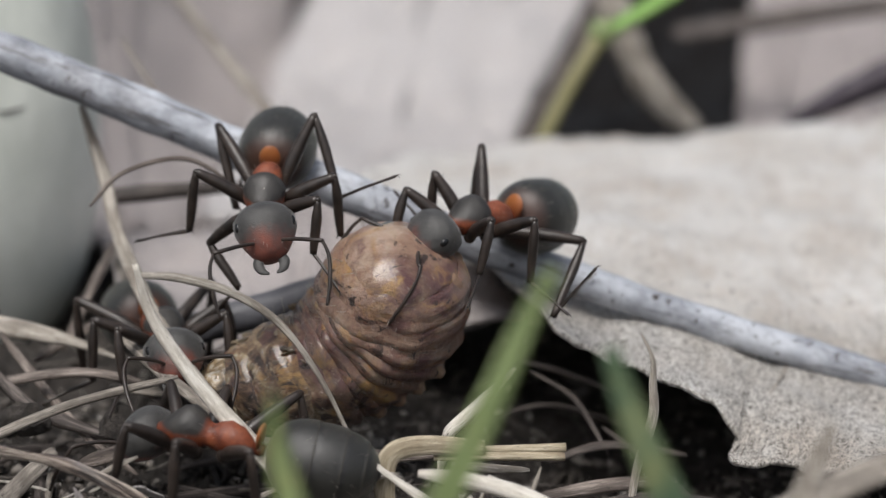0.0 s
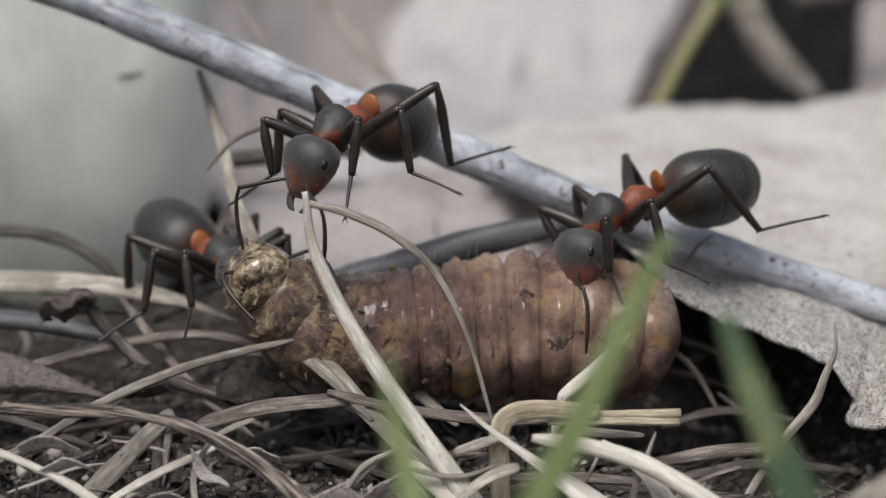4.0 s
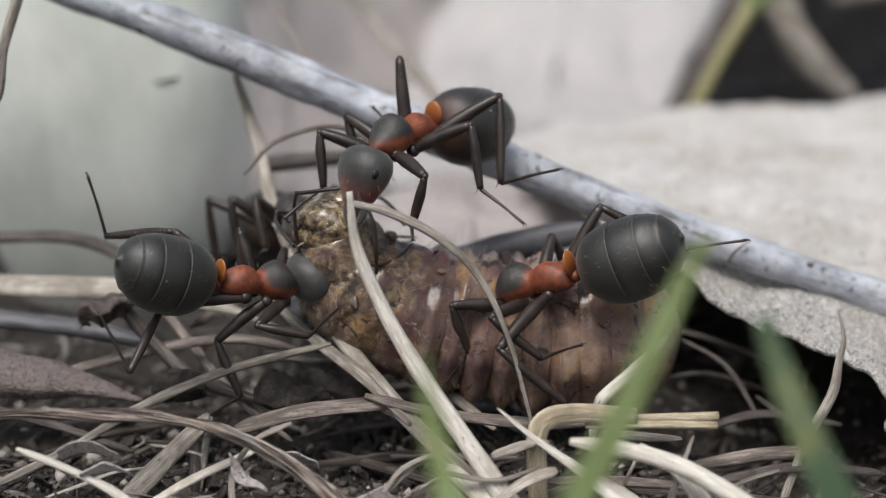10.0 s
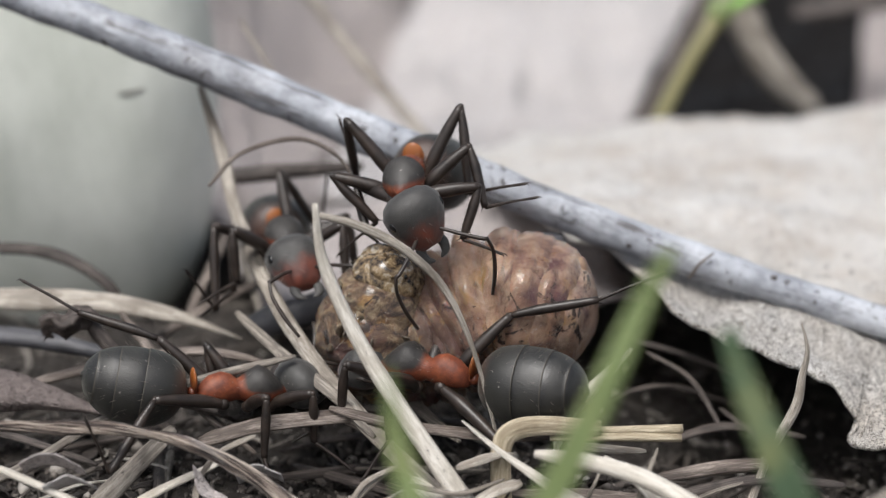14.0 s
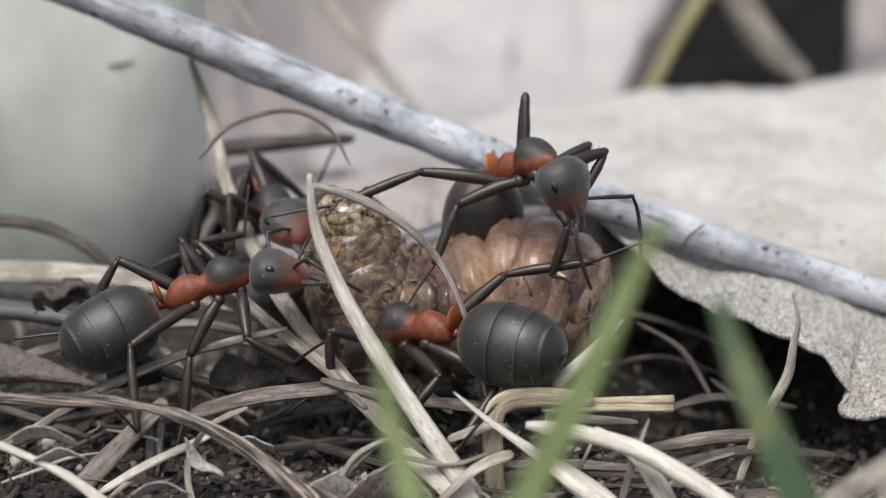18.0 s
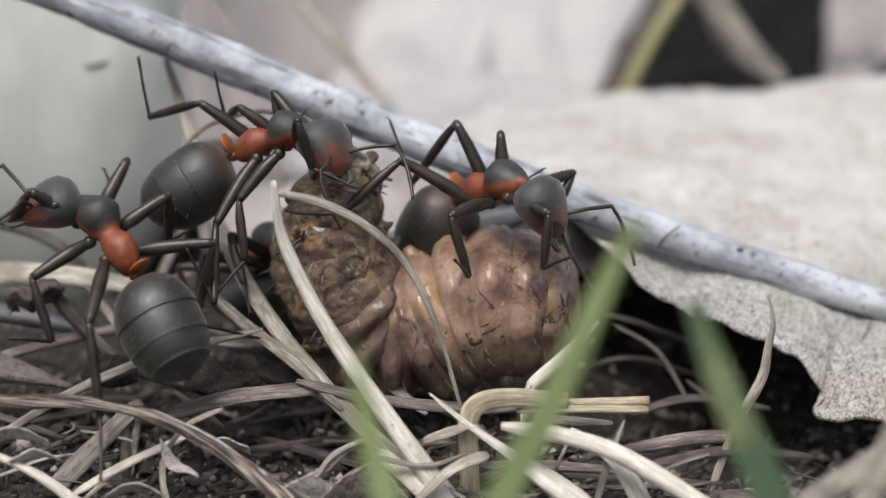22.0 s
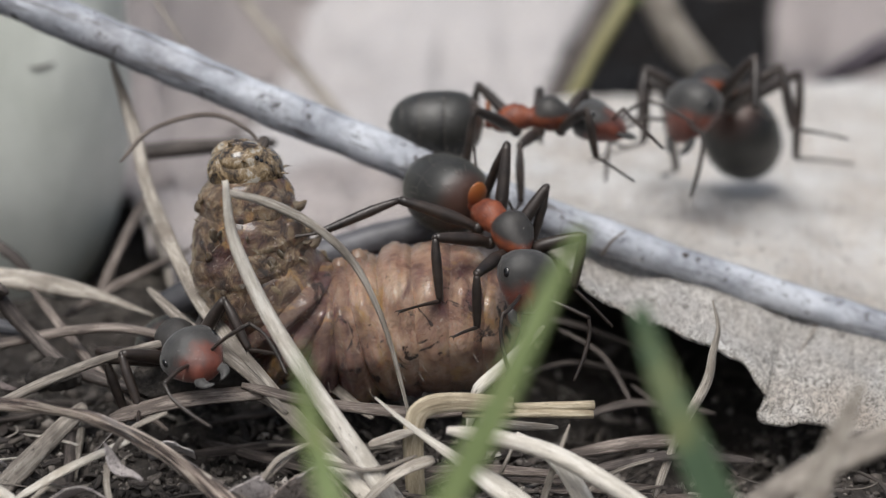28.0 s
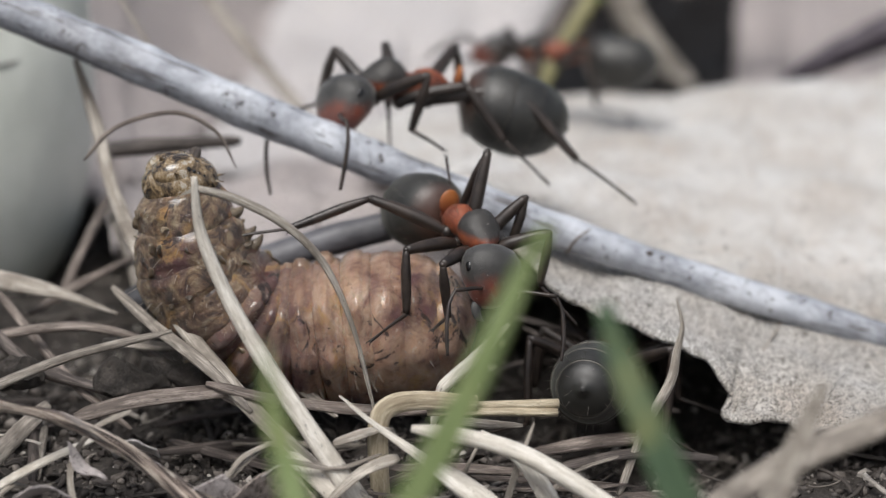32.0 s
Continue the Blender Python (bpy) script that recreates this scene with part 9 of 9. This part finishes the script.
    spine(3, (-5.67, -1.00, 3.57), (-3.39, -0.30, 2.45), (-0.13, 0.20, 2.82), (3.16, 0.30, 3.06), (6.13, 0.30, 2.64))
    spine(5.5, (-4.88, -0.80, 5.66), (-4.15, -0.30, 3.53), (-1.57, 0.20, 2.71), (1.72, 0.30, 2.85), (5.51, 0.30, 2.69))
    spine(6, (-5.34, -0.80, 5.72), (-4.46, -0.30, 3.59), (-1.71, 0.20, 2.68), (1.74, 0.30, 2.99), (5.36, 0.30, 2.90))
    spine(7, (-4.00, -0.50, 6.64), (-3.25, -0.20, 4.16), (-0.75, 0.20, 3.19), (2.37, 0.30, 2.90), (5.83, 0.30, 3.14))
    spine(8, (-4.76, -0.50, 6.26), (-3.45, -0.20, 4.10), (-1.03, 0.20, 3.13), (1.95, 0.20, 2.87), (4.25, 0.20, 3.40))
    spine(9, (-3.88, -0.20, 6.52), (-3.02, 0.00, 4.64), (-1.65, 0.20, 3.40), (1.15, 0.20, 3.22), (3.65, 0.00, 3.55))
    spine(10, (-4.51, -0.20, 5.82), (-3.66, 0.00, 4.09), (-1.14, 0.20, 3.18), (1.81, 0.20, 2.76), (4.76, 0.20, 2.93))
    spine(11, (-4.77, -0.20, 5.50), (-3.50, 0.00, 4.19), (-1.23, 0.20, 3.37), (1.56, 0.20, 3.03), (3.84, 0.00, 3.26))
    spine(12, (-5.91, -0.20, 4.89), (-4.32, 0.00, 3.83), (-2.04, 0.20, 3.01), (0.55, -0.30, 3.38), (2.40, -0.60, 4.15))
    spine(13, (-4.33, 0.00, 4.79), (-3.71, 0.00, 3.09), (-2.08, 0.20, 2.86), (0.75, -0.20, 3.75), (2.75, -0.40, 3.90))
    spine(14, (-2.06, -0.20, 4.60), (-2.41, 0.00, 3.10), (-0.78, 0.60, 2.93), (1.20, 0.60, 3.96), (3.33, 0.30, 3.62))
    spine(16.5, (-2.29, -0.20, 4.80), (-2.23, 0.00, 3.14), (-0.35, 0.60, 2.62), (1.79, 0.60, 3.48), (3.76, 0.30, 3.22))
    spine(17, (-2.27, -0.20, 5.08), (-2.55, 0.00, 3.34), (-0.68, 0.60, 2.64), (1.80, 0.60, 3.67), (3.77, 0.30, 3.24))
    spine(18, (-2.69, -0.20, 5.43), (-2.24, 0.00, 3.52), (-0.03, 0.60, 2.83), (2.11, 0.60, 3.60), (3.92, 0.30, 2.91))
    spine(19, (-2.97, 0.00, 6.34), (-2.60, 0.20, 4.36), (-0.73, 0.60, 2.46), (1.91, 0.50, 3.17), (4.05, 0.20, 2.57))
    spine(20, (-2.32, 0.30, 7.13), (-2.34, 0.30, 4.88), (-1.05, 0.50, 2.60), (1.58, 0.30, 3.43), (3.88, 0.10, 2.97))
    spine(21, (-1.73, 0.30, 7.03), (-2.15, 0.30, 5.11), (-0.79, 0.50, 2.50), (1.69, 0.30, 3.37), (3.81, 0.10, 3.11))
    spine(22, (-2.32, 0.30, 6.67), (-2.67, 0.30, 4.66), (-0.97, 0.40, 2.24), (1.67, 0.20, 3.33), (3.88, 0.10, 3.18))
    spine(23, (-2.53, 0.30, 6.95), (-2.56, 0.30, 4.44), (-1.10, 0.40, 2.01), (1.53, 0.20, 3.18), (3.83, 0.10, 2.86))
    spine(24.5, (-2.26, 0.30, 6.82), (-2.43, 0.30, 4.65), (-0.81, 0.40, 2.33), (1.82, 0.20, 3.25), (3.95, 0.10, 3.19))
    spine(25, (-2.42, 0.30, 6.87), (-2.60, 0.30, 4.53), (-0.98, 0.40, 2.38), (1.65, 0.20, 3.55), (3.78, 0.10, 3.41))
    spine(26, (-2.57, 0.30, 7.07), (-2.75, 0.30, 4.73), (-1.30, 0.40, 2.24), (1.41, 0.20, 3.41), (3.63, 0.10, 2.93))
    spine(26.5, (-2.68, 0.30, 7.08), (-2.87, 0.30, 4.66), (-1.41, 0.40, 2.25), (1.30, 0.20, 3.43), (3.52, 0.10, 2.95))
    spine(28.5, (-3.79, 0.20, 6.94), (-3.34, 0.20, 4.27), (-1.47, 0.30, 2.46), (1.32, 0.20, 2.83), (3.78, 0.10, 2.95))
    spine(29, (-4.02, 0.20, 6.68), (-3.54, 0.20, 4.18), (-1.68, 0.30, 2.36), (1.20, 0.20, 2.91), (3.66, 0.10, 3.20))
    spine(30, (-4.21, 0.20, 6.63), (-3.89, 0.20, 4.13), (-2.03, 0.30, 2.48), (0.84, 0.20, 2.69), (3.39, 0.10, 2.97))
    spine(31, (-4.29, 0.20, 6.71), (-3.94, 0.20, 4.16), (-1.87, 0.30, 2.52), (1.00, 0.20, 2.73), (3.55, 0.10, 2.85))
    spine(32, (-4.32, 0.20, 6.57), (-3.82, 0.20, 4.24), (-1.97, 0.30, 2.43), (0.74, 0.20, 2.63), (3.44, 0.10, 2.75))


def motions():
    places()
    for i, ant in enumerate(ANTS.values()):
        move_ant(ant, i + 1)
    move_caterpillar()
    move_straw()
    move_stalk()
    move_leaf()


motions()
